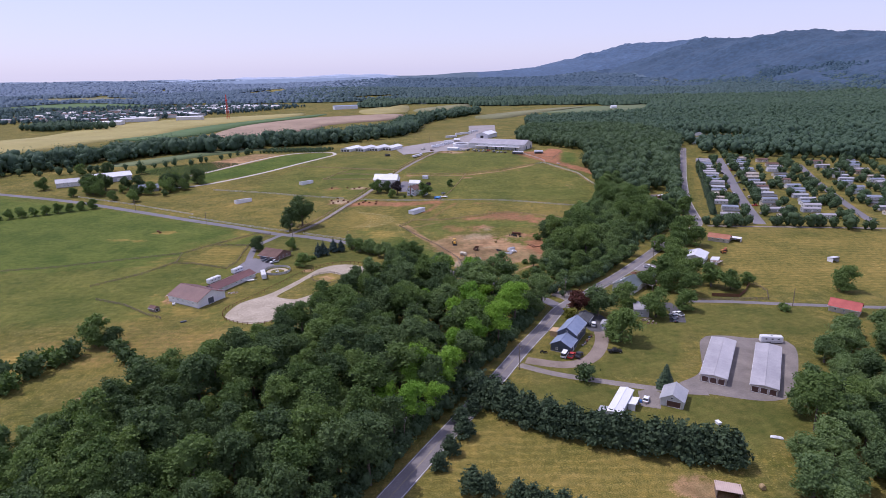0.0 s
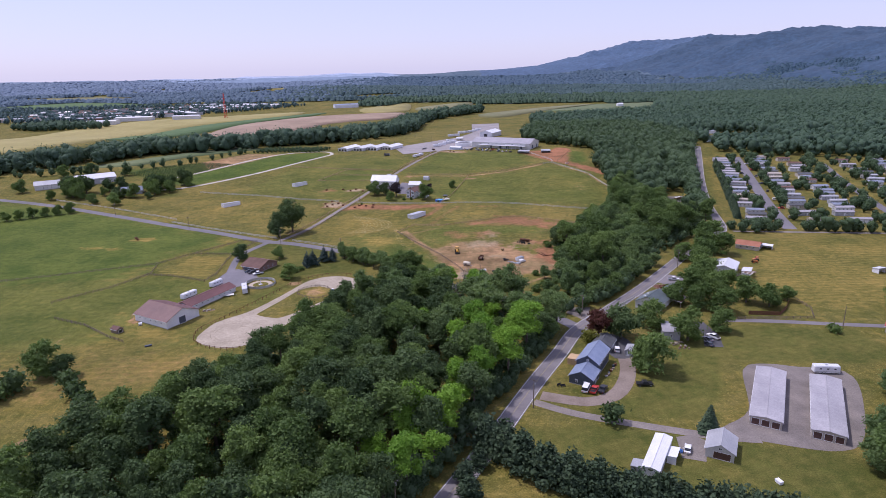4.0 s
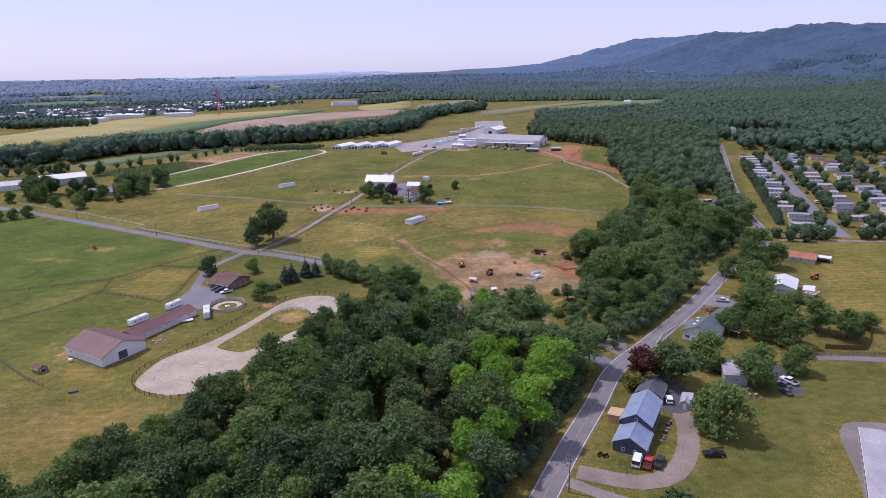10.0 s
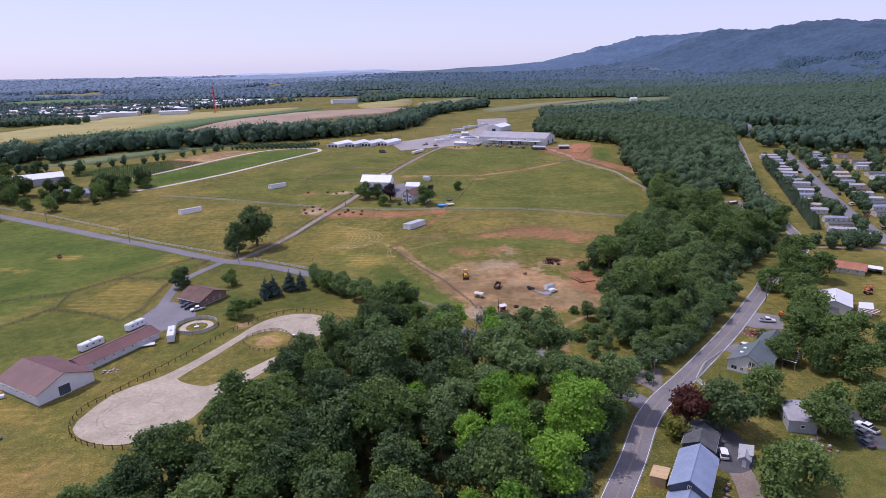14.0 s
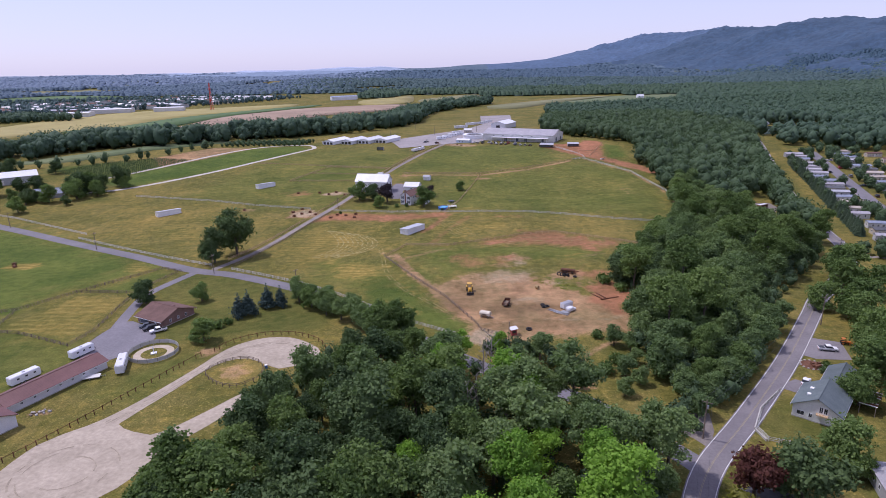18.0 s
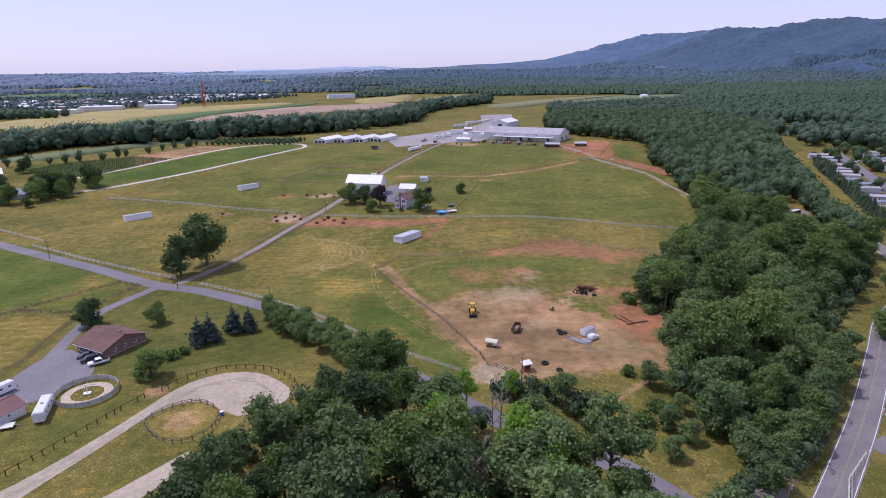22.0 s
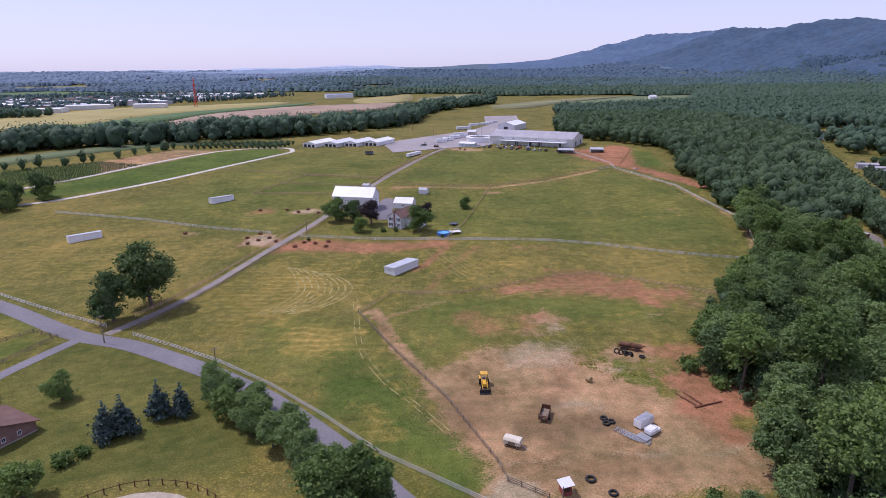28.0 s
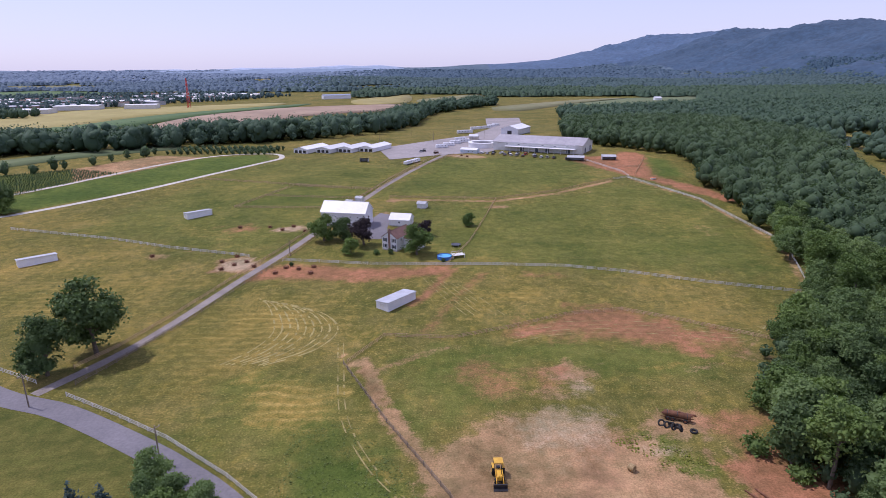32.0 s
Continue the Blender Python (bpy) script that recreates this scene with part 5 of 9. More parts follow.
# trees that hang over the road where the lane joins it
for x, y, sc in ((43, 262, 0.75), (37, 268, 0.85), (41, 278, 0.7), (34, 288, 0.8), (63, 293, 0.6), (69, 300, 0.75), (76, 307, 0.8), (83, 315, 0.85), (91, 325, 0.8), (98, 334, 0.85), (106, 343, 0.8), (62, 301, 0.7), (70, 309, 0.8), (114, 352, 0.7)):
    if off_line(x, y, MAIN) > 5.8 and off_line(x, y, LANE) > 5:
        rt.choice(EDGE).plant(x, y, sc, rt.uniform(0, 360), "trees over the road", "leafy green tree beside the asphalt road", rt.uniform(1.0, 1.2))
# belt of low trees along the lane
for x, y in scatter([(-64, 380), (-58, 384), (-44, 373), (-29, 359), (-16, 346), (-6, 330), (-16, 330), (-28, 346), (-48, 362)], 5.0, 16):
    if off_line(x, y, LANE) > 4.5:
        rt.choice(EDGE).plant(x, y, rt.uniform(0.6, 0.85), rt.uniform(0, 360), "low trees along the lane", "low green tree beside the asphalt lane")
# single trees: x, y, sort, scale
SINGLE = ((61.9, 261.8, COPPER, 1.15), (70.6, 260, LAWND[0], 1.4), (85.8, 270.5, LAWN[0], 1.0), (96.5, 257.8, LAWN[1], 1.1), (112.9, 266, LAWN[0], 0.82), (73.5, 233, LAWN[1], 1.5),
          (141, 354, LAWN[0], 1.25), (126, 317.5, LAWN[1], 1.2), (127, 302, LAWN[0], 1.1), (138.5, 297, LAWN[1], 1.05), (161.5, 395, LAWN[0], 1.2), (158, 298.3, LAWN[0], 0.6), (146, 291, LAWN[1], 0.85), (201, 288, LAWN[0], 1.3),
          (106, 297, LAWN[1], 0.85), (119, 310, LAWN[0], 1.05), (114, 291, LAWN[1], 1.0), (122, 286, LAWN[0], 0.95), (133, 308, LAWN[0], 1.0), (131, 330, LAWN[1], 1.15), (136, 342, LAWN[0], 1.1), (150, 376, LAWN[1], 1.2), (160, 372, LAWN[0], 1.1), (156, 388, LAWN[1], 1.2), (133, 362, LAWN[0], 0.85),
          (-103.5, 438.5, LANETREE, 1.7), (-110, 426, LANETREE, 1.3), (-58.9, 546, LAWN[1], 0.85), (-50, 546.5, LAWND[1], 0.78), (-44, 528, LAWN[0], 0.55), (-40, 540, PLUM, 0.95), (-15.8, 527.5, LAWN[1], 0.95), (-13, 553, PLUM, 0.6), (7.1, 568, LAWN[0], 0.62),
          (-97.2, 377.5, LAWN[1], 0.72), (-82.5, 341, LAWN[0], 0.85), (-118.5, 376, LAWND[1], 0.95), (-147, 236, LAWN[0], 1.3), (-139, 236, LAWND[0], 0.85), (-240, 594, LAWND[0], 1.05),
          (-322, 556, LAWN[0], 1.15), (-312, 549, LAWN[1], 0.95), (-292, 532, LAWN[0], 0.6), (-271, 527, LAWN[1], 0.7), (-267, 552, LAWN[0], 0.85), (-253, 560, LAWN[1], 0.9), (-280, 548, LAWND[0], 0.55), (-243, 568, LAWN[0], 0.75), (-262, 574, LAWN[1], 0.8), (-251, 545, LAWND[1], 0.45), (-336, 548, LAWN[0], 0.6))
SINGLE += ((-318, 570, LAWND[0], 1.1), (-330, 566, LAWND[1], 1.15), (-325, 560, LAWN[0], 0.95), (-300, 574, LAWND[0], 0.8), (-290, 578, LAWND[1], 0.85), (-263, 580, LAWND[0], 0.95), (-256, 572, LAWND[1], 1.0), (-258, 586, LAWN[0], 0.9), (-246, 580, LAWND[0], 0.85),
           (-283, 556, LAWND[1], 0.6), (-276, 553, LAWND[0], 0.55), (-297, 560, LAWN[1], 0.55), (-380, 640, LAWN[0], 0.8), (-352, 640, LAWND[1], 0.9), (-316, 640, LAWND[0], 0.7), (-380, 575, LAWN[1], 0.8), (-235, 590, LAWN[0], 0.6))
for x, y, k, sc in SINGLE:
    big = 1.45 if x < -230 else 1.18 if 84 < x < 165 else 1.35 if 520 < y < 560 else 1.0
    k.plant(x, y, sc * big, (x * 37) % 360, wide=0.95 + 0.07 * ((x * 7) % 3))
for x, y, k, sc in ((57.4, 257.4, GOLDBUSH, 1.9), (51.3, 200.4, DARKBUSH, 2.3), (-81.6, 352, BUSH, 1.3), (-79, 355, BUSH, 1.0), (62.8, 392, BUSH, 1.7), (67.5, 383, BUSH, 1.5), (-133, 228, DARKBUSH, 2.2), (-126, 220, DARKBUSH, 2.3), (-118.7, 212.5, DARKBUSH, 2.4), (-110, 207.5, DARKBUSH, 1.9),
                    (-157, 210, DARKBUSH, 3.3), (-153.5, 219, BUSH, 3.1), (-150, 225, DARKBUSH, 2.8), (-160, 198, BUSH, 3.4), (-165, 203, DARKBUSH, 3.2), (-168, 190, BUSH, 3.3), (-161, 215, BUSH, 2.8), (-33, 528, BUSH, 0.9), (-27, 528.5, DARKBUSH, 0.8), (-66, 514, DARKBUSH, 0.6), (110, 318, BUSH, 0.8), (107, 314.5, DARKBUSH, 0.7), (158, 263, BUSH, 1.6), (-4.5, 518, DARKBUSH, 0.6), (48, 340, BUSH, 1.2), (45, 316, BUSH, 1.6), (50, 322, BUSH, 1.4)):
    k.plant(x, y, sc, (x * 53) % 360)
for x, y, sc in ((-77, 361, 1.05), (-74.2, 363, 1.1), (-69, 369.5, 1.1), (-64.5, 371, 0.95)):
    BLUESPRUCE.plant(x, y, sc, (x * 31) % 360, "blue spruces on the lawn", wide=0.9)
SPRUCE.plant(78.5, 194.6, 0.9, 10, "", "dark green spruce beside the storage drive", 1.6)
SPRUCE.plant(84.9, 149.6, 0.55, 60, "", "small spruce at the end of the hedge")
for i, (x, y) in enumerate(curve_points([(13, 187), (22, 176.5), (32, 169), (44, 163), (54, 159), (68, 154.5), (81, 150.5)], 3.3)):
    PINE.plant(x + rt.uniform(-0.9, 0.9), y + rt.uniform(-0.9, 0.9), rt.uniform(1.2, 1.65), rt.uniform(0, 360), "pines of the long hedge", wide=rt.uniform(0.9, 1.1))
    if i % 2:
        PINE.plant(x + 1.6 + rt.uniform(-0.9, 0.9), y + 3.4 + rt.uniform(-0.9, 0.9), rt.uniform(0.95, 1.35), rt.uniform(0, 360), "pines of the long hedge", wide=rt.uniform(0.95, 1.2))
for x, y, sc in ((-2, 150, 0.6), (1.5, 157, 0.7), (6, 166, 0.75), (5, 173, 0.7), (9, 179, 0.7), (7, 140, 0.85), (19, 135.5, 0.75), (22.5, 133, 0.8), (26, 132, 0.7), (30, 130.5, 0.8), (34, 129, 0.7), (11, 139, 0.7)):
    PINE.plant(x, y, sc * 1.3, rt.uniform(0, 360), "pines round the paddock", "dark green pine beside the paddock", 1.1)
# conifers between the road and the mobile homes, and street trees
for i, (x, y) in enumerate(curve_points([(208, 456), (236, 538), (268, 636)], 6.0)):
    SPRUCE.plant(x, y, rt.uniform(0.7, 0.95), rt.uniform(0, 360), "conifers along the home park", "dark conifer along the mobile home park", 1.4)
rows, tall = [], []
for o, lo, hi, chance, h0, h1 in ((-27, 450, 660, 0.5, 5, 9), (-8.5, 446, 670, 0.42, 5, 8), (9, 440, 690, 0.62, 6, 11), (30, 440, 690, 0.25, 5, 8), (62, 436, 650, 0.6, 6, 10), (70, 436, 650, 0.4, 6, 10), (92, 436, 650, 0.55, 6, 10), (118, 436, 660, 0.5, 6, 10), (150, 430, 660, 0.7, 7, 12)):
    y = lo
    while y < hi:
        x = 229.5 + (y - 427) * 0.311 + o
        if rt.random() < chance:
            rows.append((x + rt.uniform(-2.2, 2.2), y + rt.uniform(-3, 3)))
            tall.append(rt.uniform(h0, h1))
        y += rt.uniform(6, 12)
for k in range(46):
    rows.append((190 + k * 3.7 + rt.uniform(-1.5, 1.5), 420 + rt.uniform(-3, 9) - k * 0.55))
    tall.append(rt.uniform(6, 12))
for k in range(170):
    y = rt.uniform(436, 680)
    rows.append((229.5 + (y - 427) * 0.311 + rt.uniform(-26, 140), y))
    tall.append(rt.uniform(3.5, 9))
keep = [k for k, q in enumerate(rows) if abs(q[0] - (229.5 + (q[1] - 427) * 0.311)) > 5.5 and abs(q[0] - (309 + (q[1] - 424) * 0.3)) > 5]
woods("street_trees", [rows[k] for k in keep], [tall[k] for k in keep], M_WOODS, "green garden trees between mobile homes", 21, 150, 0.5, blobs=5)


# hedgerows and belts far off
def belt(line, width, step, seed, lo, hi):
    r = random.Random(seed)
    pts = []
    for x, y in curve_points(line, step):
        for _ in range(max(1, int(width / step))):
            pts.append((x + r.uniform(-width, width) / 2, y + r.uniform(-width, width) / 2))
    return pts, [r.uniform(lo, hi) for _ in pts]


woods("tree_belt", *belt([(-640, 560), (-437, 690), (-360, 775), (-293, 812), (-209, 855), (-163, 880), (-96, 960), (-72, 1100), (-50, 1333), (76, 1579)], 50, 6.5, 8, 9, 24), M_FOREST, "long belt of green trees between fields", 8, 70, 0.8, blobs=5, core=0.9)
woods("tree_belt", *belt([(-520, 640), (-420, 640), (-330, 665), (-268, 705), (-236, 765)], 8, 12, 18, 5, 11), M_WOODS, "thin hedgerow beside a tan field", 18, 34, 0.8)
NURSERY = [(-338, 662), (-262, 700), (-226, 688), (-258, 621), (-300, 632)]
rowed = [(x, y) for x, y in ((-340 + 1.7 * i + 1.9 * j, 618 + 3.0 * j) for i in range(64) for j in range(29)) if within(x, y, NURSERY)]
woods("nursery_rows", [(x + rt.uniform(-0.4, 0.4), y + rt.uniform(-0.3, 0.3)) for x, y in rowed], [rt.uniform(0.8, 1.5) for _ in rowed], M_WOODS, "rows of young dark nursery plants", 28, 4, 0.4, blobs=1)
woods("orchard", [(-226 + 5.2 * i + 2 * j, 768 + 6.5 * j - 0.12 * abs(i - 6) * 4) for i in range(16) for j in range(5)], [rt.uniform(3.6, 5) for _ in range(80)], M_WOODS, "young orchard trees in rows", 19, 24, 0.6)
for i in range(9):
    LAWN[i % 2].plant(-352 + 7.2 * i, 470 + 4.2 * i, 0.72 + 0.06 * (i % 3), 40 * i, "row of young trees", "young round tree in a row by a field")
FAR_WOOD = [(300, 716), (322, 760), (300, 1100), (160, 1120), (180, 1330), (520, 1500), (700, 1560), (1500, 1560), (1500, 700), (900, 540), (600, 600), (430, 668), (330, 690)]
woods("far_woodland", *some(FAR_WOOD, 12, 9, 12, 20, lambda x, y: abs(x - 0.42 * y) < 620 and off_line(x, y, MAIN) > 9 and not within(x, y, [(330, 790), (420, 790), (420, 900), (330, 900)])), M_FOREST, "wide far woodland below the ridge", 9, 26, 1.1, blobs=5, core=0.95)
# town trees take a leaf colour with haze mixed into it
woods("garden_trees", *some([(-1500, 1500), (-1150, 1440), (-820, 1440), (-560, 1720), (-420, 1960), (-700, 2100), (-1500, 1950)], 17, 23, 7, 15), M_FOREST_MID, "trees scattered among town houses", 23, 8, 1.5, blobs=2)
woods("town_wood", *some([(-880, 1290), (-800, 1245), (-690, 1285), (-705, 1345), (-860, 1375)], 11, 24, 10, 17), M_FOREST, "dark wood in front of the town", 24, 16, 1.2)


CLEARINGS = ([(-1800, 2060), (-1524, 2168), (-1400, 2450), (-900, 2056), (-1300, 1970)], [(-240, 1700), (-120, 2000), (90, 1990), (80, 1600)], [(80, 1470), (330, 1780), (620, 1850), (500, 1530)],
             [(-2100, 2600), (-1500, 2800), (-1100, 2620), (-1500, 2480)], [(-1000, 2900), (-700, 3050), (-420, 2980), (-700, 2850)], [(-420, 2300), (-200, 2380), (-60, 2300), (-240, 2220)])


def forested(X, Y):
    keep = (Y > 1540) & (np.abs(X) < 0.95 * Y)
    keep &= ~((X < 470) & (Y < 1880)) | ((X > 560) & (Y > 1540))
    keep &= ~((X < -250) & (Y < 2150) & (X > -1300))
    keep &= ~((X < -250) & (Y < 3300) & (wobble(X, Y, 520, 40) > 0.5))
    for poly in CLEARINGS:
        keep &= ~inside(X, Y, poly)
    return keep


def on_ridge(X, Y):
    return ((X - 2300) * 0.981 + (Y - 1500) * 0.193 > -760) | (Y > 3300)


def domes(name, y0, y1, step, seed, ridge, material, label, below=1e9, steep=None, west=None):
    """Crowns of the far forest: one low leafy dome for each tree, all in one mesh."""
    r = np.random.RandomState(seed)
    X, Y = np.meshgrid(np.arange(-3400, 3000, step), np.arange(y0, y1, step * 0.9))
    X, Y = (X + r.uniform(-0.45, 0.45, X.shape) * step).ravel(), (Y + r.uniform(-0.45, 0.45, Y.shape) * step).ravel()
    k = forested(X, Y) & (on_ridge(X, Y) == ridge) & (np.abs(X) < 0.8 * Y + 60)
    if steep is not None:
        k &= ((X - 2300) * 0.981 + (Y - 1500) * 0.193 > -760) == steep
    if west is not None:
        k &= (X + 0.5 * r.uniform(-400, 400, X.shape) < -500) == west
    X, Y = X[k], Y[k]
    k = ground_z(X, Y) + r.uniform(-16, 16, len(X)) < below
    X, Y = X[k], Y[k]
    n = len(X)
    rad = step * r.uniform(0.5, 0.92, n)
    top = np.clip(12.5 + 3 * wobble(X, Y, 140, 3) + r.uniform(-2.5, 3.5, n), 8, 20)
    a = np.arange(6) * 1.0472
    ring = [(0.62, 0.8), (1.0, 0.25)]
    c = np.stack([X, Y, ground_z(X, Y)], 1)
    V = np.zeros((n, 13, 3))
    V[:, 0] = c + np.stack([X * 0, X * 0, top], 1)
    for j, (f, h) in enumerate(ring):
        t = a[None, :] + r.uniform(-0.4, 0.4, (n, 6)) + 0.5 * j
        q = rad[:, None] * f * r.uniform(0.75, 1.2, (n, 6))
        V[:, 1 + 6 * j:7 + 6 * j, 0] = c[:, :1] + q * np.cos(t)
        V[:, 1 + 6 * j:7 + 6 * j, 1] = c[:, 1:2] + q * np.sin(t)
        V[:, 1 + 6 * j:7 + 6 * j, 2] = c[:, 2:3] + top[:, None] * h * r.uniform(0.85, 1.1, (n, 6))
    T = []
    for i in range(6):
        k2 = (i + 1) % 6
        T += [(0, 1 + i, 1 + k2), (1 + i, 7 + i, 7 + k2), (1 + i, 7 + k2, 1 + k2)]
    F = (np.array(T)[None] + (13 * np.arange(n))[:, None, None]).reshape(-1, 3)
    me = bpy.data.meshes.new(name)
    me.from_pydata(V.reshape(-1, 3), [], F)
    me.shade_smooth()
    me.materials.append(material)
    tagged(new(name, me), label, "forest", kind="stuff")


def canopy():
    """The unbroken forest far off: a darker green sheet that fills the gaps between the crowns standing on it."""
    step = 20.0
    X, Y = np.meshgrid(np.arange(-3300, 2900, step), np.arange(1540, 4870, step))
    r = np.random.RandomState(33)
    X, Y = X + r.uniform(-4, 4, X.shape), Y + r.uniform(-4, 4, Y.shape)
    keep = forested(X, Y)
    core = keep.copy()
    core[1:-1, 1:-1] &= keep[:-2, 1:-1] & keep[2:, 1:-1] & keep[1:-1, :-2] & keep[1:-1, 2:]
    hump = np.where((X - 2300) * 0.981 + (Y - 1500) * 0.193 > -700, 9 + 7 * r.uniform(0, 1, X.shape) + 14 * wobble(X, Y, 330, 61) + 6 * wobble(X, Y, 110, 62), 6.0 + r.uniform(0, 3, X.shape))
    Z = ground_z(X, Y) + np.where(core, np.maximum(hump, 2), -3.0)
    n, m = X.shape
    q = np.arange(n * m).reshape(n, m)
    ok = keep[:-1, :-1] & keep[1:, :-1] & keep[:-1, 1:] & keep[1:, 1:]
    f = np.stack([q[:-1, :-1], q[:-1, 1:], q[1:, 1:], q[1:, :-1]], -1)
    P = np.stack([X.ravel(), Y.ravel(), Z.ravel()], 1)
    far, steep = on_ridge(X, Y)[:-1, :-1], ((X - 2300) * 0.981 + (Y - 1500) * 0.193 > -760)[:-1, :-1]
    end = (Y > 4150)[:-1, :-1]
    # backdrop base colours hold the blue of aerial haze, paler farther off
    for name, sel, dark, light, label in (("forest_canopy", ok & ~far, (0.03, 0.052, 0.042), (0.06, 0.09, 0.065), "dark sheet under the crowns of the far forest"),
                                          ("backdrop_ridge", ok & steep & ~end, (0.036, 0.074, 0.125), (0.05, 0.097, 0.162), "wooded ridge at the horizon with blue haze in its colour"),
                                          ("backdrop_ridge_end", ok & end & (X > 250)[:-1, :-1], (0.063, 0.112, 0.19), (0.08, 0.137, 0.228), "far wooded end of the ridge with paler haze in its colour"),
                                          ("backdrop_foot", ok & far & ~(steep & ~end) & ~(end & (X > 250)[:-1, :-1]) & (X > -500)[:-1, :-1], (0.058, 0.098, 0.135), (0.088, 0.135, 0.175), "wooded foot of the ridge with haze in its colour"),
                                          ("backdrop_plain", ok & far & ~(steep & ~end) & (X <= -500)[:-1, :-1], (0.14, 0.195, 0.27), (0.2, 0.26, 0.34), "wooded country at the horizon with pale haze in its colour")):
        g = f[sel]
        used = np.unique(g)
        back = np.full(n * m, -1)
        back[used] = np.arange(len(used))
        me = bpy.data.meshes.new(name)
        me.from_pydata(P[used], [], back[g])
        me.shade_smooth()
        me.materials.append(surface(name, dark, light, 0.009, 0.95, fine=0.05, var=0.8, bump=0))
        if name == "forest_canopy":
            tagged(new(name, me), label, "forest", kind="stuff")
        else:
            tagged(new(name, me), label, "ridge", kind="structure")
    # each farther band of crowns carries more haze in its leaf colour
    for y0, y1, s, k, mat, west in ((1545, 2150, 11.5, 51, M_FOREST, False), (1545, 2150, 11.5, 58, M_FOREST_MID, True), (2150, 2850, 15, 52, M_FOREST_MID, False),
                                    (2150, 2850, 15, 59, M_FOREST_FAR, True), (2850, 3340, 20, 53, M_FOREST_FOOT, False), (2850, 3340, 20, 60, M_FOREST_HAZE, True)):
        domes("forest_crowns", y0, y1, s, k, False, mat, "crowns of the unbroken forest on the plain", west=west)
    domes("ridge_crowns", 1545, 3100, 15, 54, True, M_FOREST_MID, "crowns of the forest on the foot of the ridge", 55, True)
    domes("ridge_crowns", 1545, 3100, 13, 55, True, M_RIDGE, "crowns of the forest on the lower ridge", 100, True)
    domes("plain_crowns", 3300, 4500, 24, 56, True, M_FOREST_HAZE, "crowns of horizon woods with haze in their colour", 330, False, True)
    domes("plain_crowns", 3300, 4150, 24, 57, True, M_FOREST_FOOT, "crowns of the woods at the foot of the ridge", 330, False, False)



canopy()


def far_hills():
    """Plain backdrop: three lines of hills that close the plain, haze painted into their colours, paler with distance.
    """
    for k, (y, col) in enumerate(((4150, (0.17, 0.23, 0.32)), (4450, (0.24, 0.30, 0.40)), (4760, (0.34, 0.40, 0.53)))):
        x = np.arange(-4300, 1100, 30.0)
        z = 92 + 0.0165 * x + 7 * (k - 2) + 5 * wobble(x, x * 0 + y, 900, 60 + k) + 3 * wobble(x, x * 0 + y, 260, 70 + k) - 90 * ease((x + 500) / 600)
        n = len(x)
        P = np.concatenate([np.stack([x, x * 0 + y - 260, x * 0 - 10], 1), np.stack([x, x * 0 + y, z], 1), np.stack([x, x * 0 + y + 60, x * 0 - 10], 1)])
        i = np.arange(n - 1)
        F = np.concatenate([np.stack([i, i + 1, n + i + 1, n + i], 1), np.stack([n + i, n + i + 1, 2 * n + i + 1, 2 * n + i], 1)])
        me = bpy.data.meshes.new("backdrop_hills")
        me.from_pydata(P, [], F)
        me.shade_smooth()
        me.materials.append(surface("haze_tinted_hills", col, tuple(c * 1.15 for c in col), 0.01, 0.95, fine=0.03, var=0.3, bump=0))
        tagged(new("backdrop_hills", me), "hills at the horizon with blue haze in their colour", "hills", kind="structure")


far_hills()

# ---------------------------------------------------------------- buildings
def opening(root, name, side, u, z, w, h, L, W, material, frame_mat=None, panes=1, slats=0):
    """A door or window set 6 cm proud of the wall, with its frame, on one side of a building of length L and width W."""
    fm = frame_mat or M_WHITE
    turn = {"S": (0, -W / 2, 0), "N": (0, W / 2, 180), "E": (L / 2, 0, 90), "W": (-L / 2, 0, -90)}[side]
    m = pose(turn[0], turn[1], 0, 0, 0, turn[2]) @ pose(u, 0, z)
    bm = bmesh.new()
    f = min(0.12, w * 0.12)
    box(bm, -w / 2, w / 2, -0.07, 0.02, -h / 2, -h / 2 + f)
    box(bm, -w / 2, w / 2, -0.07, 0.02, h / 2 - f, h / 2)
    box(bm, -w / 2, -w / 2 + f, -0.07, 0.02, -h / 2 + f, h / 2 - f)
    box(bm, w / 2 - f, w / 2, -0.07, 0.02, -h / 2 + f, h / 2 - f)
    for k in range(1, panes):
        x = -w / 2 + w * k / panes
        box(bm, x - 0.03, x + 0.03, -0.05, 0.02, -h / 2 + f, h / 2 - f)
    fr = part(name, bm, fm, root, m=m)
    bm = box(bmesh.new(), -w / 2 + f, w / 2 - f, -0.035, 0.02, -h / 2 + f, h / 2 - f)
    part("pane" if name == "window" else "door_leaf", bm, material, fr)
    for k in range(slats):
        zz = -h / 2 + f + (h - 2 * f) * (k + 0.5) / slats
        part("door_panel", box(bmesh.new(), -w / 2 + f + 0.05, w / 2 - f - 0.05, -0.06, -0.03, zz - (h - 2 * f) / slats * 0.42, zz + (h - 2 * f) / slats * 0.42), material, fr)
    return fr


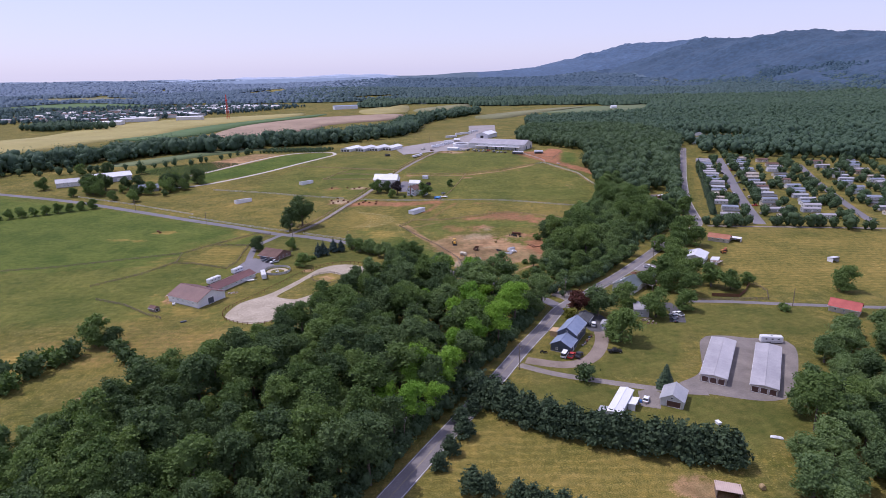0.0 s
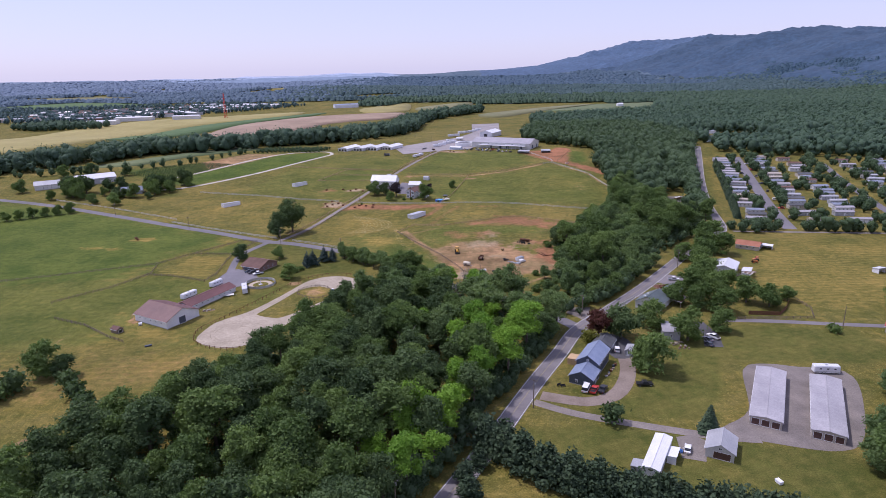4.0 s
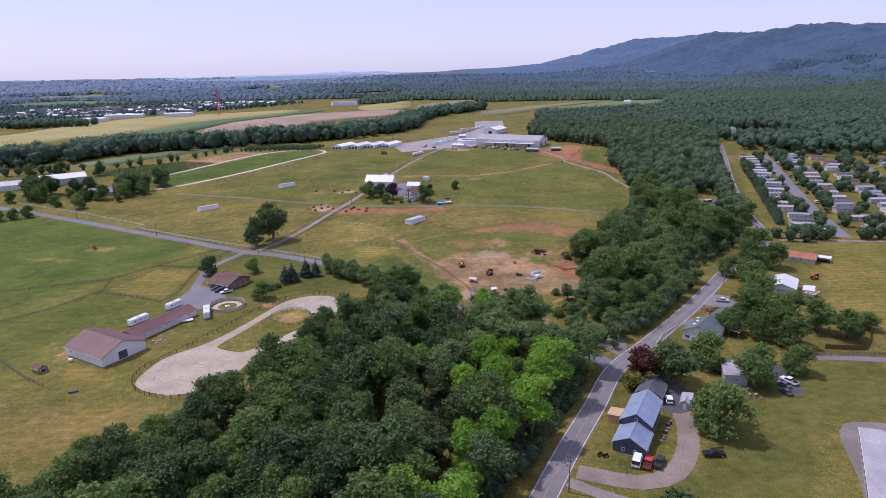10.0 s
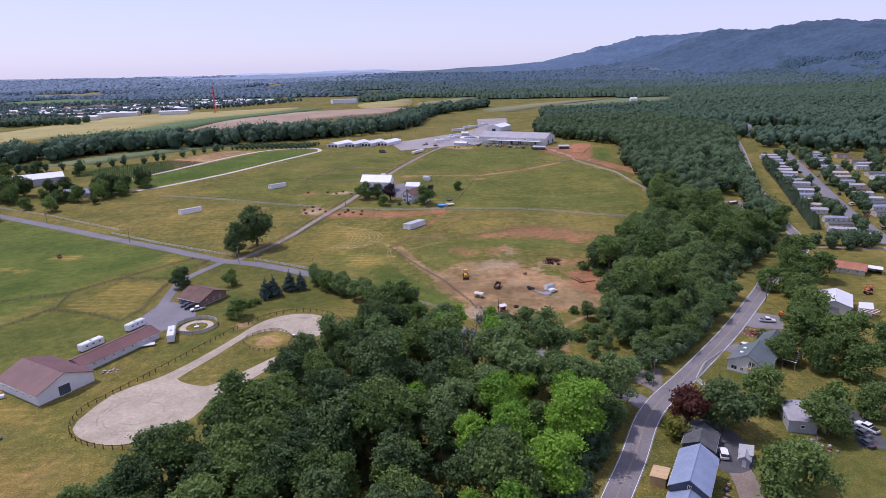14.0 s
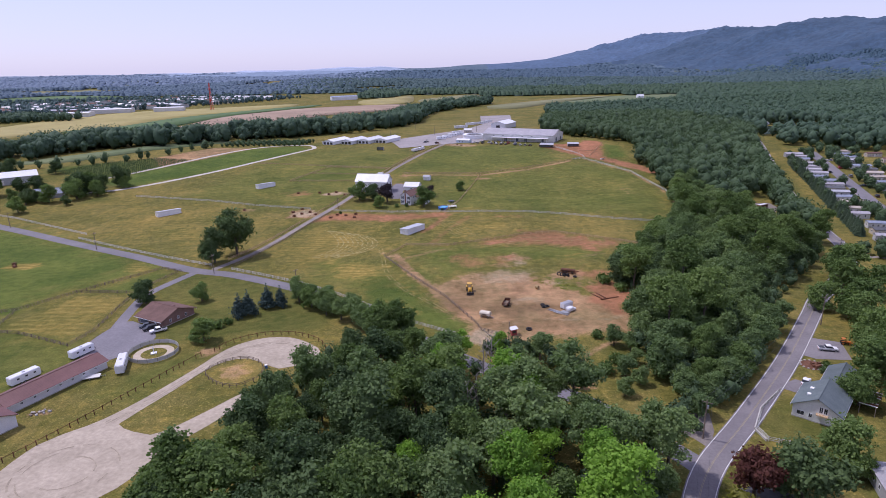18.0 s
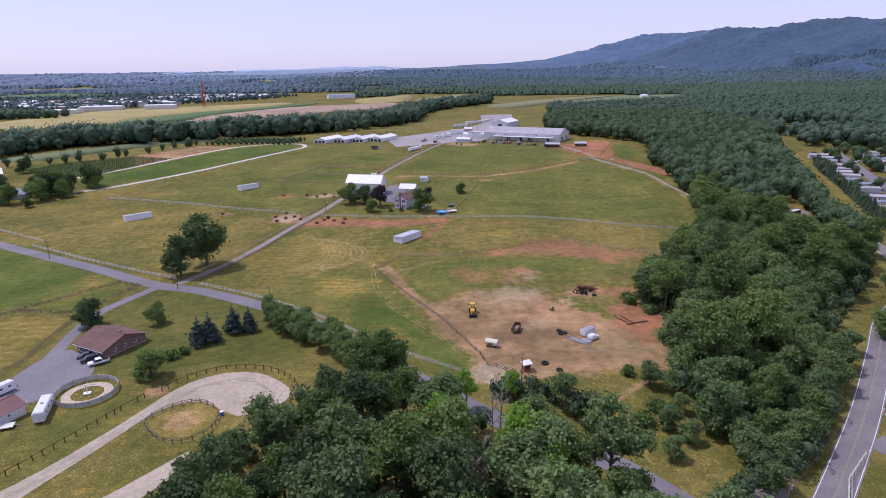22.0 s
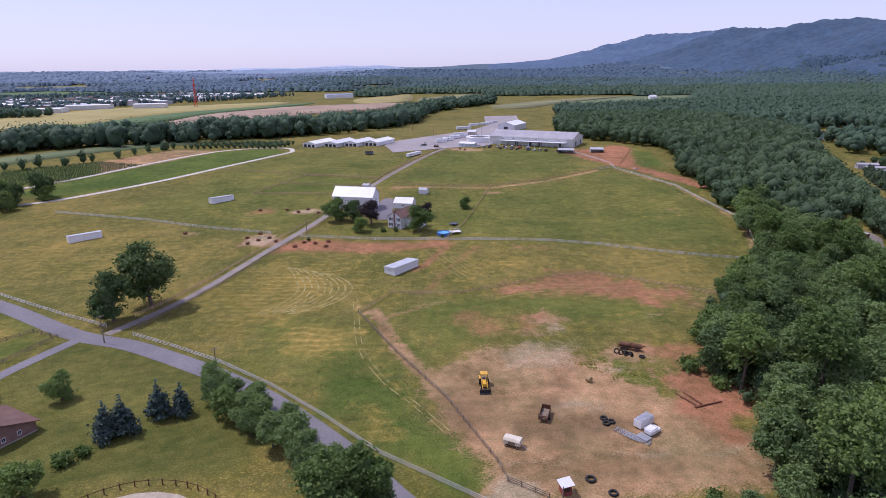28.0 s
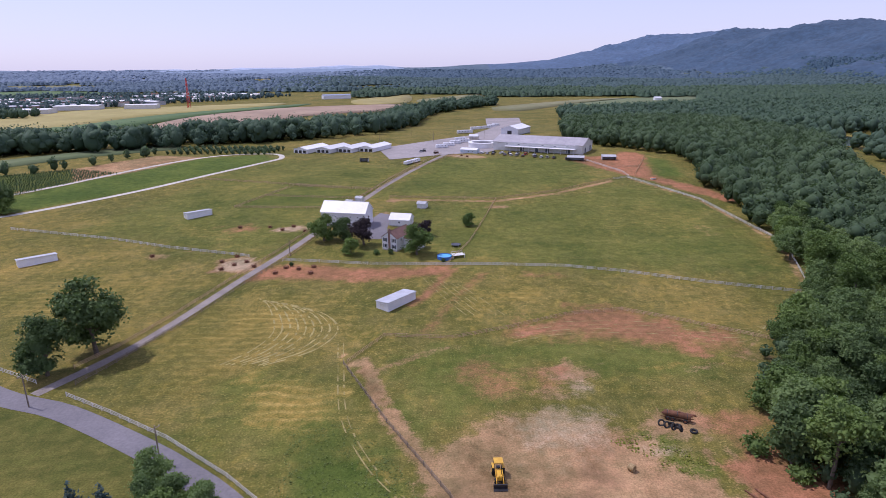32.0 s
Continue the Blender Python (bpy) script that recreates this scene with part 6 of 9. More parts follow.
def gable(name, label, x, y, rz, L, W, h, rise, wall, roof, openings=(), over=0.45, category="building", group="", trim=True, root=None, at=None, chimney=None, base=True):
    """A building with its ridge along local x. openings: kind, side, offset, height of centre, width, height, material."""
    top = root is None
    if top:
        root = thing(name, x, y, rz, label, category, group)
        m = Matrix.Identity(4)
    else:
        m = at
    holder = root
    bm = bmesh.new()
    prism(bm, [(-W / 2, -0.6), (W / 2, -0.6), (W / 2, h), (0, h + rise), (-W / 2, h)], -L / 2, L / 2)
    bm.transform(Matrix.Rotation(radians(90), 4, "Z"))
    w = part("wall", bm, wall, holder, m=m)
    if base:
        part("foundation", box(bmesh.new(), -L / 2 - 0.04, L / 2 + 0.04, -W / 2 - 0.04, W / 2 + 0.04, -0.6, 0.25), M_CONCRETE, w)
    k = rise / (W / 2)
    t = 0.16
    for s in (-1, 1):
        bm = bmesh.new()
        o = W / 2 + over
        prism(bm, [(0, h + rise + 0.02), (0, h + rise + 0.02 + t), (s * o, h - k * over + t + 0.02), (s * o, h - k * over + 0.02)], -L / 2 - over, L / 2 + over)
        bm.transform(Matrix.Rotation(radians(90), 4, "Z"))
        part("roof", bm, roof, holder, m=m)
    bm = tube(bmesh.new(), (-L / 2 - over, 0, h + rise + t + 0.02), (L / 2 + over, 0, h + rise + t + 0.02), 0.11, n=6)
    part("ridge_cap", bm, roof, holder, m=m)
    if trim:
        for s in (-1, 1):
            part("gutter", box(bmesh.new(), -L / 2 - over, L / 2 + over, s * (W / 2 + over) - 0.07, s * (W / 2 + over) + 0.07, h - k * over - 0.1, h - k * over + 0.06), M_WHITE, holder, m=m)
    if chimney:
        cx, cy, ct = chimney
        part("chimney", box(bmesh.new(), cx - 0.45, cx + 0.45, cy - 0.45, cy + 0.45, 0, ct), M_BRICK, holder, m=m)
    for kind, side, u, z, ww, hh, mat in openings:
        opening(w, kind, side, u, z, ww, hh, L, W, mat, slats=4 if kind == "garage_door" else 0, panes=2 if kind == "window" else 1)
    return root


def shed_roof(name, label, x, y, rz, L, W, h0, h1, wall, roof, openings=(), over=0.3, category="shed", group="", open_side=False):
    """A small building under one slope; the high edge (h1) is at local -y."""
    root = thing(name, x, y, rz, label, category, group)
    if open_side:
        for nm, b in (("wall", (-L / 2, L / 2, W / 2 - 0.12, W / 2, -0.3, h0)), ("wall", (-L / 2, -L / 2 + 0.12, -W / 2, W / 2 - 0.13, -0.3, (h0 + h1) / 2)), ("wall", (L / 2 - 0.12, L / 2, -W / 2, W / 2 - 0.13, -0.3, (h0 + h1) / 2))):
            part(nm, box(bmesh.new(), *b), wall, root)
        n = max(2, int(L / 4) + 1)
        for k in range(n):
            px = -L / 2 + 0.1 + (L - 0.2) * k / (n - 1)
            part("post", box(bmesh.new(), px - 0.08, px + 0.08, -W / 2 - 0.08, -W / 2 + 0.08, -0.3, h1 - 0.05), M_WOOD, root)
    else:
        bm2 = bmesh.new()
        v = [bm2.verts.new(p) for p in ((-L / 2, -W / 2, -0.5), (L / 2, -W / 2, -0.5), (L / 2, W / 2, -0.5), (-L / 2, W / 2, -0.5), (-L / 2, -W / 2, h1), (L / 2, -W / 2, h1), (L / 2, W / 2, h0), (-L / 2, W / 2, h0))]
        for f in ((3, 2, 1, 0), (4, 5, 6, 7), (0, 1, 5, 4), (1, 2, 6, 5), (2, 3, 7, 6), (3, 0, 4, 7)):
            bm2.faces.new([v[i] for i in f])
        w = part("wall", bm2, wall, root)
        for kind, side, u, z, ww, hh, mat in openings:
            opening(w, kind, side, u, z, ww, hh, L, W, mat)
    s = (h1 - h0) / W
    bm = bmesh.new()
    lo, hi = h0 - s * over, h1 + s * over
    v = [bm.verts.new(p) for p in ((-L / 2 - over, -W / 2 - over, hi + 0.01), (L / 2 + over, -W / 2 - over, hi + 0.01), (L / 2 + over, W / 2 + over, lo + 0.01), (-L / 2 - over, W / 2 + over, lo + 0.01))]
    u = [bm.verts.new(q.co + Vector((0, 0, 0.13))) for q in v]
    bm.faces.new(v[::-1])
    bm.faces.new(u)
    for i in range(4):
        bm.faces.new((v[i], v[(i + 1) % 4], u[(i + 1) % 4], u[i]))
    part("roof", bm, roof, root)
    return root


def win_row(side, n, span, z, w=0.9, h=1.2):
    return [("window", side, -span / 2 + span * (k + 0.5) / n, z, w, h, M_GLASS) for k in range(n)]


# storage sheds
for x, y, L, W in ((105.2, 212.1, 35.8, 8.7), (119.9, 205.0, 37.6, 8.6)):
    doors = [("garage_door", "W", u, 1.25, 2.3, 2.3, M_BROWN) for u in (-2.75, 0, 2.75)]
    doors += [("garage_door", s, -L / 2 + 2.0 + 3.15 * k, 1.2, 2.6, 2.2, M_BROWN) for s in ("S", "N") for k in range(11)]
    gable("storage_shed", "long self-storage shed with pale metal roof and brown doors", x, y, 60.6, L, W, 2.75, 0.55, M_BEIGE, M_STOREROOF, doors, 0.3, "storage shed", "storage sheds")
# blue house
bh = gable("house", "dark blue clapboard house with blue metal roofs beside the road", 53.9, 237.0, 60.5, 14.2, 7.8, 5.0, 2.5, M_DARKSIDING, M_BLUEROOF,
           win_row("W", 1, 2, 5.6, 0.8, 1.0) + win_row("N", 4, 12, 3.6) + win_row("S", 4, 12, 3.6) + win_row("N", 4, 12, 1.3), 0.4, "house")
gable("house", "", 0, 0, 0, 8.4, 8.2, 3.0, 2.2, M_DARKSIDING, M_BLUEROOF, win_row("W", 2, 6, 1.4, 0.9, 1.1) + win_row("N", 2, 7, 1.5) + [("door", "S", 0, 1.05, 1.0, 2.1, M_WHITE)], 0.35, root=bh, at=pose(-11.3, -0.3, 0))
gable("garage", "low garage with dark shingle roof behind the blue house", 62, 253, 60.5, 8.5, 7.2, 2.5, 1.7, M_DARKSIDING, M_DARKROOF, [("garage_door", "S", 0, 1.1, 3.0, 2.1, M_WHITE)], 0.35, "garage")
shed_roof("porch_canopy", "fresh wooden canopy over a small deck", 47.6, 240.2, 60.5, 4.2, 3.4, 2.3, 2.6, M_PALEWOOD, M_PALEWOOD, (), 0.2, "canopy", "", True)
gable("garden_shed", "small grey garden shed beside a gravel drive", 69.8, 246.2, 60, 3.0, 2.4, 2.0, 0.8, M_GREYSIDING, M_GREYROOF, [("door", "W", 0, 0.95, 0.9, 1.8, M_WHITE)], 0.2, "shed", base=False)
shed_roof("workshop", "grey block workshop with a flat pale roof", 91.6, 263.4, 75, 10.5, 6.6, 3.3, 3.6, M_GREYSIDING, M_STOREROOF, win_row("W", 1, 2, 1.8, 1.0, 1.0) + win_row("N", 2, 6, 1.9), 0.25, "workshop")
# white house with a green-grey roof
wh = gable("house", "white house with green-grey shingle roof and a balcony", 94.4, 294.2, 49, 12.5, 10.6, 3.5, 3.0, M_SIDING, M_GREENROOF,
           [("window", "W", -3.4, 1.5, 1.8, 1.3, M_GLASS), ("window", "W", -1.2, 1.5, 0.9, 1.2, M_GLASS), ("window", "W", 0.9, 3.7, 0.9, 1.7, M_GLASS), ("window", "W", 1.9, 3.7, 0.9, 1.7, M_GLASS), ("window", "W", 3.8, 1.7, 0.8, 1.1, M_GLASS)] + win_row("N", 3, 9, 1.6), 0.5, "house")
gable("house", "", 0, 0, 0, 17, 7.2, 2.9, 2.0, M_SIDING, M_GREENROOF, win_row("N", 4, 14, 1.5), 0.4, root=wh, at=pose(14.5, -1.2, 0))
part("balcony", box(bmesh.new(), -7.4, -6.25, -2.6, 0.0, 2.5, 2.65), M_PALEWOOD, wh)
for k in range(9):
    part("baluster", box(bmesh.new(), -7.4, -7.34, -2.6 + 0.32 * k, -2.54 + 0.32 * k, 2.65, 3.5), M_WHITEWOOD, wh)
for u in (-2.2, 1.4):
    part("skylight", box(bmesh.new(), u - 0.5, u + 0.5, 2.2, 3.2, 5.0, 5.35), M_WHITE, wh)
# farther along the road
gable("house", "low beige house with a terracotta shingle roof", 180.5, 383.0, -35, 12.5, 8.0, 2.7, 1.7, M_BEIGE, M_TERRAROOF, win_row("S", 3, 10, 1.5) + win_row("W", 2, 5, 1.5), 0.5, "house")
shed_roof("carport", "white-roofed carport beside the terracotta house", 190.5, 381.0, -35, 6.0, 5.5, 2.2, 2.4, M_WHITE, M_WHITEROOF, (), 0.2, "carport", "", True)
gable("pole_barn", "pole barn with a bright white metal roof", 148.5, 341.0, 58, 15, 10.5, 3.8, 1.6, M_WHITE, M_WHITEROOF, [("garage_door", "W", 0, 1.6, 3.4, 3.0, M_GREYSIDING)] + win_row("S", 2, 9, 2.0), 0.4, "barn")
shed_roof("lean_to", "white-roofed lean-to beside the pole barn", 157.5, 336.5, 58, 7, 4.2, 2.3, 2.7, M_WHITE, M_WHITEROOF, (), 0.2, "lean-to", "", True)
gable("house", "house with a bright red metal roof among trees", 185.0, 261.0, -42, 12, 7.5, 3.0, 2.4, M_BEIGE, surface("bright_red_roof", (0.36, 0.06, 0.05), (0.46, 0.09, 0.07), 0.3, 0.5, ribs=0.6), win_row("S", 3, 10, 1.6), 0.5, "house")
shed_roof("field_shed", "small white field shed in a hayfield", 225.5, 335.5, 20, 5.0, 3.6, 2.2, 2.8, M_WHITE, M_WHITEROOF, (), 0.25, "shed", "", True)
# mobile home, garage and sheds by the storage drive
mh = gable("mobile_home", "white single-wide mobile home with a white roof", 58.6, 181.0, 60, 17.5, 4.4, 2.9, 0.45, M_WHITE, M_WHITEROOF, win_row("N", 4, 14, 1.7) + win_row("S", 3, 11, 1.7) + [("door", "S", 3, 1.1, 0.9, 2.0, M_GREYSIDING)], 0.2, "mobile home")
shed_roof("lean_to", "small grey lean-to beside the mobile home", 52.0, 177.0, 60, 3.6, 3.0, 2.0, 2.4, M_GREYSIDING, M_GREYROOF, (), 0.15, "lean-to")
shed_roof("patio_cover", "small white patio cover beside the mobile home", 63.2, 181.5, 60, 5.0, 2.4, 2.2, 2.5, M_WHITE, M_WHITEROOF, (), 0.15, "patio cover", "", True)
gable("garage", "garage with a grey metal roof and pale walls", 78.0, 185.0, 62, 9.2, 7.4, 2.7, 2.0, M_SIDING, M_GREYROOF, [("garage_door", "W", 0.6, 1.3, 4.6, 2.3, M_BROWN), ("window", "W", 0, 3.4, 0.9, 0.7, M_GLASS)] + win_row("N", 2, 6, 1.6), 0.35, "garage")
shed_roof("store_shed", "pale-roofed shed in a bare paddock corner", 74.8, 137.0, -18, 6.0, 4.4, 2.2, 2.7, M_WOOD, surface("pink_beige_roof", (0.55, 0.42, 0.36), (0.64, 0.5, 0.43), 0.4, 0.6, ribs=0.6), (), 0.3, "shed", "", True)
# stable with the long wing
st = gable("stable", "large white horse stable with a red-brown metal roof", -124.6, 289.3, -29, 21.5, 16.8, 3.5, 3.4, M_WHITE, M_REDROOF,
           [("barn_door", "E", -0.6, 1.7, 3.6, 3.4, M_DARKSIDING)] + win_row("S", 5, 18, 2.2, 0.9, 0.6), 0.5, "stable")
gable("stable", "", 0, 0, 0, 29, 8.4, 2.6, 1.5, M_WHITE, M_REDROOF, win_row("S", 7, 25, 1.7, 0.8, 0.7) + win_row("N", 7, 25, 1.7, 0.8, 0.7), 0.5, root=st,
      at=pose(0, 0, 0, 0, 0, 29) @ pose(9.7, 22.2, 0, 0, 0, 64.5))
gable("run_in_shed", "tiny brown shed in a pasture", -140, 275, -28, 4.2, 3.0, 1.7, 0.8, M_WOOD, M_BROWNROOF, [("door", "E", 0, 0.8, 1.8, 1.5, M_BLACK)], 0.2, "shed", base=False)
gable("bungalow", "brick bungalow with a brown shingle roof and carport", -103.8, 361.2, -27, 12.6, 14.0, 2.6, 2.5, M_BRICK, M_BROWNROOF, win_row("E", 3, 10, 1.5) + win_row("N", 3, 10, 1.5) + win_row("W", 2, 8, 1.5) + [("garage_door", "S", -3.0, 1.15, 4.5, 2.2, M_DARKSIDING), ("door", "S", 3.0, 1.05, 1.0, 2.1, M_WHITE)], 0.8, "bungalow", chimney=(3, 1, 5.2))
# farmstead on the hill
FB = gable("bank_barn", "big white bank barn with a white metal roof", -52.2, 572.0, -12.0, 22.5, 11.5, 7.0, 4.2, M_WHITE, M_WHITEROOF, win_row("S", 5, 19, 4.8, 0.7, 0.9) + win_row("S", 6, 20, 1.6, 0.7, 0.7) + [("barn_door", "E", 0, 1.8, 3.0, 3.4, M_WHITEWOOD)], 0.4, "barn")
fh = gable("farmhouse", "white two-storey farmhouse with dark shutters and brown roof", -24.6, 538.5, 62, 13.5, 7.4, 5.6, 2.6, M_WHITE, M_BROWNROOF,
           [("window", "W", u, z, 1.0, 1.6, M_GLASS) for u in (-2.2, 2.2) for z in (1.7, 4.4)] + win_row("N", 3, 10, 4.4, 0.9, 1.4) + win_row("S", 3, 10, 4.4, 0.9, 1.4), 0.4, "farmhouse", chimney=(-6.6, -0.0, 9.4))
gable("farmhouse", "", 0, 0, 0, 8.5, 6.4, 4.6, 2.4, M_WHITE, M_BROWNROOF, win_row("S", 2, 6, 3.8) + win_row("S", 2, 6, 1.5), 0.4, root=fh, at=pose(2.2, -6.6, 0, 0, 0, 90))
for u in (-3.0, -1.4, 1.4, 3.0):
    for z in (1.7, 4.4):
        part("shutter", box(bmesh.new(), -6.85, -6.76, u - 0.22, u + 0.22, z - 0.85, z + 0.85), M_DARKSIDING, fh)
gable("garage", "white farm garage with a white metal roof", -25.4, 571.0, -12, 10.0, 8.4, 3.2, 2.2, M_WHITE, M_WHITEROOF, [("garage_door", "E", 0, 1.4, 3.4, 2.6, M_WHITEWOOD), ("window", "S", 0, 1.9, 1.0, 1.0, M_GLASS)], 0.35, "garage")
gable("hut", "white square hut with a pale roof in the pasture", -16.3, 600.0, -20, 4.8, 4.0, 2.6, 0.8, M_WHITE, M_GREYROOF, [("door", "S", 0, 1.1, 1.4, 2.1, M_WHITEWOOD)], 0.25, "hut")
for x, y in ((-56.0, 604.0), (-51.5, 611.5)):
    gable("hut", "pale grey hut beside the farm lane", x, y, -20, 4.0, 3.6, 2.6, 0.7, M_SIDING, M_GREYROOF, [("door", "S", 0, 1.1, 1.2, 2.0, M_WHITEWOOD)], 0.2, "hut", "lane huts")
# run-in sheds in the pastures
for x, y, rz, L, W, h in ((-20.4, 476.8, 52, 14.0, 5.6, 3.0), (-131.6, 585.8, 44, 13.0, 4.8, 2.9), (-172.5, 518.8, 42, 14.0, 4.6, 2.9)):
    shed_roof("run_in_shed", "long white horse run-in shed with a pale metal roof", x, y, rz, L, W, h - 0.5, h, M_WHITE, M_SHEDROOF, [("door", "W", 0, 1.1, 2.2, 2.0, M_WHITEWOOD)], 0.25, "run-in shed", "run-in sheds")
shed_roof("run_in_shed", "open-fronted blue-grey shelter at the hilltop corral", 91, 728, -14, 12, 5.5, 3.3, 2.5, M_GREYSIDING, M_GREYROOF, (), 0.3, "run-in shed", "corral shelters", True)
shed_roof("run_in_shed", "open-fronted grey shelter in the red corral", 116, 731, -5, 10, 5.5, 3.3, 2.5, M_GREYSIDING, M_GREYROOF, (), 0.3, "run-in shed", "corral shelters", True)
# auction building on the hilltop
AU = gable("auction_hall", "very long pale metal hall with a grey-white roof", 75.5, 787.0, -25.5, 74, 34, 7.0, 4.0, M_SIDING, M_STOREROOF,
           [("barn_door", "E", -7, 2.2, 5, 4.4, M_DARKSIDING), ("barn_door", "E", 9, 2.2, 4, 4.4, M_DARKSIDING)] + [("barn_door", "S", u, 1.8, 3.2, 3.4, M_DARKSIDING) for u in (-12, 0, 9, 26)] + win_row("S", 6, 60, 5.4, 2.0, 0.7), 0.6, "hall")
part("canopy", box(bmesh.new(), -26, 32, -22.5, -17.1, 3.9, 4.2), M_WHITEROOF, AU)
for k in range(12):
    part("post", box(bmesh.new(), -25.8 + 5.22 * k, -25.5 + 5.22 * k, -22.3, -22.0, -0.6, 3.9), M_WHITE, AU)
gable("warehouse", "white warehouse with a white metal roof behind the hall", 68, 925, 62, 34, 19, 6, 3, M_WHITE, M_WHITEROOF, [("barn_door", "W", 0, 2.2, 5, 4.4, M_BLACK)], 0.5, "warehouse")
for k, (x, y) in enumerate(((-115, 784), (-97, 785), (-80, 788), (-63, 791))):
    gable("stable_row", "long open stable row with a white metal roof", x, y, 66, 30, 13, 3.4, 1.6, M_WHITE, M_WHITEROOF, [("barn_door", "W", u, 1.4, 3.0, 2.6, M_BLACK) for u in (-4, 0, 4)], 0.6, "stable", "stable rows")
shed_roof("hut", "blue-grey hut by the hilltop lot", -64, 727, 0, 6, 4, 2.4, 3.0, M_GREYSIDING, M_GREYROOF, (), 0.3, "hut", "", True)
gable("ticket_hut", "low pale blue hut beside the hall", 15, 770, -25, 14, 6, 2.8, 1.0, surface("pale_blue_wall", (0.4, 0.5, 0.58), (0.5, 0.58, 0.64), 0.4), M_WHITEROOF, win_row("S", 3, 11, 1.5), 0.3, "hut")
gable("office", "small white-roofed office on the gravel lot", 22, 862, -10, 8, 7, 3.4, 1.4, M_BEIGE, M_WHITEROOF, win_row("S", 2, 5, 1.7), 0.5, "office")
rb = thing("show_ring", 27, 806, 0, "round open-roofed show ring with a white rim", "show ring")
bm = bmesh.new()
for r0, r1, z0, z1 in ((11.6, 12.0, -0.5, 3.6), (9.0, 12.4, 3.6, 4.4)):
    n = 32
    ring = [[bm.verts.new((r * math.cos(6.2832 * k / n), r * math.sin(6.2832 * k / n), z)) for k in range(n)] for r, z in ((r0, z0), (r1, z0), (r1, z1), (r0, z1))]
    for a in range(4):
        for k in range(n):
            bm.faces.new((ring[a][k], ring[a][(k + 1) % n], ring[(a + 1) % 4][(k + 1) % n], ring[(a + 1) % 4][k]))
part("wall", bm, M_WHITE, rb)
# farm at the far end of the lane
gable("machine_shed", "long farm shed with a white metal roof", -333, 612, 38, 34, 17, 5.2, 3.0, M_GREYSIDING, M_WHITEROOF, [("barn_door", "S", u, 1.6, 4, 3, M_WHITEWOOD) for u in (-7, 5)], 0.5, "farm shed")
gable("farmhouse", "white farmhouse at the end of the lane", -366, 592, 30, 20, 12, 4.2, 2.8, M_SIDING, M_GREYROOF, win_row("S", 3, 10, 1.6) + win_row("S", 3, 10, 4), 0.5, "farmhouse")
gable("house", "blue-grey house among garden trees", -276, 568, 20, 17, 11, 3, 2.8, M_GREYSIDING, M_BLUESHINGLE, win_row("S", 3, 11, 1.6), 0.5, "house")

# ---------------------------------------------------------------- vehicles and machines
def wheel(root, x, y, r=0.34, w=0.24, rim=M_STEEL):
    t = part("wheel", tube(bmesh.new(), (x, y - w / 2, r), (x, y + w / 2, r), r, n=14), M_TYRE, root)
    s = -1 if y < 0 else 1
    part("rim", tube(bmesh.new(), (x, y + s * (w / 2 - 0.02), r), (x, y + s * (w / 2 + 0.015), r), r * 0.58, n=10), rim, t)


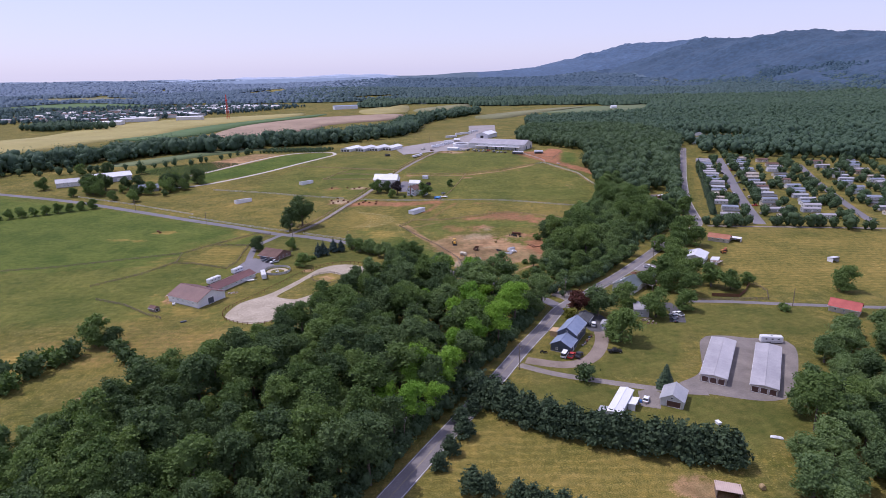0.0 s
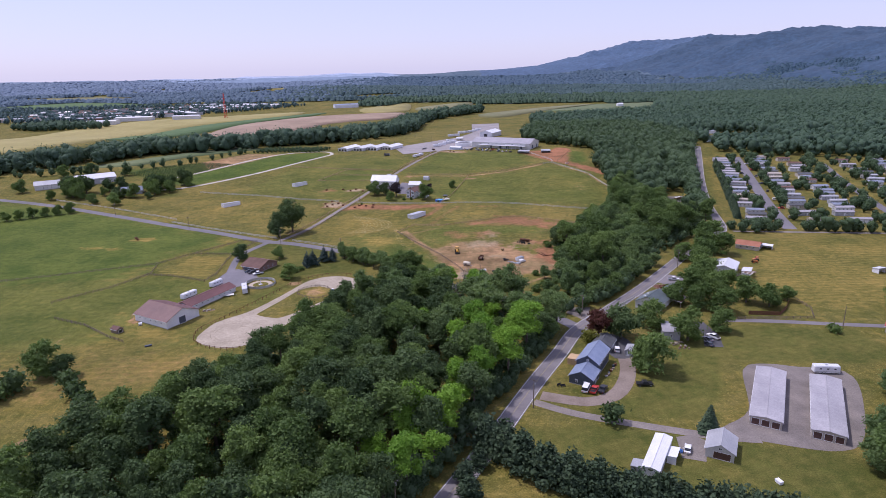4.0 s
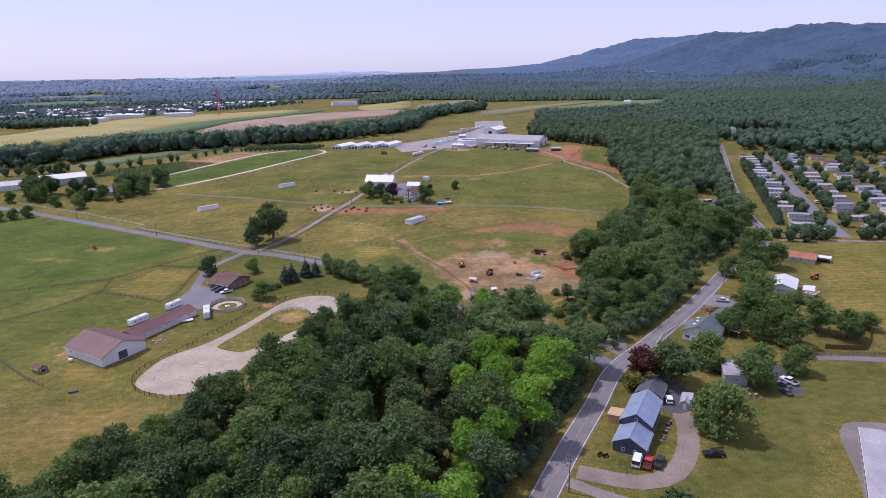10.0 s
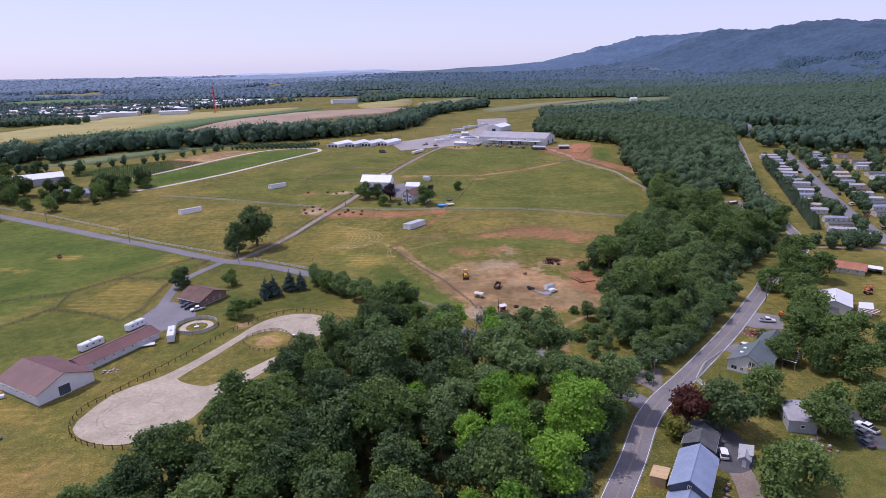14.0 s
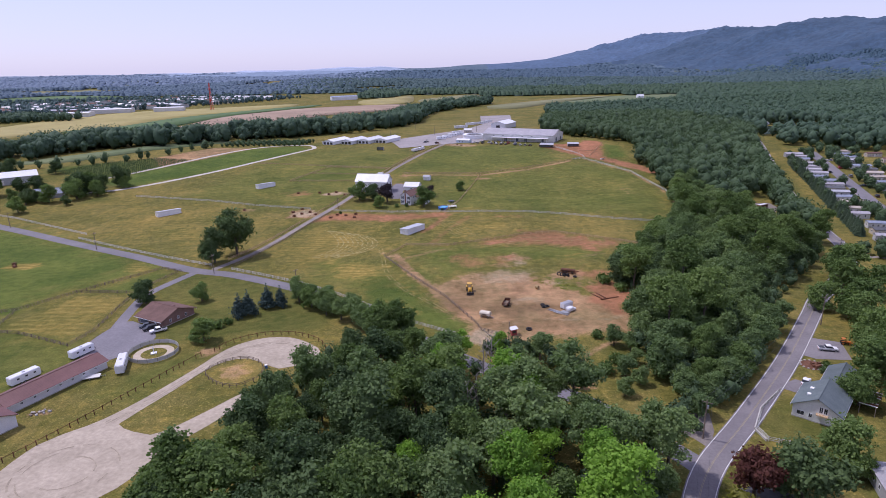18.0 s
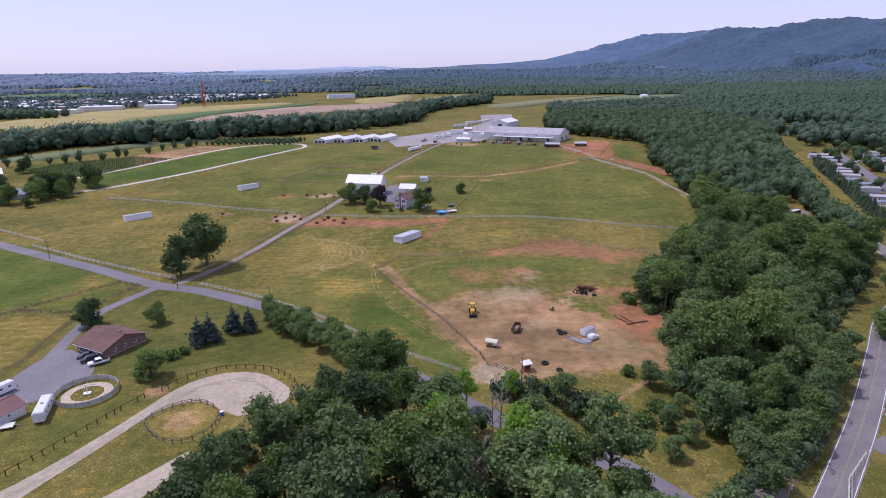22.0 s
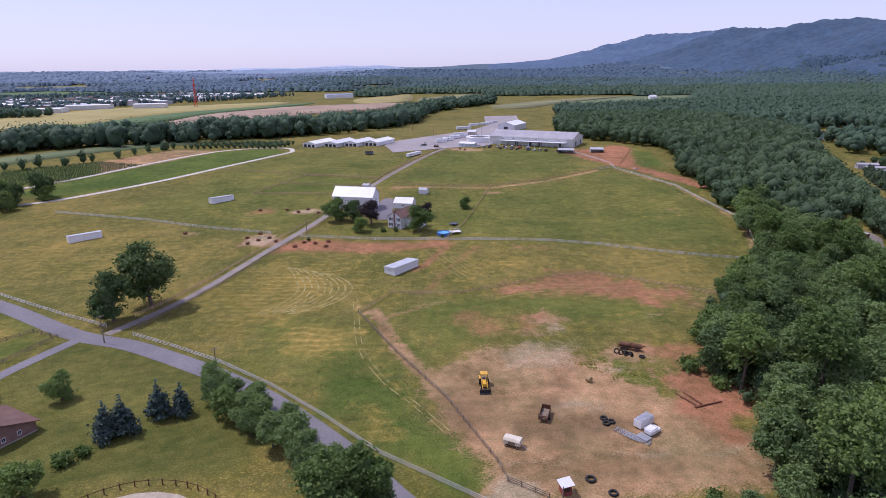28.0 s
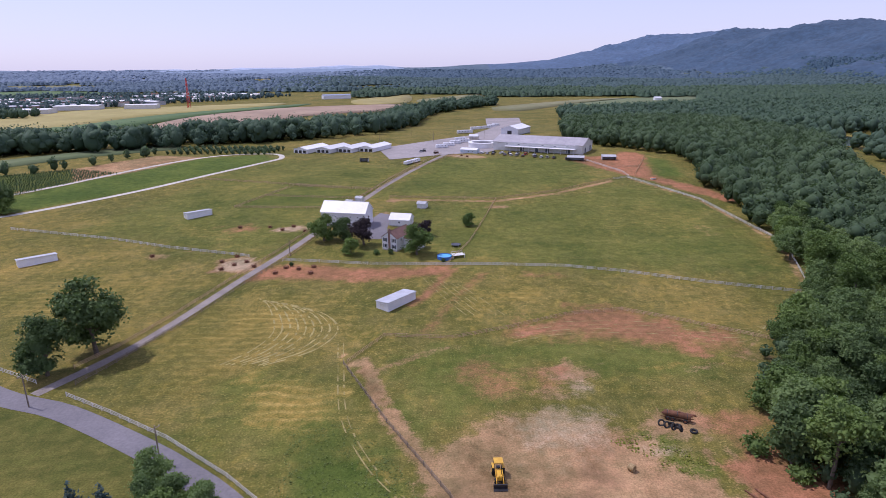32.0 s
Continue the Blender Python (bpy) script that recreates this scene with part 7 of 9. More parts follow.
def car(x, y, rz, paint_mat, sort="car", label="", name="car"):
    root = thing(name, x, y, rz, label, "pickup" if sort == "pickup" else "car", z=gz(x, y) + 0.07)
    L, W = {"car": (4.6, 1.8), "suv": (4.7, 1.9), "pickup": (5.6, 2.0), "van": (5.4, 2.1)}[sort]
    side = {"car": [(-L / 2, 0.3), (-L / 2, 0.8), (-L / 2 + 0.9, 0.92), (L / 2 - 1.4, 0.88), (L / 2 - 0.1, 0.72), (L / 2, 0.3)],
            "suv": [(-L / 2, 0.35), (-L / 2, 1.05), (L / 2 - 1.3, 1.05), (L / 2 - 0.1, 0.9), (L / 2, 0.35)],
            "pickup": [(-L / 2, 0.45), (-L / 2, 1.1), (L / 2 - 1.5, 1.1), (L / 2 - 0.1, 1.0), (L / 2, 0.45)],
            "van": [(-L / 2, 0.4), (-L / 2, 1.2), (L / 2 - 0.8, 1.2), (L / 2, 1.05), (L / 2, 0.4)]}[sort]
    bm = prism(bmesh.new(), side, -W / 2, W / 2)
    soften(bm, 0.09, 2)
    part("body", bm, paint_mat, root)
    cab = {"car": [(-L / 2 + 0.55, 0.88), (-L / 2 + 1.2, 1.42), (L / 2 - 2.1, 1.44), (L / 2 - 1.3, 0.88)],
           "suv": [(-L / 2 + 0.1, 1.02), (-L / 2 + 0.4, 1.7), (L / 2 - 1.9, 1.72), (L / 2 - 1.2, 1.02)],
           "pickup": [(-L / 2 + 1.9, 1.06), (-L / 2 + 2.1, 1.72), (L / 2 - 2.1, 1.74), (L / 2 - 1.4, 1.06)],
           "van": [(-L / 2 + 0.05, 1.15), (-L / 2 + 0.1, 2.3), (L / 2 - 1.5, 2.3), (L / 2 - 0.6, 1.15)]}[sort]
    g = part("cabin", soften(prism(bmesh.new(), cab, -W / 2 + 0.08, W / 2 - 0.08), 0.05, 1), M_GLASS, root)
    (x0, z0), (x1, z1), (x2, z2), (x3, z3) = cab
    part("roof_panel", soften(box(bmesh.new(), x1 - 0.05, x2 + 0.05, -W / 2 + 0.1, W / 2 - 0.1, z1 - 0.03, z1 + 0.06), 0.04, 1), paint_mat, root)
    if sort == "pickup":
        part("cargo_bed", box(bmesh.new(), -L / 2 + 0.12, -L / 2 + 1.75, -W / 2 + 0.14, W / 2 - 0.14, 1.07, 1.115), M_BLACK, root)
    for sx in (-L / 2 + 0.95, L / 2 - 0.9):
        for sy in (-W / 2 + 0.1, W / 2 - 0.1):
            wheel(root, sx, sy)
    for sy in (-0.62, 0.62):
        part("headlight", box(bmesh.new(), L / 2 - 0.04, L / 2 + 0.02, sy - 0.16, sy + 0.16, 0.6, 0.74), M_WHITE, root)
        part("tail_light", box(bmesh.new(), -L / 2 - 0.02, -L / 2 + 0.04, sy - 0.14, sy + 0.14, 0.62, 0.82), M_RED, root)
    return root


def trailer(x, y, rz, L, W, H, body, label, name="horse_trailer", stripe=None):
    root = thing(name, x, y, rz, label, "trailer")
    part("body", soften(box(bmesh.new(), -L / 2, L / 2, -W / 2, W / 2, 0.45, H), 0.16, 3), body, root)
    part("roof_panel", soften(box(bmesh.new(), -L / 2 + 0.15, L / 2 - 0.15, -W / 2 + 0.15, W / 2 - 0.15, H - 0.02, H + 0.07), 0.05, 1), M_WHITEROOF, root)
    for k in range(3):
        u = -L / 2 + L * (k + 0.7) / 3.6
        for s in (-1, 1):
            part("window", box(bmesh.new(), u, u + 0.7, s * W / 2 - 0.02, s * W / 2 + 0.02, H * 0.6, H * 0.6 + 0.45), M_GLASS, root)
    if stripe:
        for s in (-1, 1):
            part("stripe", box(bmesh.new(), -L / 2 + 0.2, L / 2 - 0.2, s * W / 2 - 0.012, s * W / 2 + 0.012, 0.9, 1.1), stripe, root)
    part("roof_vent", box(bmesh.new(), -0.35, 0.35, -0.3, 0.3, H + 0.05, H + 0.25), M_SILVER, root)
    for sx in (-0.9, 0.1):
        for sy in (-W / 2 + 0.05, W / 2 - 0.05):
            wheel(root, sx - L * 0.08, sy)
    part("hitch", tube(bmesh.new(), (L / 2, 0, 0.5), (L / 2 + 1.2, 0, 0.5), 0.06, n=6), M_BLACK, root)
    part("hitch_jack", tube(bmesh.new(), (L / 2 + 1.0, 0, 0), (L / 2 + 1.0, 0, 0.8), 0.05, n=6), M_BLACK, root)
    return root


# by the blue house and workshop
car(66.2, 249.4, 76, M_WHITE, "suv", "white utility vehicle parked on black asphalt")
car(47.7, 219.9, 64, M_WHITE, "van", "white and blue van parked by the house", "van")
car(50.3, 219.2, 62, M_RED, "pickup", "red pickup parked on gravel", "pickup_truck")
car(53.2, 219.4, 60, M_BLACK, "pickup", "black pickup parked on gravel", "pickup_truck")
car(68.3, 222.6, 0, M_BLACK, "pickup", "black pickup standing on the lawn", "pickup_truck")
car(107.6, 259.6, 118, M_WHITE, "pickup", "white pickup parked by the workshop", "pickup_truck")
car(104.6, 257.6, 112, M_SILVER, "car", "silver car parked by the workshop")
car(103.2, 253.2, 100, M_DARKSIDING, "car", "dark blue car parked by the workshop")
car(68.8, 185.4, 66, M_WHITE, "car", "white car parked beside the mobile home")
car(116.6, 328.6, -12, M_WHITE, "pickup", "white pickup on the drive of the white house", "pickup_truck")
car(98.6, 305.6, -8, M_SILVER, "car", "silver car on the drive of the white house")
car(188.5, 388.5, 60, M_BLACK, "suv", "black utility vehicle behind the terracotta house")
car(185.6, 389.8, 60, M_RED, "car", "dark red car behind the terracotta house")
# by the bungalow
car(-105.1, 350.8, -140, M_BLACK, "suv", "black utility vehicle parked by the bungalow")
car(-101.3, 349, -142, M_WHITE, "pickup", "white pickup parked by the bungalow", "pickup_truck")
car(-107.7, 353.2, -150, M_DARKSIDING, "car", "dark car parked under the carport roof")
trailer(-100.3, 322.6, 110, 9.5, 2.5, 3.0, M_WHITE, "white camping trailer parked beside the stable", "camping_trailer", M_SILVER)
trailer(-118.0, 331.8, 66, 7.5, 2.4, 2.8, M_WHITE, "white horse trailer behind the stable wing")
trailer(-125.5, 315.5, 64, 8.5, 2.5, 2.8, M_WHITE, "long white box trailer behind the stable wing", "box_trailer")
trailer(134.4, 229.6, -7, 8.6, 2.5, 3.0, M_WHITE, "white travel trailer behind the storage shed", "camping_trailer", M_SILVER)
fb = thing("flatbed_trailer", -106.2, 316.4, 20, "low flatbed trailer with pale boards", "trailer")
part("deck", soften(box(bmesh.new(), -2.4, 2.4, -1.2, 1.2, 0.6, 0.75), 0.04, 1), M_WHITEWOOD, fb)
for sy in (-1.1, 1.1):
    wheel(fb, -0.3, sy, 0.32)
    part("side_rail", box(bmesh.new(), -2.4, 2.4, sy - 0.05, sy + 0.05, 0.45, 0.62), M_STEEL, fb)
part("drawbar", tube(bmesh.new(), (2.4, 0, 0.5), (3.8, 0, 0.4), 0.06, n=6), M_STEEL, fb)
part("stand", tube(bmesh.new(), (3.6, 0, 0), (3.6, 0, 0.5), 0.05, n=6), M_STEEL, fb)


def tractor(x, y, rz, paint_mat, label, loader=True, s=1.0, name="tractor"):
    root = thing(name, x, y, rz, label, "tractor")
    bm = box(bmesh.new(), -0.2 * s, 1.9 * s, -0.4 * s, 0.4 * s, 0.75 * s, 1.5 * s)
    part("hood", soften(bm, 0.1, 2), paint_mat, root)
    part("chassis", box(bmesh.new(), -1.3 * s, 1.8 * s, -0.3 * s, 0.3 * s, 0.5 * s, 0.78 * s), M_BLACK, root)
    part("cab_roof", soften(box(bmesh.new(), -1.5 * s, 0.0, -0.75 * s, 0.75 * s, 2.5 * s, 2.65 * s), 0.06, 1), paint_mat, root)
    for px in (-1.4, -0.1):
        for py in (-0.68, 0.68):
            part("cab_post", tube(bmesh.new(), (px * s, py * s, 0.7 * s), (px * s, py * s, 2.52 * s), 0.05, n=6), M_BLACK, root)
    part("seat", soften(box(bmesh.new(), -1.1 * s, -0.5 * s, -0.3 * s, 0.3 * s, 0.9 * s, 1.45 * s), 0.06, 1), M_BLACK, root)
    for py in (-0.8, 0.8):
        wheel(root, -0.9 * s, py * s, 0.75 * s, 0.45 * s, paint_mat)
        wheel(root, 1.4 * s, py * s * 0.85, 0.45 * s, 0.3 * s, paint_mat)
        part("fender", box(bmesh.new(), -1.6 * s, -0.2 * s, py * s - 0.22 * s, py * s + 0.22 * s, 1.52 * s, 1.6 * s), paint_mat, root)
    part("exhaust_pipe", tube(bmesh.new(), (1.3 * s, 0.3 * s, 1.4 * s), (1.3 * s, 0.3 * s, 2.3 * s), 0.05, n=6), M_BLACK, root)
    if loader:
        for py in (-0.55, 0.55):
            bm = tube(bmesh.new(), (0.1 * s, py * s, 1.5 * s), (2.4 * s, py * s, 1.0 * s), 0.09, n=6)
            tube(bm, (2.4 * s, py * s, 1.0 * s), (2.9 * s, py * s, 0.4 * s), 0.09, n=6)
            part("loader_arm", bm, paint_mat, root)
        bm = prism(bmesh.new(), [(2.8 * s, 0.1), (3.5 * s, 0.05), (3.55 * s, 0.12), (2.95 * s, 0.22), (2.95 * s, 0.8 * s), (2.8 * s, 0.85 * s)], -1.1 * s, 1.1 * s)
        part("bucket", bm, M_STEEL if paint_mat is not M_YELLOW else M_BLACK, root)
    return root


tractor(7.6, 384.0, -88, M_YELLOW, "yellow wheel loader standing at the edge of the dirt lot", True, 1.25, "wheel_loader")
tractor(124.4, 332.6, -20, M_ORANGE, "orange compact tractor by the drive", True, 0.8)
tractor(170.5, 354.5, 0, M_ORANGE, "old orange tractor on the grass", False, 0.9)
# spreader, box trailer, kiosk and scrap on the dirt lot
sp = thing("manure_spreader", 20.9, 369.5, 72, "brown open manure spreader wagon", "wagon")
for y0 in (-1.05, 0.97):
    part("side_board", box(bmesh.new(), -2.6, 2.4, y0, y0 + 0.08, 0.8, 1.7), M_RUST, sp)
part("floor_board", box(bmesh.new(), -2.6, 2.4, -0.97, 0.97, 0.7, 0.82), M_WOOD, sp)
part("front_board", box(bmesh.new(), 2.4, 2.48, -1.05, 1.05, 0.8, 1.9), M_RUST, sp)
for k in range(3):
    part("beater", tube(bmesh.new(), (-2.5, -1.0, 0.95 + 0.4 * k), (-2.5, 1.0, 0.95 + 0.4 * k), 0.14, n=8), M_RUST, sp)
for k in range(4):
    part("stake", box(bmesh.new(), -2.0 + 1.3 * k, -1.92 + 1.3 * k, -1.12, -1.05, 0.7, 1.75), M_WOOD, sp)
for sy in (-1.2, 1.2):
    wheel(sp, -0.6, sy, 0.55, 0.3)
part("drawbar", tube(bmesh.new(), (2.4, 0, 0.65), (4.2, 0, 0.45), 0.08, n=6), M_RUST, sp)
part("stand", tube(bmesh.new(), (4.0, 0, 0), (4.0, 0, 0.5), 0.06, n=6), M_RUST, sp)
wb = thing("feed_wagon", 12.4, 358.4, -25, "cream box wagon with a rounded roof on wheels", "wagon")
bm = bmesh.new()
prism(bm, [(-1.15, 0.8), (1.15, 0.8), (1.15, 1.7), (0.75, 2.15), (-0.75, 2.15), (-1.15, 1.7)], -1.9, 1.9)
bm.transform(Matrix.Rotation(radians(90), 4, "Z"))
part("body", soften(bm, 0.06, 1), surface("cream_paint", (0.6, 0.54, 0.42), (0.7, 0.64, 0.52), 0.5, 0.6), wb)
for sx in (-1.2, 1.2):
    for sy in (-0.95, 0.95):
        wheel(wb, sx, sy, 0.36)
part("side_door", box(bmesh.new(), -0.8, 0.8, -1.19, -1.14, 0.9, 1.6), M_WOOD, wb)
part("drawbar", tube(bmesh.new(), (1.9, 0, 0.6), (3.2, 0, 0.1), 0.06, n=6), M_STEEL, wb)
ki = thing("kiosk", 20.9, 343.2, 12, "small red kiosk with a pale sloping roof", "kiosk")
part("wall", box(bmesh.new(), -0.9, 0.9, -0.9, 0.9, -0.2, 2.1), surface("barn_red", (0.28, 0.06, 0.05), (0.36, 0.09, 0.08), 0.5), ki)
bm = prism(bmesh.new(), [(-1.3, 2.1), (1.3, 2.45), (1.3, 2.55), (-1.3, 2.2)], -1.4, 1.4)
part("roof", bm, M_WHITEROOF, ki)
part("hatch", box(bmesh.new(), -0.6, 0.6, -0.96, -0.89, 0.9, 1.7), M_BLACK, ki)


def tyre(x, y, z, rx=0, ry=0, rz=0, r=0.6, label="worn black tractor tyre on bare soil", group=""):
    n, mm = 16, 6
    bm = bmesh.new()
    rows = [[bm.verts.new(((r + 0.32 * r * math.cos(6.283 * j / mm)) * math.cos(6.283 * i / n), (r + 0.32 * r * math.cos(6.283 * j / mm)) * math.sin(6.283 * i / n), 0.36 * r * math.sin(6.283 * j / mm))) for j in range(mm)] for i in range(n)]
    for i in range(n):
        for j in range(mm):
            bm.faces.new((rows[i][j], rows[(i + 1) % n][j], rows[(i + 1) % n][(j + 1) % mm], rows[i][(j + 1) % mm]))
    data = bpy.data.meshes.new("tyre")
    bm.to_mesh(data)
    bm.free()
    data.shade_smooth()
    data.materials.append(M_TYRE)
    ob = tagged(new("tyre", data), label, "tyre", group)
    ob.matrix_basis = pose(x, y, gz(x, y) + z, rx, ry, rz)
    return ob


tyre(26.6, 346.9, 0.3, r=0.85)
tyre(30.0, 342.8, 0.28, r=0.75)
for i, (dx, dy) in enumerate(((-4.2, -1.0), (-3.2, -1.8), (-2.0, -2.6), (-0.6, -3.2), (-1.9, -1.2), (-0.7, -1.9))):
    tyre(50.5 + dx, 403.5 + dy, 0.55 if i < 4 else 0.28, 62 if i < 4 else 0, 0, 20 * i, 0.68, "worn tyre leaning by a rusted tank", "tyres by the tank")
tyre(52.6, 399.6, 0.26, r=0.7, label="single worn tyre lying on soil")
for x, y in ((34.5, 366.5), (35.8, 367.2), (34.4, 368.6)):
    tyre(x, y, 0.3, r=0.7, label="green-grey tyre lying beside scrap metal", group="tyres by the scrap")
ta = thing("tank_wagon", 50.6, 404.6, -24, "rusted cylindrical tank wagon", "tank wagon")
bm = tube(bmesh.new(), (-3.0, 0, 1.35), (3.0, 0, 1.35), 0.75, n=16)
part("tank", bm, M_RUST, ta)
for k in (-2.2, 0, 2.2):
    part("band", tube(bmesh.new(), (k - 0.06, 0, 1.35), (k + 0.06, 0, 1.35), 0.79, n=16), M_BLACK, ta)
for y0 in (-0.7, 0.6):
    part("beam", box(bmesh.new(), -3.6, 3.6, y0, y0 + 0.12, 0.5, 0.68), M_RUST, ta)
part("manhole", tube(bmesh.new(), (0.4, 0, 2.05), (0.4, 0, 2.25), 0.3, n=10), M_RUST, ta)
for sx in (-1.9, -0.9, 1.9):
    for sy in (-0.95, 0.95):
        wheel(ta, sx, sy, 0.5, 0.26, M_RUST)
for k in range(3):
    pp = thing("scrap_pipe", 51 + 0.9 * k, 406.6 + 0.3 * k, -24, "long rusted pipe lying by the tank", "pipe", "rusted pipes")
    part("pipe", tube(bmesh.new(), (-3, 0, 0.2), (3, 0, 0.2), 0.2, n=10), M_RUST, pp)
# white scrapped truck bodies and gate panels
sc = thing("scrap_truck", 42.6, 363.2, 38, "scrapped white truck cab and box body", "truck")
part("box_body", soften(box(bmesh.new(), -0.5, 4.2, 1.0, 3.2, 0.3, 2.2), 0.12, 2), M_WHITE, sc)
part("roof_panel", box(bmesh.new(), -0.4, 4.1, 1.1, 3.1, 2.2, 2.26), M_STEEL, sc)
part("cab", soften(box(bmesh.new(), -1.0, 1.6, -2.0, 0.2, 0.2, 1.6), 0.25, 3), M_WHITE, sc)
part("windscreen", box(bmesh.new(), 1.58, 1.63, -1.7, -0.1, 0.95, 1.45), M_GLASS, sc)
part("hood", soften(box(bmesh.new(), 1.5, 2.8, -1.9, 0.1, 0.2, 1.0), 0.15, 2), M_WHITE, sc)
part("flat_panel", box(bmesh.new(), -3.4, -1.4, -2.4, 0.4, 0.02, 0.5), M_SILVER, sc)
for k in range(4):
    gp = thing("gate_panel", 37.6 + 0.9 * k, 362.8 - 0.9 * k, -48 + 4 * k, "galvanised tube gate panel lying flat", "gate", "gate panels")
    bm = bmesh.new()
    for j in range(6):
        tube(bm, (-2.2, -0.9 + 0.36 * j, 0.3), (2.2, -0.9 + 0.36 * j, 0.3), 0.035, n=5)
    part("rail", bm, M_STEEL, gp)
    for e in (-2.2, 0, 2.2):
        part("upright", tube(bmesh.new(), (e, -0.95, 0.28), (e, 0.95, 0.28), 0.045, n=5), M_STEEL, gp)
    for e in (-2.0, 2.0):
        part("block", box(bmesh.new(), e - 0.2, e + 0.2, -0.7, 0.7, 0, 0.25), M_WOOD, gp)
for x, y, rz, ln in ((56.5, 376.8, 118, 7), (58.2, 377.6, 112, 6), (61.0, 374.6, 20, 8)):
    lg = thing("log", x, y, rz, "bare brown log lying on a red bank", "log", "bare logs", z=gz(x, y))
    part("trunk", tube(bmesh.new(), (-ln / 2, 0, 0.22), (ln / 2, 0, 0.2), 0.26, 0.16, 9), M_RUST, lg)
    part("branch_stub", tube(bmesh.new(), (ln * 0.2, 0, 0.22), (ln * 0.32, 0.8, 0.5), 0.1, 0.05, 6), M_RUST, lg)


def bale(x, y, r, w, rz, label, group, z=0.0):
    b = thing("hay_bale", x, y, rz, label, "hay bale", group)
    part("roll", soften(tube(bmesh.new(), (0, -w / 2, r), (0, w / 2, r), r, n=18), 0.06, 1), M_HAY, b)
    part("wrap", tube(bmesh.new(), (0, -0.3, r), (0, 0.3, r), r + 0.02, n=18, caps=False), M_HAY, b)
    return b


bale(34.8, 386.0, 0.75, 1.3, 40, "round hay bale on pale soil", "")
bale(85.2, 139.2, 0.75, 1.3, 10, "dark old round bale by a fence", "")

# ---------------------------------------------------------------- fences
def post_mesh(w, h, material):
    bm = box(bmesh.new(), -w / 2, w / 2, -w / 2, w / 2, -0.4, h)
    me = bpy.data.meshes.new("post")
    bm.to_mesh(me)
    bm.free()
    me.materials.append(material)
    return me


POST_PALE = post_mesh(0.16, 1.35, M_PALEWOOD)
POST_WHITE, POST_WOOD, POST_RUST = post_mesh(0.15, 1.35, M_WHITEWOOD), post_mesh(0.16, 1.4, M_WOOD), post_mesh(0.18, 1.5, M_RUST)


def fence(pts, sort="wood", step=3.6, rails=3, label="", closed=False, smooth=False):
    mat, pm = {"white": (M_WHITEWOOD, POST_WHITE), "wood": (M_WOOD, POST_WOOD), "rust": (M_RUST, POST_RUST)}[sort]
    if sort == "wood" and min(p[1] for p in pts) > 425:
        mat, pm = M_PALEWOOD, POST_PALE
    line = curve_points(pts, step, closed) if smooth else []
    if not smooth:
        for (x0, y0), (x1, y1) in zip(pts, pts[1:]):
            k = max(1, round(math.hypot(x1 - x0, y1 - y0) / step))
            line += [(x0 + (x1 - x0) * j / k, y0 + (y1 - y0) * j / k) for j in range(k)]
        line.append(pts[-1])
    ox, oy = line[0]
    oz = gz(ox, oy)
    root = thing("fence", ox, oy, 0, label or {"white": "white board fence along a pasture", "wood": "weathered wooden post-and-rail fence", "rust": "rust-brown rail fence round the riding track"}[sort], "fence")
    for x, y in line:
        part("post", pm, None, root, m=pose(x - ox, y - oy, gz(x, y) - oz))
    run = line + line[:1] if closed else line
    for k in range(rails):
        z = 1.2 - k * 0.42
        bm = bmesh.new()
        prev = None
        for x, y in run:
            c = Vector((x - ox, y - oy, gz(x, y) - oz + z))
            ring = [bm.verts.new(c + Vector(o)) for o in ((0, 0, -0.075), (0.03, 0.03, -0.075), (0.03, 0.03, 0.075), (0, 0, 0.075))]
            if prev:
                for i in range(4):
                    bm.faces.new((prev[i], prev[(i + 1) % 4], ring[(i + 1) % 4], ring[i]))
            prev = ring
        part("rail", bm, mat, root)
    return root


fence([(-200, 470.5), (-160, 447.5), (-126.7, 429.5), (-110, 421.5)], "white")
fence([(-330, 545), (-262, 513), (-200, 478)], "white", 5)
fence([(-98.3, 415.2), (-82.7, 407), (-64.6, 396.6), (-46.8, 383.6), (-30.6, 369.4), (-16, 355.2), (6, 340)], "white")
fence([(-99.4, 421), (-96.2, 430), (-87.0, 462), (-79.0, 495), (-71.2, 519.5)], "wood")
fence([(-71.2, 519.5), (-67.5, 534), (-61, 560)], "wood")
fence([(-105.0, 430), (-99.6, 443), (-93.2, 467), (-85.5, 498), (-75.0, 535), (-67.4, 564), (-52.5, 621), (-40, 666), (-8, 762)], "wood")
fence([(-71.2, 520.2), (-35.3, 515.2), (-3.2, 514.4), (17.4, 514.2), (44.3, 512.1), (65.3, 506.3), (92.9, 495), (125.7, 484.4)], "white", 4)
fence([(-3.2, 514.6), (6.9, 542.7), (16, 580), (24.2, 616)], "wood")
fence([(-35.7, 620.9), (-0.3, 618), (24.2, 616.4), (59.4, 632.1), (101.9, 663)], "wood")
fence([(101.9, 663), (112.1, 668), (137.4, 613.5), (143.5, 562), (146.5, 541), (127.5, 484.4), (122, 466.2)], "white", 4)
fence([(-214.3, 564.1), (-156.5, 548.3), (-125.2, 536.3), (-86.5, 525)], "white", 4)
fence([(-118, 601.3), (-97.1, 648.6), (-47.2, 638), (-60.5, 598), (-118, 601.3)], "wood")
fence([(-108, 625), (-52, 618)], "wood")
fence([(96, 734), (105, 708), (113.7, 683.4), (114, 671)], "white", 4, 3, "white board fence of the red corral")
fence([(120, 677.6), (129, 700), (138, 722), (146, 744)], "wood", 4, 3, "wooden fence between red soil and grass")
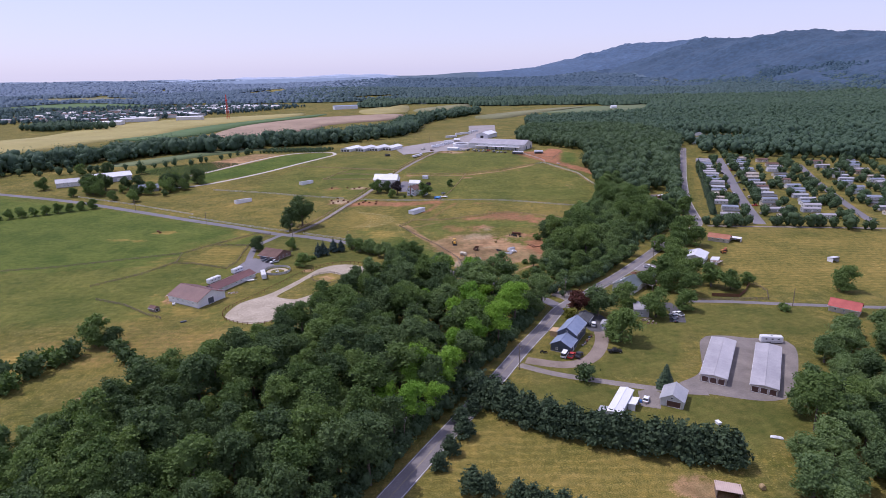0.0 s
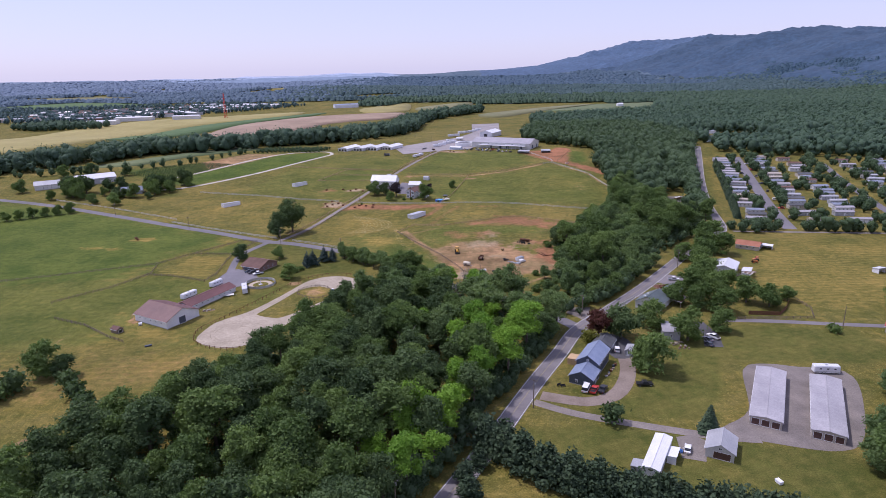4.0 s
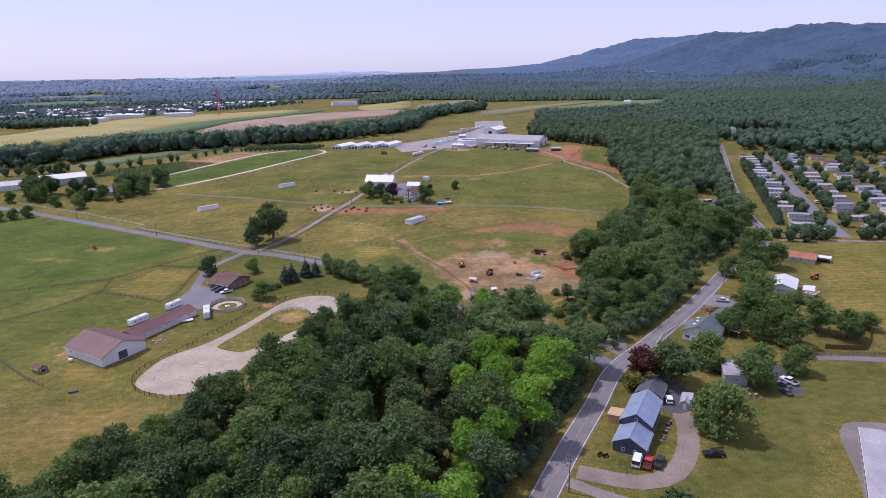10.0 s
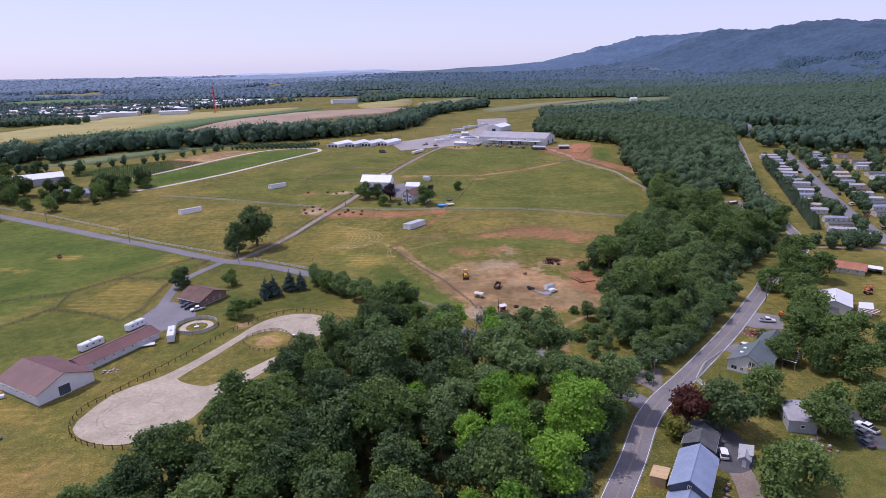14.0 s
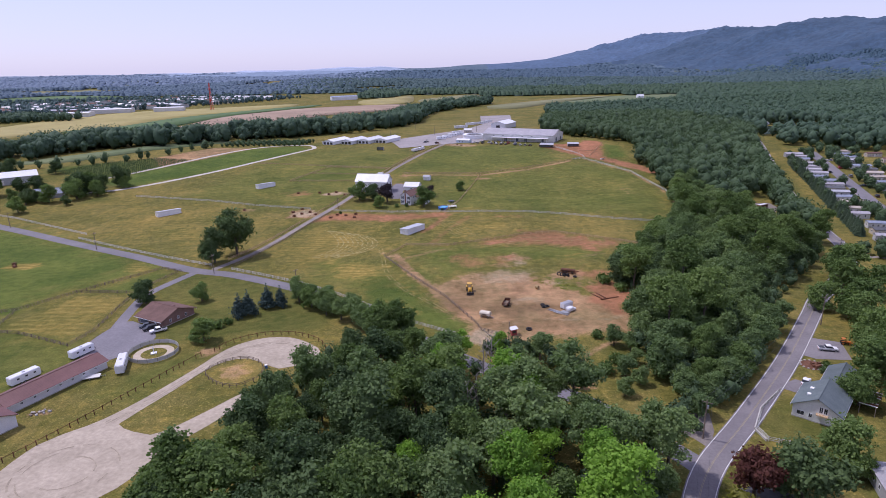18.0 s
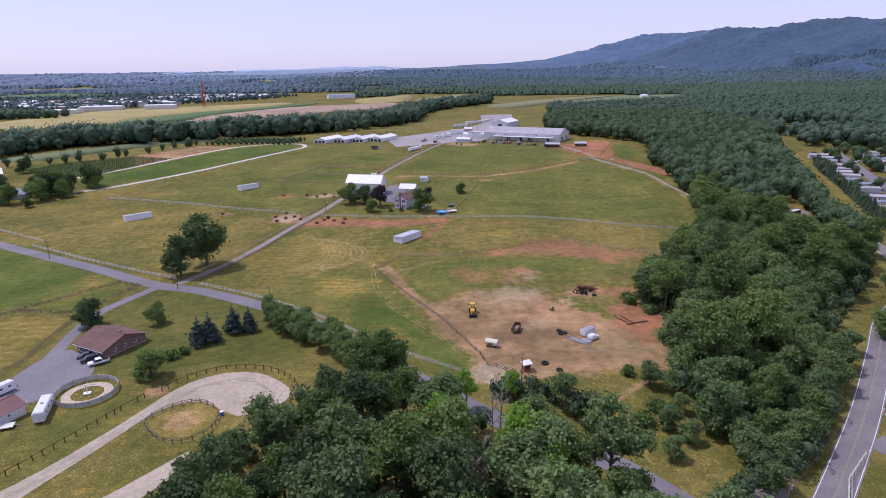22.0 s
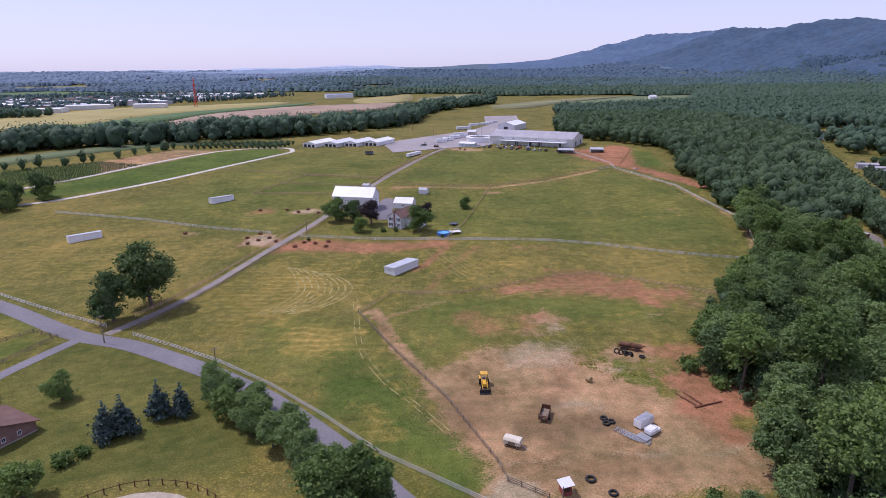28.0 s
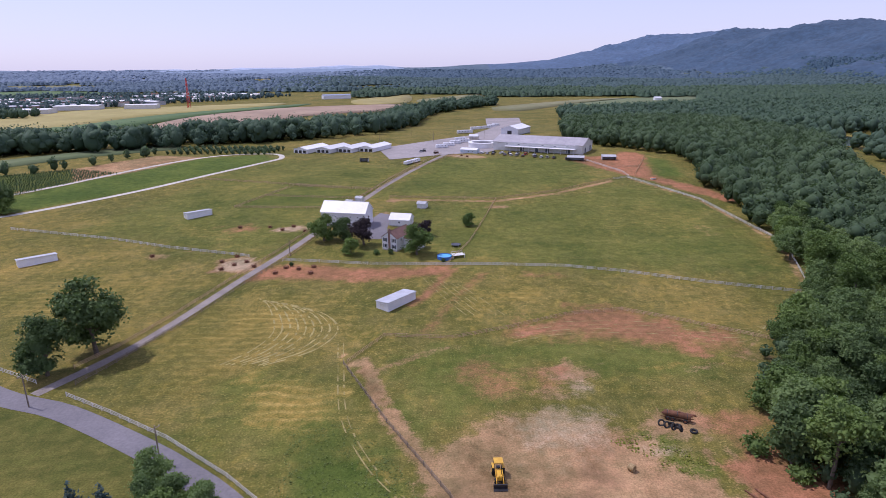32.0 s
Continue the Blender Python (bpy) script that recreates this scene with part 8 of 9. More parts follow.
fence([(104, 690), (116, 700), (130, 702)], "wood", 4)
fence([(-160.2, 668.1), (-105.3, 653.1), (-49, 640)], "wood", 5)
fence([(-45.5, 636), (-31, 687), (2, 757)], "wood", 4)
fence([(-30.5, 432.8), (-22, 450.1), (-1.3, 448.4), (16.5, 456), (36, 466.2), (55.7, 470.5), (71.5, 461.7), (96, 446)], "wood")
fence([(-31.5, 432.3), (-16.7, 403.4), (-2.1, 377.9), (8.7, 352.5)], "wood")
fence([(-165.1, 369.9), (-150.7, 391.4), (-130.7, 417.6), (-120.5, 413.5)], "wood")
fence([(-151, 388.5), (-127.7, 386.6)], "wood")
fence([(-121.6, 412.5), (-128, 390), (-126.7, 372), (-124.3, 350), (-126.3, 338)], "wood")
fence([(-162, 350), (-149.8, 348.4), (-126.3, 338)], "wood")
fence([(-165.1, 369.9), (-161, 352), (-172, 330), (-190, 310)], "wood", 4)
fence([(-300, 330), (-230, 345), (-165.1, 369.9)], "wood", 5)
fence([(-132, 264), (-142, 270), (-158, 282), (-176, 290)], "wood", 3)
fence([(-40.5, 327), (-39.8, 332.5), (-43.8, 339.6), (-52.5, 344.8), (-63, 345), (-71.8, 339.6), (-75.8, 333)], "rust", 2.3, 1, smooth=True)
fence([(-79, 330), (-82, 324), (-91, 304), (-97.2, 290.6), (-102, 281), (-105.2, 274), (-103.2, 264.6), (-96, 258), (-84, 255.5), (-72.5, 262)], "rust", 2.3, 1, smooth=True)
fence([(-73.2, 318.5), (-69.5, 325), (-63.5, 327.2), (-57.6, 323), (-56.2, 315.5), (-61, 310), (-67.5, 311.8)], "wood", 1.9, 2, "grey picket fence round a small grass ring", True, True)
fence([(8.7, 352.5), (10.2, 346.5), (17.6, 341.5)], "wood", 3, 3, "wooden gate fence at the lot entrance")
fence([(120, 277.5), (158, 277), (163, 288), (162, 300)], "wood", 3, 3, "brown board fence round a garden")
bf = thing("board_fence", 132.8, 282.9, 0, "close dark brown board fence round a garden", "fence")
run = [(132.8, 282.9), (145.8, 281.3), (152, 288), (161.1, 301.3)]
for (x0, y0), (x1, y1) in zip(run, run[1:]):
    d = math.hypot(x1 - x0, y1 - y0)
    k = int(d / 0.5)
    for j in range(k):
        x, y = x0 + (x1 - x0) * (j + 0.5) / k, y0 + (y1 - y0) * (j + 0.5) / k
        part("board", box(bmesh.new(), -d / k / 2 + 0.02, d / k / 2 - 0.02, -0.02, 0.02, -0.2, 1.75), M_RUST, bf, m=pose(x - 132.8, y - 282.9, gz(x, y) - gz(132.8, 282.9), 0, 0, math.degrees(math.atan2(y1 - y0, x1 - x0))))
fence([(89.3, 304.1), (80.5, 295.8), (74.5, 286.5), (75.0, 281.8), (79, 280)], "white", 2.2, 3, "white rail fence on a low garden wall")
gw = thing("garden_wall", 80.5, 295.8, 0, "low white garden wall along the road", "wall")
for (x0, y0), (x1, y1) in zip([(89.3, 304.1), (80.5, 295.8), (74.5, 286.5)], [(80.5, 295.8), (74.5, 286.5), (75.0, 281.8)]):
    n = math.hypot(x1 - x0, y1 - y0)
    part("wall_section", box(bmesh.new(), 0, n, -0.6, -0.3, -0.2, 0.55), M_CONCRETE, gw, m=pose(x0 - 80.5, y0 - 295.8, gz(x0, y0) - gz(80.5, 295.8), 0, 0, math.degrees(math.atan2(y1 - y0, x1 - x0))))

# round pen with a walker in the middle
rp = thing("round_pen", -95.2, 332.4, 0, "round pen of pale grey panels", "round pen")
R = 7.4
panel = box(bmesh.new(), -1.44, 1.44, -0.03, 0.03, 0.25, 1.55)
pm = bpy.data.meshes.new("panel")
panel.to_mesh(pm)
panel.free()
pm.materials.append(surface("pen_panel", (0.42, 0.42, 0.40), (0.52, 0.52, 0.5), 0.8, 0.7))
upm = bpy.data.meshes.new("upright")
b = tube(bmesh.new(), (0, 0, -0.3), (0, 0, 1.65), 0.06, n=6)
b.to_mesh(upm)
b.free()
upm.materials.append(M_WOOD)
for k in range(16):
    a = 360 / 16 * k
    part("panel", pm, None, rp, m=pose(0, 0, 0, 0, 0, a) @ pose(R, 0, 0, 0, 0, 90))
    part("upright", upm, None, rp, m=pose(0, 0, 0, 0, 0, a + 11.25) @ pose(R * 1.02, 0, 0))
ring = [(-95.2 + 5.0 * math.cos(a), 332.4 + 5.0 * math.sin(a)) for a in np.linspace(0, 6.283, 33)[:-1]]
bm = ribbon(ring, -1.1, 1.1, 0.06, True)
me = bpy.data.meshes.new("pavement_pen")
bm.to_mesh(me)
bm.free()
bmx = bmesh.new()
bmx.from_mesh(me)
bmesh.ops.recalc_face_normals(bmx, faces=bmx.faces)
if sum(f.normal.z for f in bmx.faces) < 0:
    bmesh.ops.reverse_faces(bmx, faces=bmx.faces)
bmx.to_mesh(me)
bmx.free()
me.materials.append(M_SAND)
tagged(new("pavement_pen", me), "ring of pale sand in the round pen", "sand ring", kind="structure")
hw = thing("horse_walker", -95.2, 332.4, 20, "white horse walker post with arms", "horse walker")
part("base_plate", box(bmesh.new(), -0.9, 0.9, -0.7, 0.7, -0.1, 0.25), M_WHITE, hw)
part("pole", tube(bmesh.new(), (0, 0, 0.2), (0, 0, 2.6), 0.12, n=8), M_WHITE, hw)
for k in range(4):
    part("arm", tube(bmesh.new(), (0, 0, 2.5), (2.0 * math.cos(k * 1.571), 2.0 * math.sin(k * 1.571), 2.3), 0.05, n=6), M_STEEL, hw)

# ---------------------------------------------------------------- utility poles and wires
def pole(x, y, h=9.5, arms=1, lamp=False, rz=0.0):
    root = thing("utility_pole", x, y, rz, "weathered wooden utility pole with a crossarm" if arms else "bare weathered wooden pole without wires", "utility pole")
    part("shaft", tube(bmesh.new(), (0, 0, -0.5), (0, 0, h), 0.19, 0.12, 9), M_WOOD, root)
    for k in range(arms):
        part("crossarm", box(bmesh.new(), -1.2, 1.2, -0.07, 0.07, h - 0.7 - k, h - 0.55 - k), M_WOOD, root)
        for u in (-1.0, 0.0, 1.0):
            part("insulator", tube(bmesh.new(), (u, 0, h - 0.55 - k), (u, 0, h - 0.35 - k), 0.06, n=6), M_STEEL, root)
    if lamp:
        part("transformer", tube(bmesh.new(), (0.32, 0, h - 2.2), (0.32, 0, h - 1.4), 0.22, n=10), M_STEEL, root)
    return root


ROADPOLES = [(-12.5, 161.5), (28.3, 209.3), (60.0, 283.0), (125.6, 347.8), (172, 415)]
for x, y in ROADPOLES:
    pole(x, y, 10.5, 1, True, -35)
for x, y in ((-104.5, 410.2), (-62.5, 388.4), (-179.6, 451), (-254.5, 495.5)):
    pole(x, y, 9.0, 1, False, 60)
for x, y, h in ((18.4, 333.4, 9.0), (-69.5, 526.4, 7.5), (-62, 812, 10), (-16, 845, 10), (32, 870, 10), (-40, 905, 10), (165, 268.5, 9)):
    pole(x, y, h, 0)


def wire(a, b, h, sag, off):
    bm = bmesh.new()
    last = None
    for k in range(13):
        t = k / 12
        x, y = a[0] + (b[0] - a[0]) * t, a[1] + (b[1] - a[1]) * t
        p = Vector((x + off * 0.82, y - off * 0.57, (gz(*a) + h) * (1 - t) + (gz(*b) + h) * t - sag * 4 * t * (1 - t)))
        if last is not None:
            tube(bm, last, p, 0.02, n=4, caps=False)
        last = p
    bmesh.ops.remove_doubles(bm, verts=bm.verts, dist=0.01)
    me = bpy.data.meshes.new("power_line")
    bm.to_mesh(me)
    bm.free()
    me.materials.append(M_BLACK)
    return tagged(new("power_line", me), "thin black power line between utility poles", "power line", "roadside power lines")


for a, b in zip(ROADPOLES, ROADPOLES[1:]):
    for off in (-1.0, 1.0):
        wire(a, b, 10.15, 1.2, off)

# ---------------------------------------------------------------- mobile home park
road("road_park", [(228, 424), (251, 500), (280, 590), (309, 682)], 8.5, M_LANE, 0.08, "wide grey asphalt street of the mobile home park")
road("road_park", [(309, 424), (332, 500), (356, 580), (376, 640)], 6.5, M_LANE, 0.08, "grey asphalt street of the mobile home park")
road("road_park", [(189, 421), (230, 416), (330, 404), (420, 394)], 3.2, M_GRAVEL, 0.06, "gravel lane along the hayfield")
PROTO = []
for k, (L, W, wall, roof) in enumerate(((12.5, 4.6, M_GREYSIDING, M_GREYROOF), (13.5, 4.8, M_BEIGE, M_BEIGEROOF), (12.0, 4.6, M_SIDING, M_BLUESHINGLE), (13.5, 5.0, M_SIDING, M_STOREROOF), (12, 4.6, M_BEIGE, M_BROWNROOF), (13, 4.8, M_GREYSIDING, M_STOREROOF), (12.5, 6.8, M_WHITE, M_BLUESHINGLE), (12.5, 6.4, M_BEIGE, M_DARKROOF))):
    look_of = ("grey walls and a grey metal roof", "beige walls and a beige roof", "pale walls and a blue-grey roof", "pale walls and a silvery roof", "beige walls and a brown roof", "grey walls and a pale roof", "white walls and a wide blue-grey roof", "beige walls and a dark roof")[k]
    ob = gable("mobile_home", "mobile home with " + look_of, 0, 0, 0, L, W, 2.9, 0.75, wall, roof, win_row("S", 4, L - 2, 1.7) + win_row("W", 1, 2, 1.7, 1.2, 1.1) + [("door", "S", 0, 1.2, 0.9, 2.0, M_WHITE)], 0.25, "mobile home", "mobile homes of the park", trim=False, base=False)
    PROTO.append(ob)
rp_ = random.Random(12)
first = set()
for off, lo, hi, tilt in ((-18, 446, 664, -6), (20, 440, 672, 2), (49, 438, 660, 2), (104, 438, 640, 2), (134, 442, 650, 0)):
    y = lo
    while y < hi:
        x = 229.5 + (y - 427) * 0.311 + off
        y += 9 * (rp_.random() < 0.22)
        k = rp_.randrange(8)
        m = pose(x + rp_.uniform(-2, 2), y, gz(x, y), 0, 0, -6 + tilt + rp_.uniform(-6, 6))
        if k in first:
            copy_thing(PROTO[k], m)
        else:
            first.add(k)
            PROTO[k].matrix_basis = m
        y += rp_.uniform(9.5, 14.5)
for k in range(8):
    if k not in first:
        PROTO[k].matrix_basis = pose(400 + 12 * k, 520, gz(400 + 12 * k, 520))
for k in range(16):
    y = 440 + 13.5 * k
    s = 5.8 if k % 2 else -5.8
    car(229.5 + (y - 427) * 0.311 + s, y, 70 + 90 * (k % 3 == 0), (M_WHITE, M_SILVER, M_BLACK, M_RED, M_DARKSIDING)[k % 5], ("car", "suv", "pickup")[k % 3], ("white", "silver", "black", "red", "dark blue")[k % 5] + (" car", " utility vehicle", " pickup")[k % 3] + " parked along the park street", "parked_car")
flat_area("pavement_yard", [(172, 488), (181, 488), (196, 514), (196, 524), (180, 524), (175, 508)], M_GRAVEL, 0.09, "pale gravel clearing in the creek-side wood", "clearing", False)
trailer(186.4, 512.8, 30, 7, 2.5, 2.4, M_RUST, "rust-red wagon in a gravel clearing", "farm_wagon")
trailer(180, 499, 70, 5, 2.2, 1.6, M_RUST, "small rust-red wagon in a gravel clearing", "farm_wagon")
road("road_far", [(160, 800), (200, 795), (220, 777), (241, 757), (249, 735), (262, 716)], 7, M_LANE, 0.1, "pale road behind the creek-side wood")
gable("house", "grey house among trees behind the wood", 282, 905, 20, 18, 11, 6, 4, M_GREYSIDING, M_GREYROOF, win_row("S", 4, 14, 2.0), 0.4, "house", base=False)

# ---------------------------------------------------------------- town and far buildings
rt2 = random.Random(31)
TOWN = scatter([(-1080, 1500), (-840, 1470), (-600, 1700), (-470, 1930), (-640, 2040), (-1100, 1800)], 58, 31)
TM = ((M_SIDING, M_GREYROOF), (M_BEIGE, M_GREYROOF), (M_SIDING, M_BROWNROOF), (M_GREYSIDING, M_DARKROOF), (M_BRICK, M_GREYROOF), (M_GREYSIDING, M_WHITEROOF))
for i, (x, y) in enumerate(TOWN):
    wall, roof = TM[rt2.randrange(6)]
    big = rt2.random() < 0.28
    gable("town_building", "large pale commercial building in the far town" if big else "small house in the far town", x, y, rt2.uniform(-30, 30), rt2.uniform(45, 95) if big else rt2.uniform(13, 20), rt2.uniform(22, 38) if big else rt2.uniform(8, 11), rt2.uniform(6, 9), 1.2 if big else 3.0, wall, roof, (), 0.3, "building", "town buildings", trim=False, base=False)
for x, y, L, W in ((-596, 1956, 110, 40), (-613, 1523, 60, 34), (-726, 1499, 80, 40), (-747, 1994, 70, 36), (-705, 1675, 90, 26), (-748, 1398, 60, 44), (-688, 2386, 26, 18), (-976, 1643, 40, 20)):
    gable("town_hall", "large white flat commercial building in the far town", x, y, 14, L, W, 8, 1.0, M_SIDING, M_WHITEROOF, (), 0.3, "building", "large town buildings", trim=False, base=False)
mast = thing("radio_mast", -525, 1536, 0, "tall red lattice radio mast above the town", "mast")
for k in range(3):
    a, b = 2.094 * k, 2.094 * (k + 1)
    part("leg", tube(bmesh.new(), (4 * math.cos(a), 4 * math.sin(a), -1), (0.6 * math.cos(a), 0.6 * math.sin(a), 58), 0.5, 0.4, 5), M_RED, mast)
    for j in range(7):
        z0, z1 = 8.0 * j, 8.0 * (j + 1)
        r0, r1 = 4 - 3.4 * z0 / 58, 4 - 3.4 * z1 / 58
        part("brace", tube(bmesh.new(), (r0 * math.cos(a), r0 * math.sin(a), z0), (r1 * math.cos(b), r1 * math.sin(b), z1), 0.22, n=4), M_RED, mast)
part("platform", tube(bmesh.new(), (0, 0, 44), (0, 0, 46), 2.6, 2.6, 10), M_RED, mast)
gable("factory", "long white factory with a blue band", -284, 1858, 24, 70, 22, 9, 2, M_WHITE, M_BLUEROOF, (), 0.4, "factory", base=False)
gable("barn", "far barn with a bright red roof among trees", -20, 1500, -15, 22, 12, 6, 4, M_BRICK, M_RED, (), 0.4, "barn", base=False)
gable("farmhouse", "white farmhouse at the far field's edge", 470, 1700, 10, 16, 10, 6, 3, M_WHITE, M_WHITEROOF, (), 0.4, "farmhouse", base=False)
for x, y, L in ((345, 900, 30), (372, 905, 22), (300, 790, 16), (262, 1010, 24), (420, 980, 20)):
    gable("barn", "pale low building behind the wood", x, y, -10, L, 12, 4, 2, M_WHITE, M_WHITEROOF, (), 0.4, "building", "buildings behind the wood", trim=False, base=False)
flat_area("water_pond", [(330, 800), (352, 812), (380, 850), (372, 880), (345, 862), (332, 830)], M_POND, 0.15, "still dark pond behind the wood", "pond")

# ---------------------------------------------------------------- pool, play things, feeders, small things
po = thing("swimming_pool", -4.0, 522.8, 0, "round above-ground pool with bright blue water", "swimming pool")
bm = bmesh.new()
n = 28
rr = [[bm.verts.new((r * math.cos(6.2832 * k / n), r * math.sin(6.2832 * k / n), z)) for k in range(n)] for r, z in ((3.1, -0.3), (3.1, 1.3), (2.95, 1.3), (2.95, 1.0))]
for a in range(3):
    for k in range(n):
        bm.faces.new((rr[a][k], rr[a][(k + 1) % n], rr[a + 1][(k + 1) % n], rr[a + 1][k]))
part("pool_wall", bm, M_BLUE, po)
bm = bmesh.new()
bm.faces.new([bm.verts.new((2.95 * math.cos(6.2832 * k / n), 2.95 * math.sin(6.2832 * k / n), 1.1)) for k in range(n)])
part("water", bm, M_WATER, po)
dk = thing("pool_deck", 1.6, 524.6, 18, "white raised deck beside the pool", "deck")
for k in range(12):
    part("board", box(bmesh.new(), -2.6, 2.6, -1.8 + 0.3 * k, -1.53 + 0.3 * k, 1.1, 1.16), M_WHITEWOOD, dk)
for px in (-2.4, 2.4):
    for py in (-1.6, 1.6):
        part("post", box(bmesh.new(), px - 0.08, px + 0.08, py - 0.08, py + 0.08, -0.3, 2.0), M_WHITEWOOD, dk)
part("handrail", box(bmesh.new(), -2.5, 2.5, 1.56, 1.64, 1.9, 2.0), M_WHITEWOOD, dk)
tp = thing("trampoline", 1.0, 538.4, 0, "round black trampoline on steel legs", "trampoline")
part("mat", tube(bmesh.new(), (0, 0, 0.78), (0, 0, 0.82), 1.9, n=20), M_BLACK, tp)
bm = bmesh.new()
for k in range(20):
    a, b = 6.2832 * k / 20, 6.2832 * (k + 1) / 20
    tube(bm, (2.1 * math.cos(a), 2.1 * math.sin(a), 0.8), (2.1 * math.cos(b), 2.1 * math.sin(b), 0.8), 0.1, n=5)
part("rim", bm, M_DARKSIDING, tp)
for k in range(6):
    a = 6.2832 * k / 6
    part("leg", tube(bmesh.new(), (2.1 * math.cos(a), 2.1 * math.sin(a), -0.1), (2.1 * math.cos(a), 2.1 * math.sin(a), 0.8), 0.05, n=5), M_STEEL, tp)


def feeder(x, y):
    f = thing("bale_feeder", x, y, (x * 41) % 360, "rusted ring feeder holding hay in a pasture", "feeder", "ring feeders")
    for z in (0.15, 0.6, 1.05):
        bm = bmesh.new()
        for k in range(12):
            a, b = 6.2832 * k / 12, 6.2832 * (k + 1) / 12
            tube(bm, (1.05 * math.cos(a), 1.05 * math.sin(a), z), (1.05 * math.cos(b), 1.05 * math.sin(b), z), 0.05, n=4, caps=False)
        bmesh.ops.remove_doubles(bm, verts=bm.verts, dist=0.03)
        part("ring", bm, M_RUST, f)
    for k in range(6):
        a = 6.2832 * k / 6
        part("bar", tube(bmesh.new(), (1.05 * math.cos(a), 1.05 * math.sin(a), -0.1), (1.05 * math.cos(a), 1.05 * math.sin(a), 1.1), 0.05, n=4), M_RUST, f)
    bm = tube(bmesh.new(), (0, 0, 0), (0, 0, 0.9), 0.85, 0.6, n=10)
    part("hay", bm, M_RUST, f)


for x, y in ((-93, 510), (-89.5, 515), (-80.8, 513), (-91.6, 525), (-85.4, 518.5), (-95.7, 518.5), (-70.3, 505.5), (-67.5, 511.5), (-62.1, 510), (-56.3, 505.5), (-56.5, 512.5), (-127.8, 525.5), (-89, 566), (-81.8, 561.7), (-77.7, 567), (-70.6, 560), (-103.4, 565.5), (12, 748), (8, 752), (-206, 428), (-203, 424)):
    feeder(x, y)
wt = thing("water_tub", 127.2, 663.2, 20, "orange and white stock trough on red soil", "trough")
part("body", soften(box(bmesh.new(), -1.4, 1.4, -1.0, 1.0, 0, 1.1), 0.12, 2), M_WHITEWOOD, wt)
part("lid", soften(box(bmesh.new(), -1.5, 1.5, -1.1, 1.1, 1.1, 1.25), 0.05, 1), M_ORANGE, wt)
bx = thing("storage_chest", 87.1, 170.8, 15, "white chest standing on the lawn", "chest")
part("body", soften(box(bmesh.new(), -0.6, 0.6, -0.9, 0.9, 0, 0.8), 0.06, 1), M_WHITE, bx)
part("lid", soften(box(bmesh.new(), -0.65, 0.65, -0.95, 0.95, 0.8, 0.9), 0.04, 1), M_WHITE, bx)
bt = thing("rowing_boat", 101.5, 162.5, -20, "upturned white rowing boat at the wood's edge", "boat")
bm = prism(bmesh.new(), [(-2.0, 0), (2.0, 0), (1.6, 0.45), (0.8, 0.6), (-1.4, 0.55)], -0.65, 0.65)
part("hull", soften(bm, 0.2, 3), M_WHITE, bt)
part("keel", box(bmesh.new(), -1.3, 1.2, -0.04, 0.04, 0.52, 0.66), M_WHITEWOOD, bt)
for x, y, rz in ((40.5, 222.6, 20), (39.2, 223.2, 30)):
    bn = thing("garden_bench", x, y, rz, "dark wooden garden bench on a lawn", "bench", "garden benches")
    part("seat", box(bmesh.new(), -0.8, 0.8, -0.25, 0.25, 0.42, 0.48), M_BLACK, bn)
    part("backrest", box(bmesh.new(), -0.8, 0.8, 0.22, 0.28, 0.5, 0.95), M_BLACK, bn)
    for px in (-0.7, 0.7):
        part("leg", box(bmesh.new(), px - 0.05, px + 0.05, -0.22, 0.25, -0.1, 0.42), M_BLACK, bn)
# a loose heap of rust-brown play blocks
dp = thing("doghouse", 107.0, 318.2, 10, "heap of rust-brown play blocks on sand", "play heap")
for k in range(9):
    a = k * 2.4
    part("block", soften(box(bmesh.new(), 0.9 * math.cos(a) * (k / 5) - 0.5, 0.9 * math.cos(a) * (k / 5) + 0.5, 0.9 * math.sin(a) * (k / 5) - 0.4, 0.9 * math.sin(a) * (k / 5) + 0.4, 0, 0.5 + 0.08 * k), 0.08, 1), M_RUST, dp)
flat_area("pavement_drive", [(90, 307), (94, 303), (101, 302), (103, 306), (97, 311)], M_ASPHALT, 0.06, "grey asphalt drive of the white house", "drive", False)
flat_area("pavement_drive", [(105, 328), (110, 323), (120, 322), (124, 334), (116, 338)], M_ASPHALT, 0.06, "wide grey asphalt drive by the road", "drive", False)
flat_area("pavement_drive", [(64, 286), (60, 279), (58, 283), (54, 288), (58, 294), (66, 294)], M_GRAVEL, 0.07, "pale gravel pull-off beside the road", "pull-off", False)
flat_area("pavement_drive", [(101, 252), (108, 251), (111, 262), (110, 275), (105, 276), (105, 264)], M_DRIVE, 0.06, "black asphalt drive by the workshop", "drive", False)
flat_area("pavement_drive", [(66, 182), (72, 180), (76, 190), (73, 193), (68, 192)], M_GRAVEL, 0.07, "gravel parking place by the mobile home", "parking place", False)
flat_area("pavement_yard", [(-47, 562), (-38, 590), (-30, 586), (-32, 566), (-30, 548), (-38, 548)], M_LANE, 0.07, "grey asphalt farm yard between barn and garage", "yard", False)
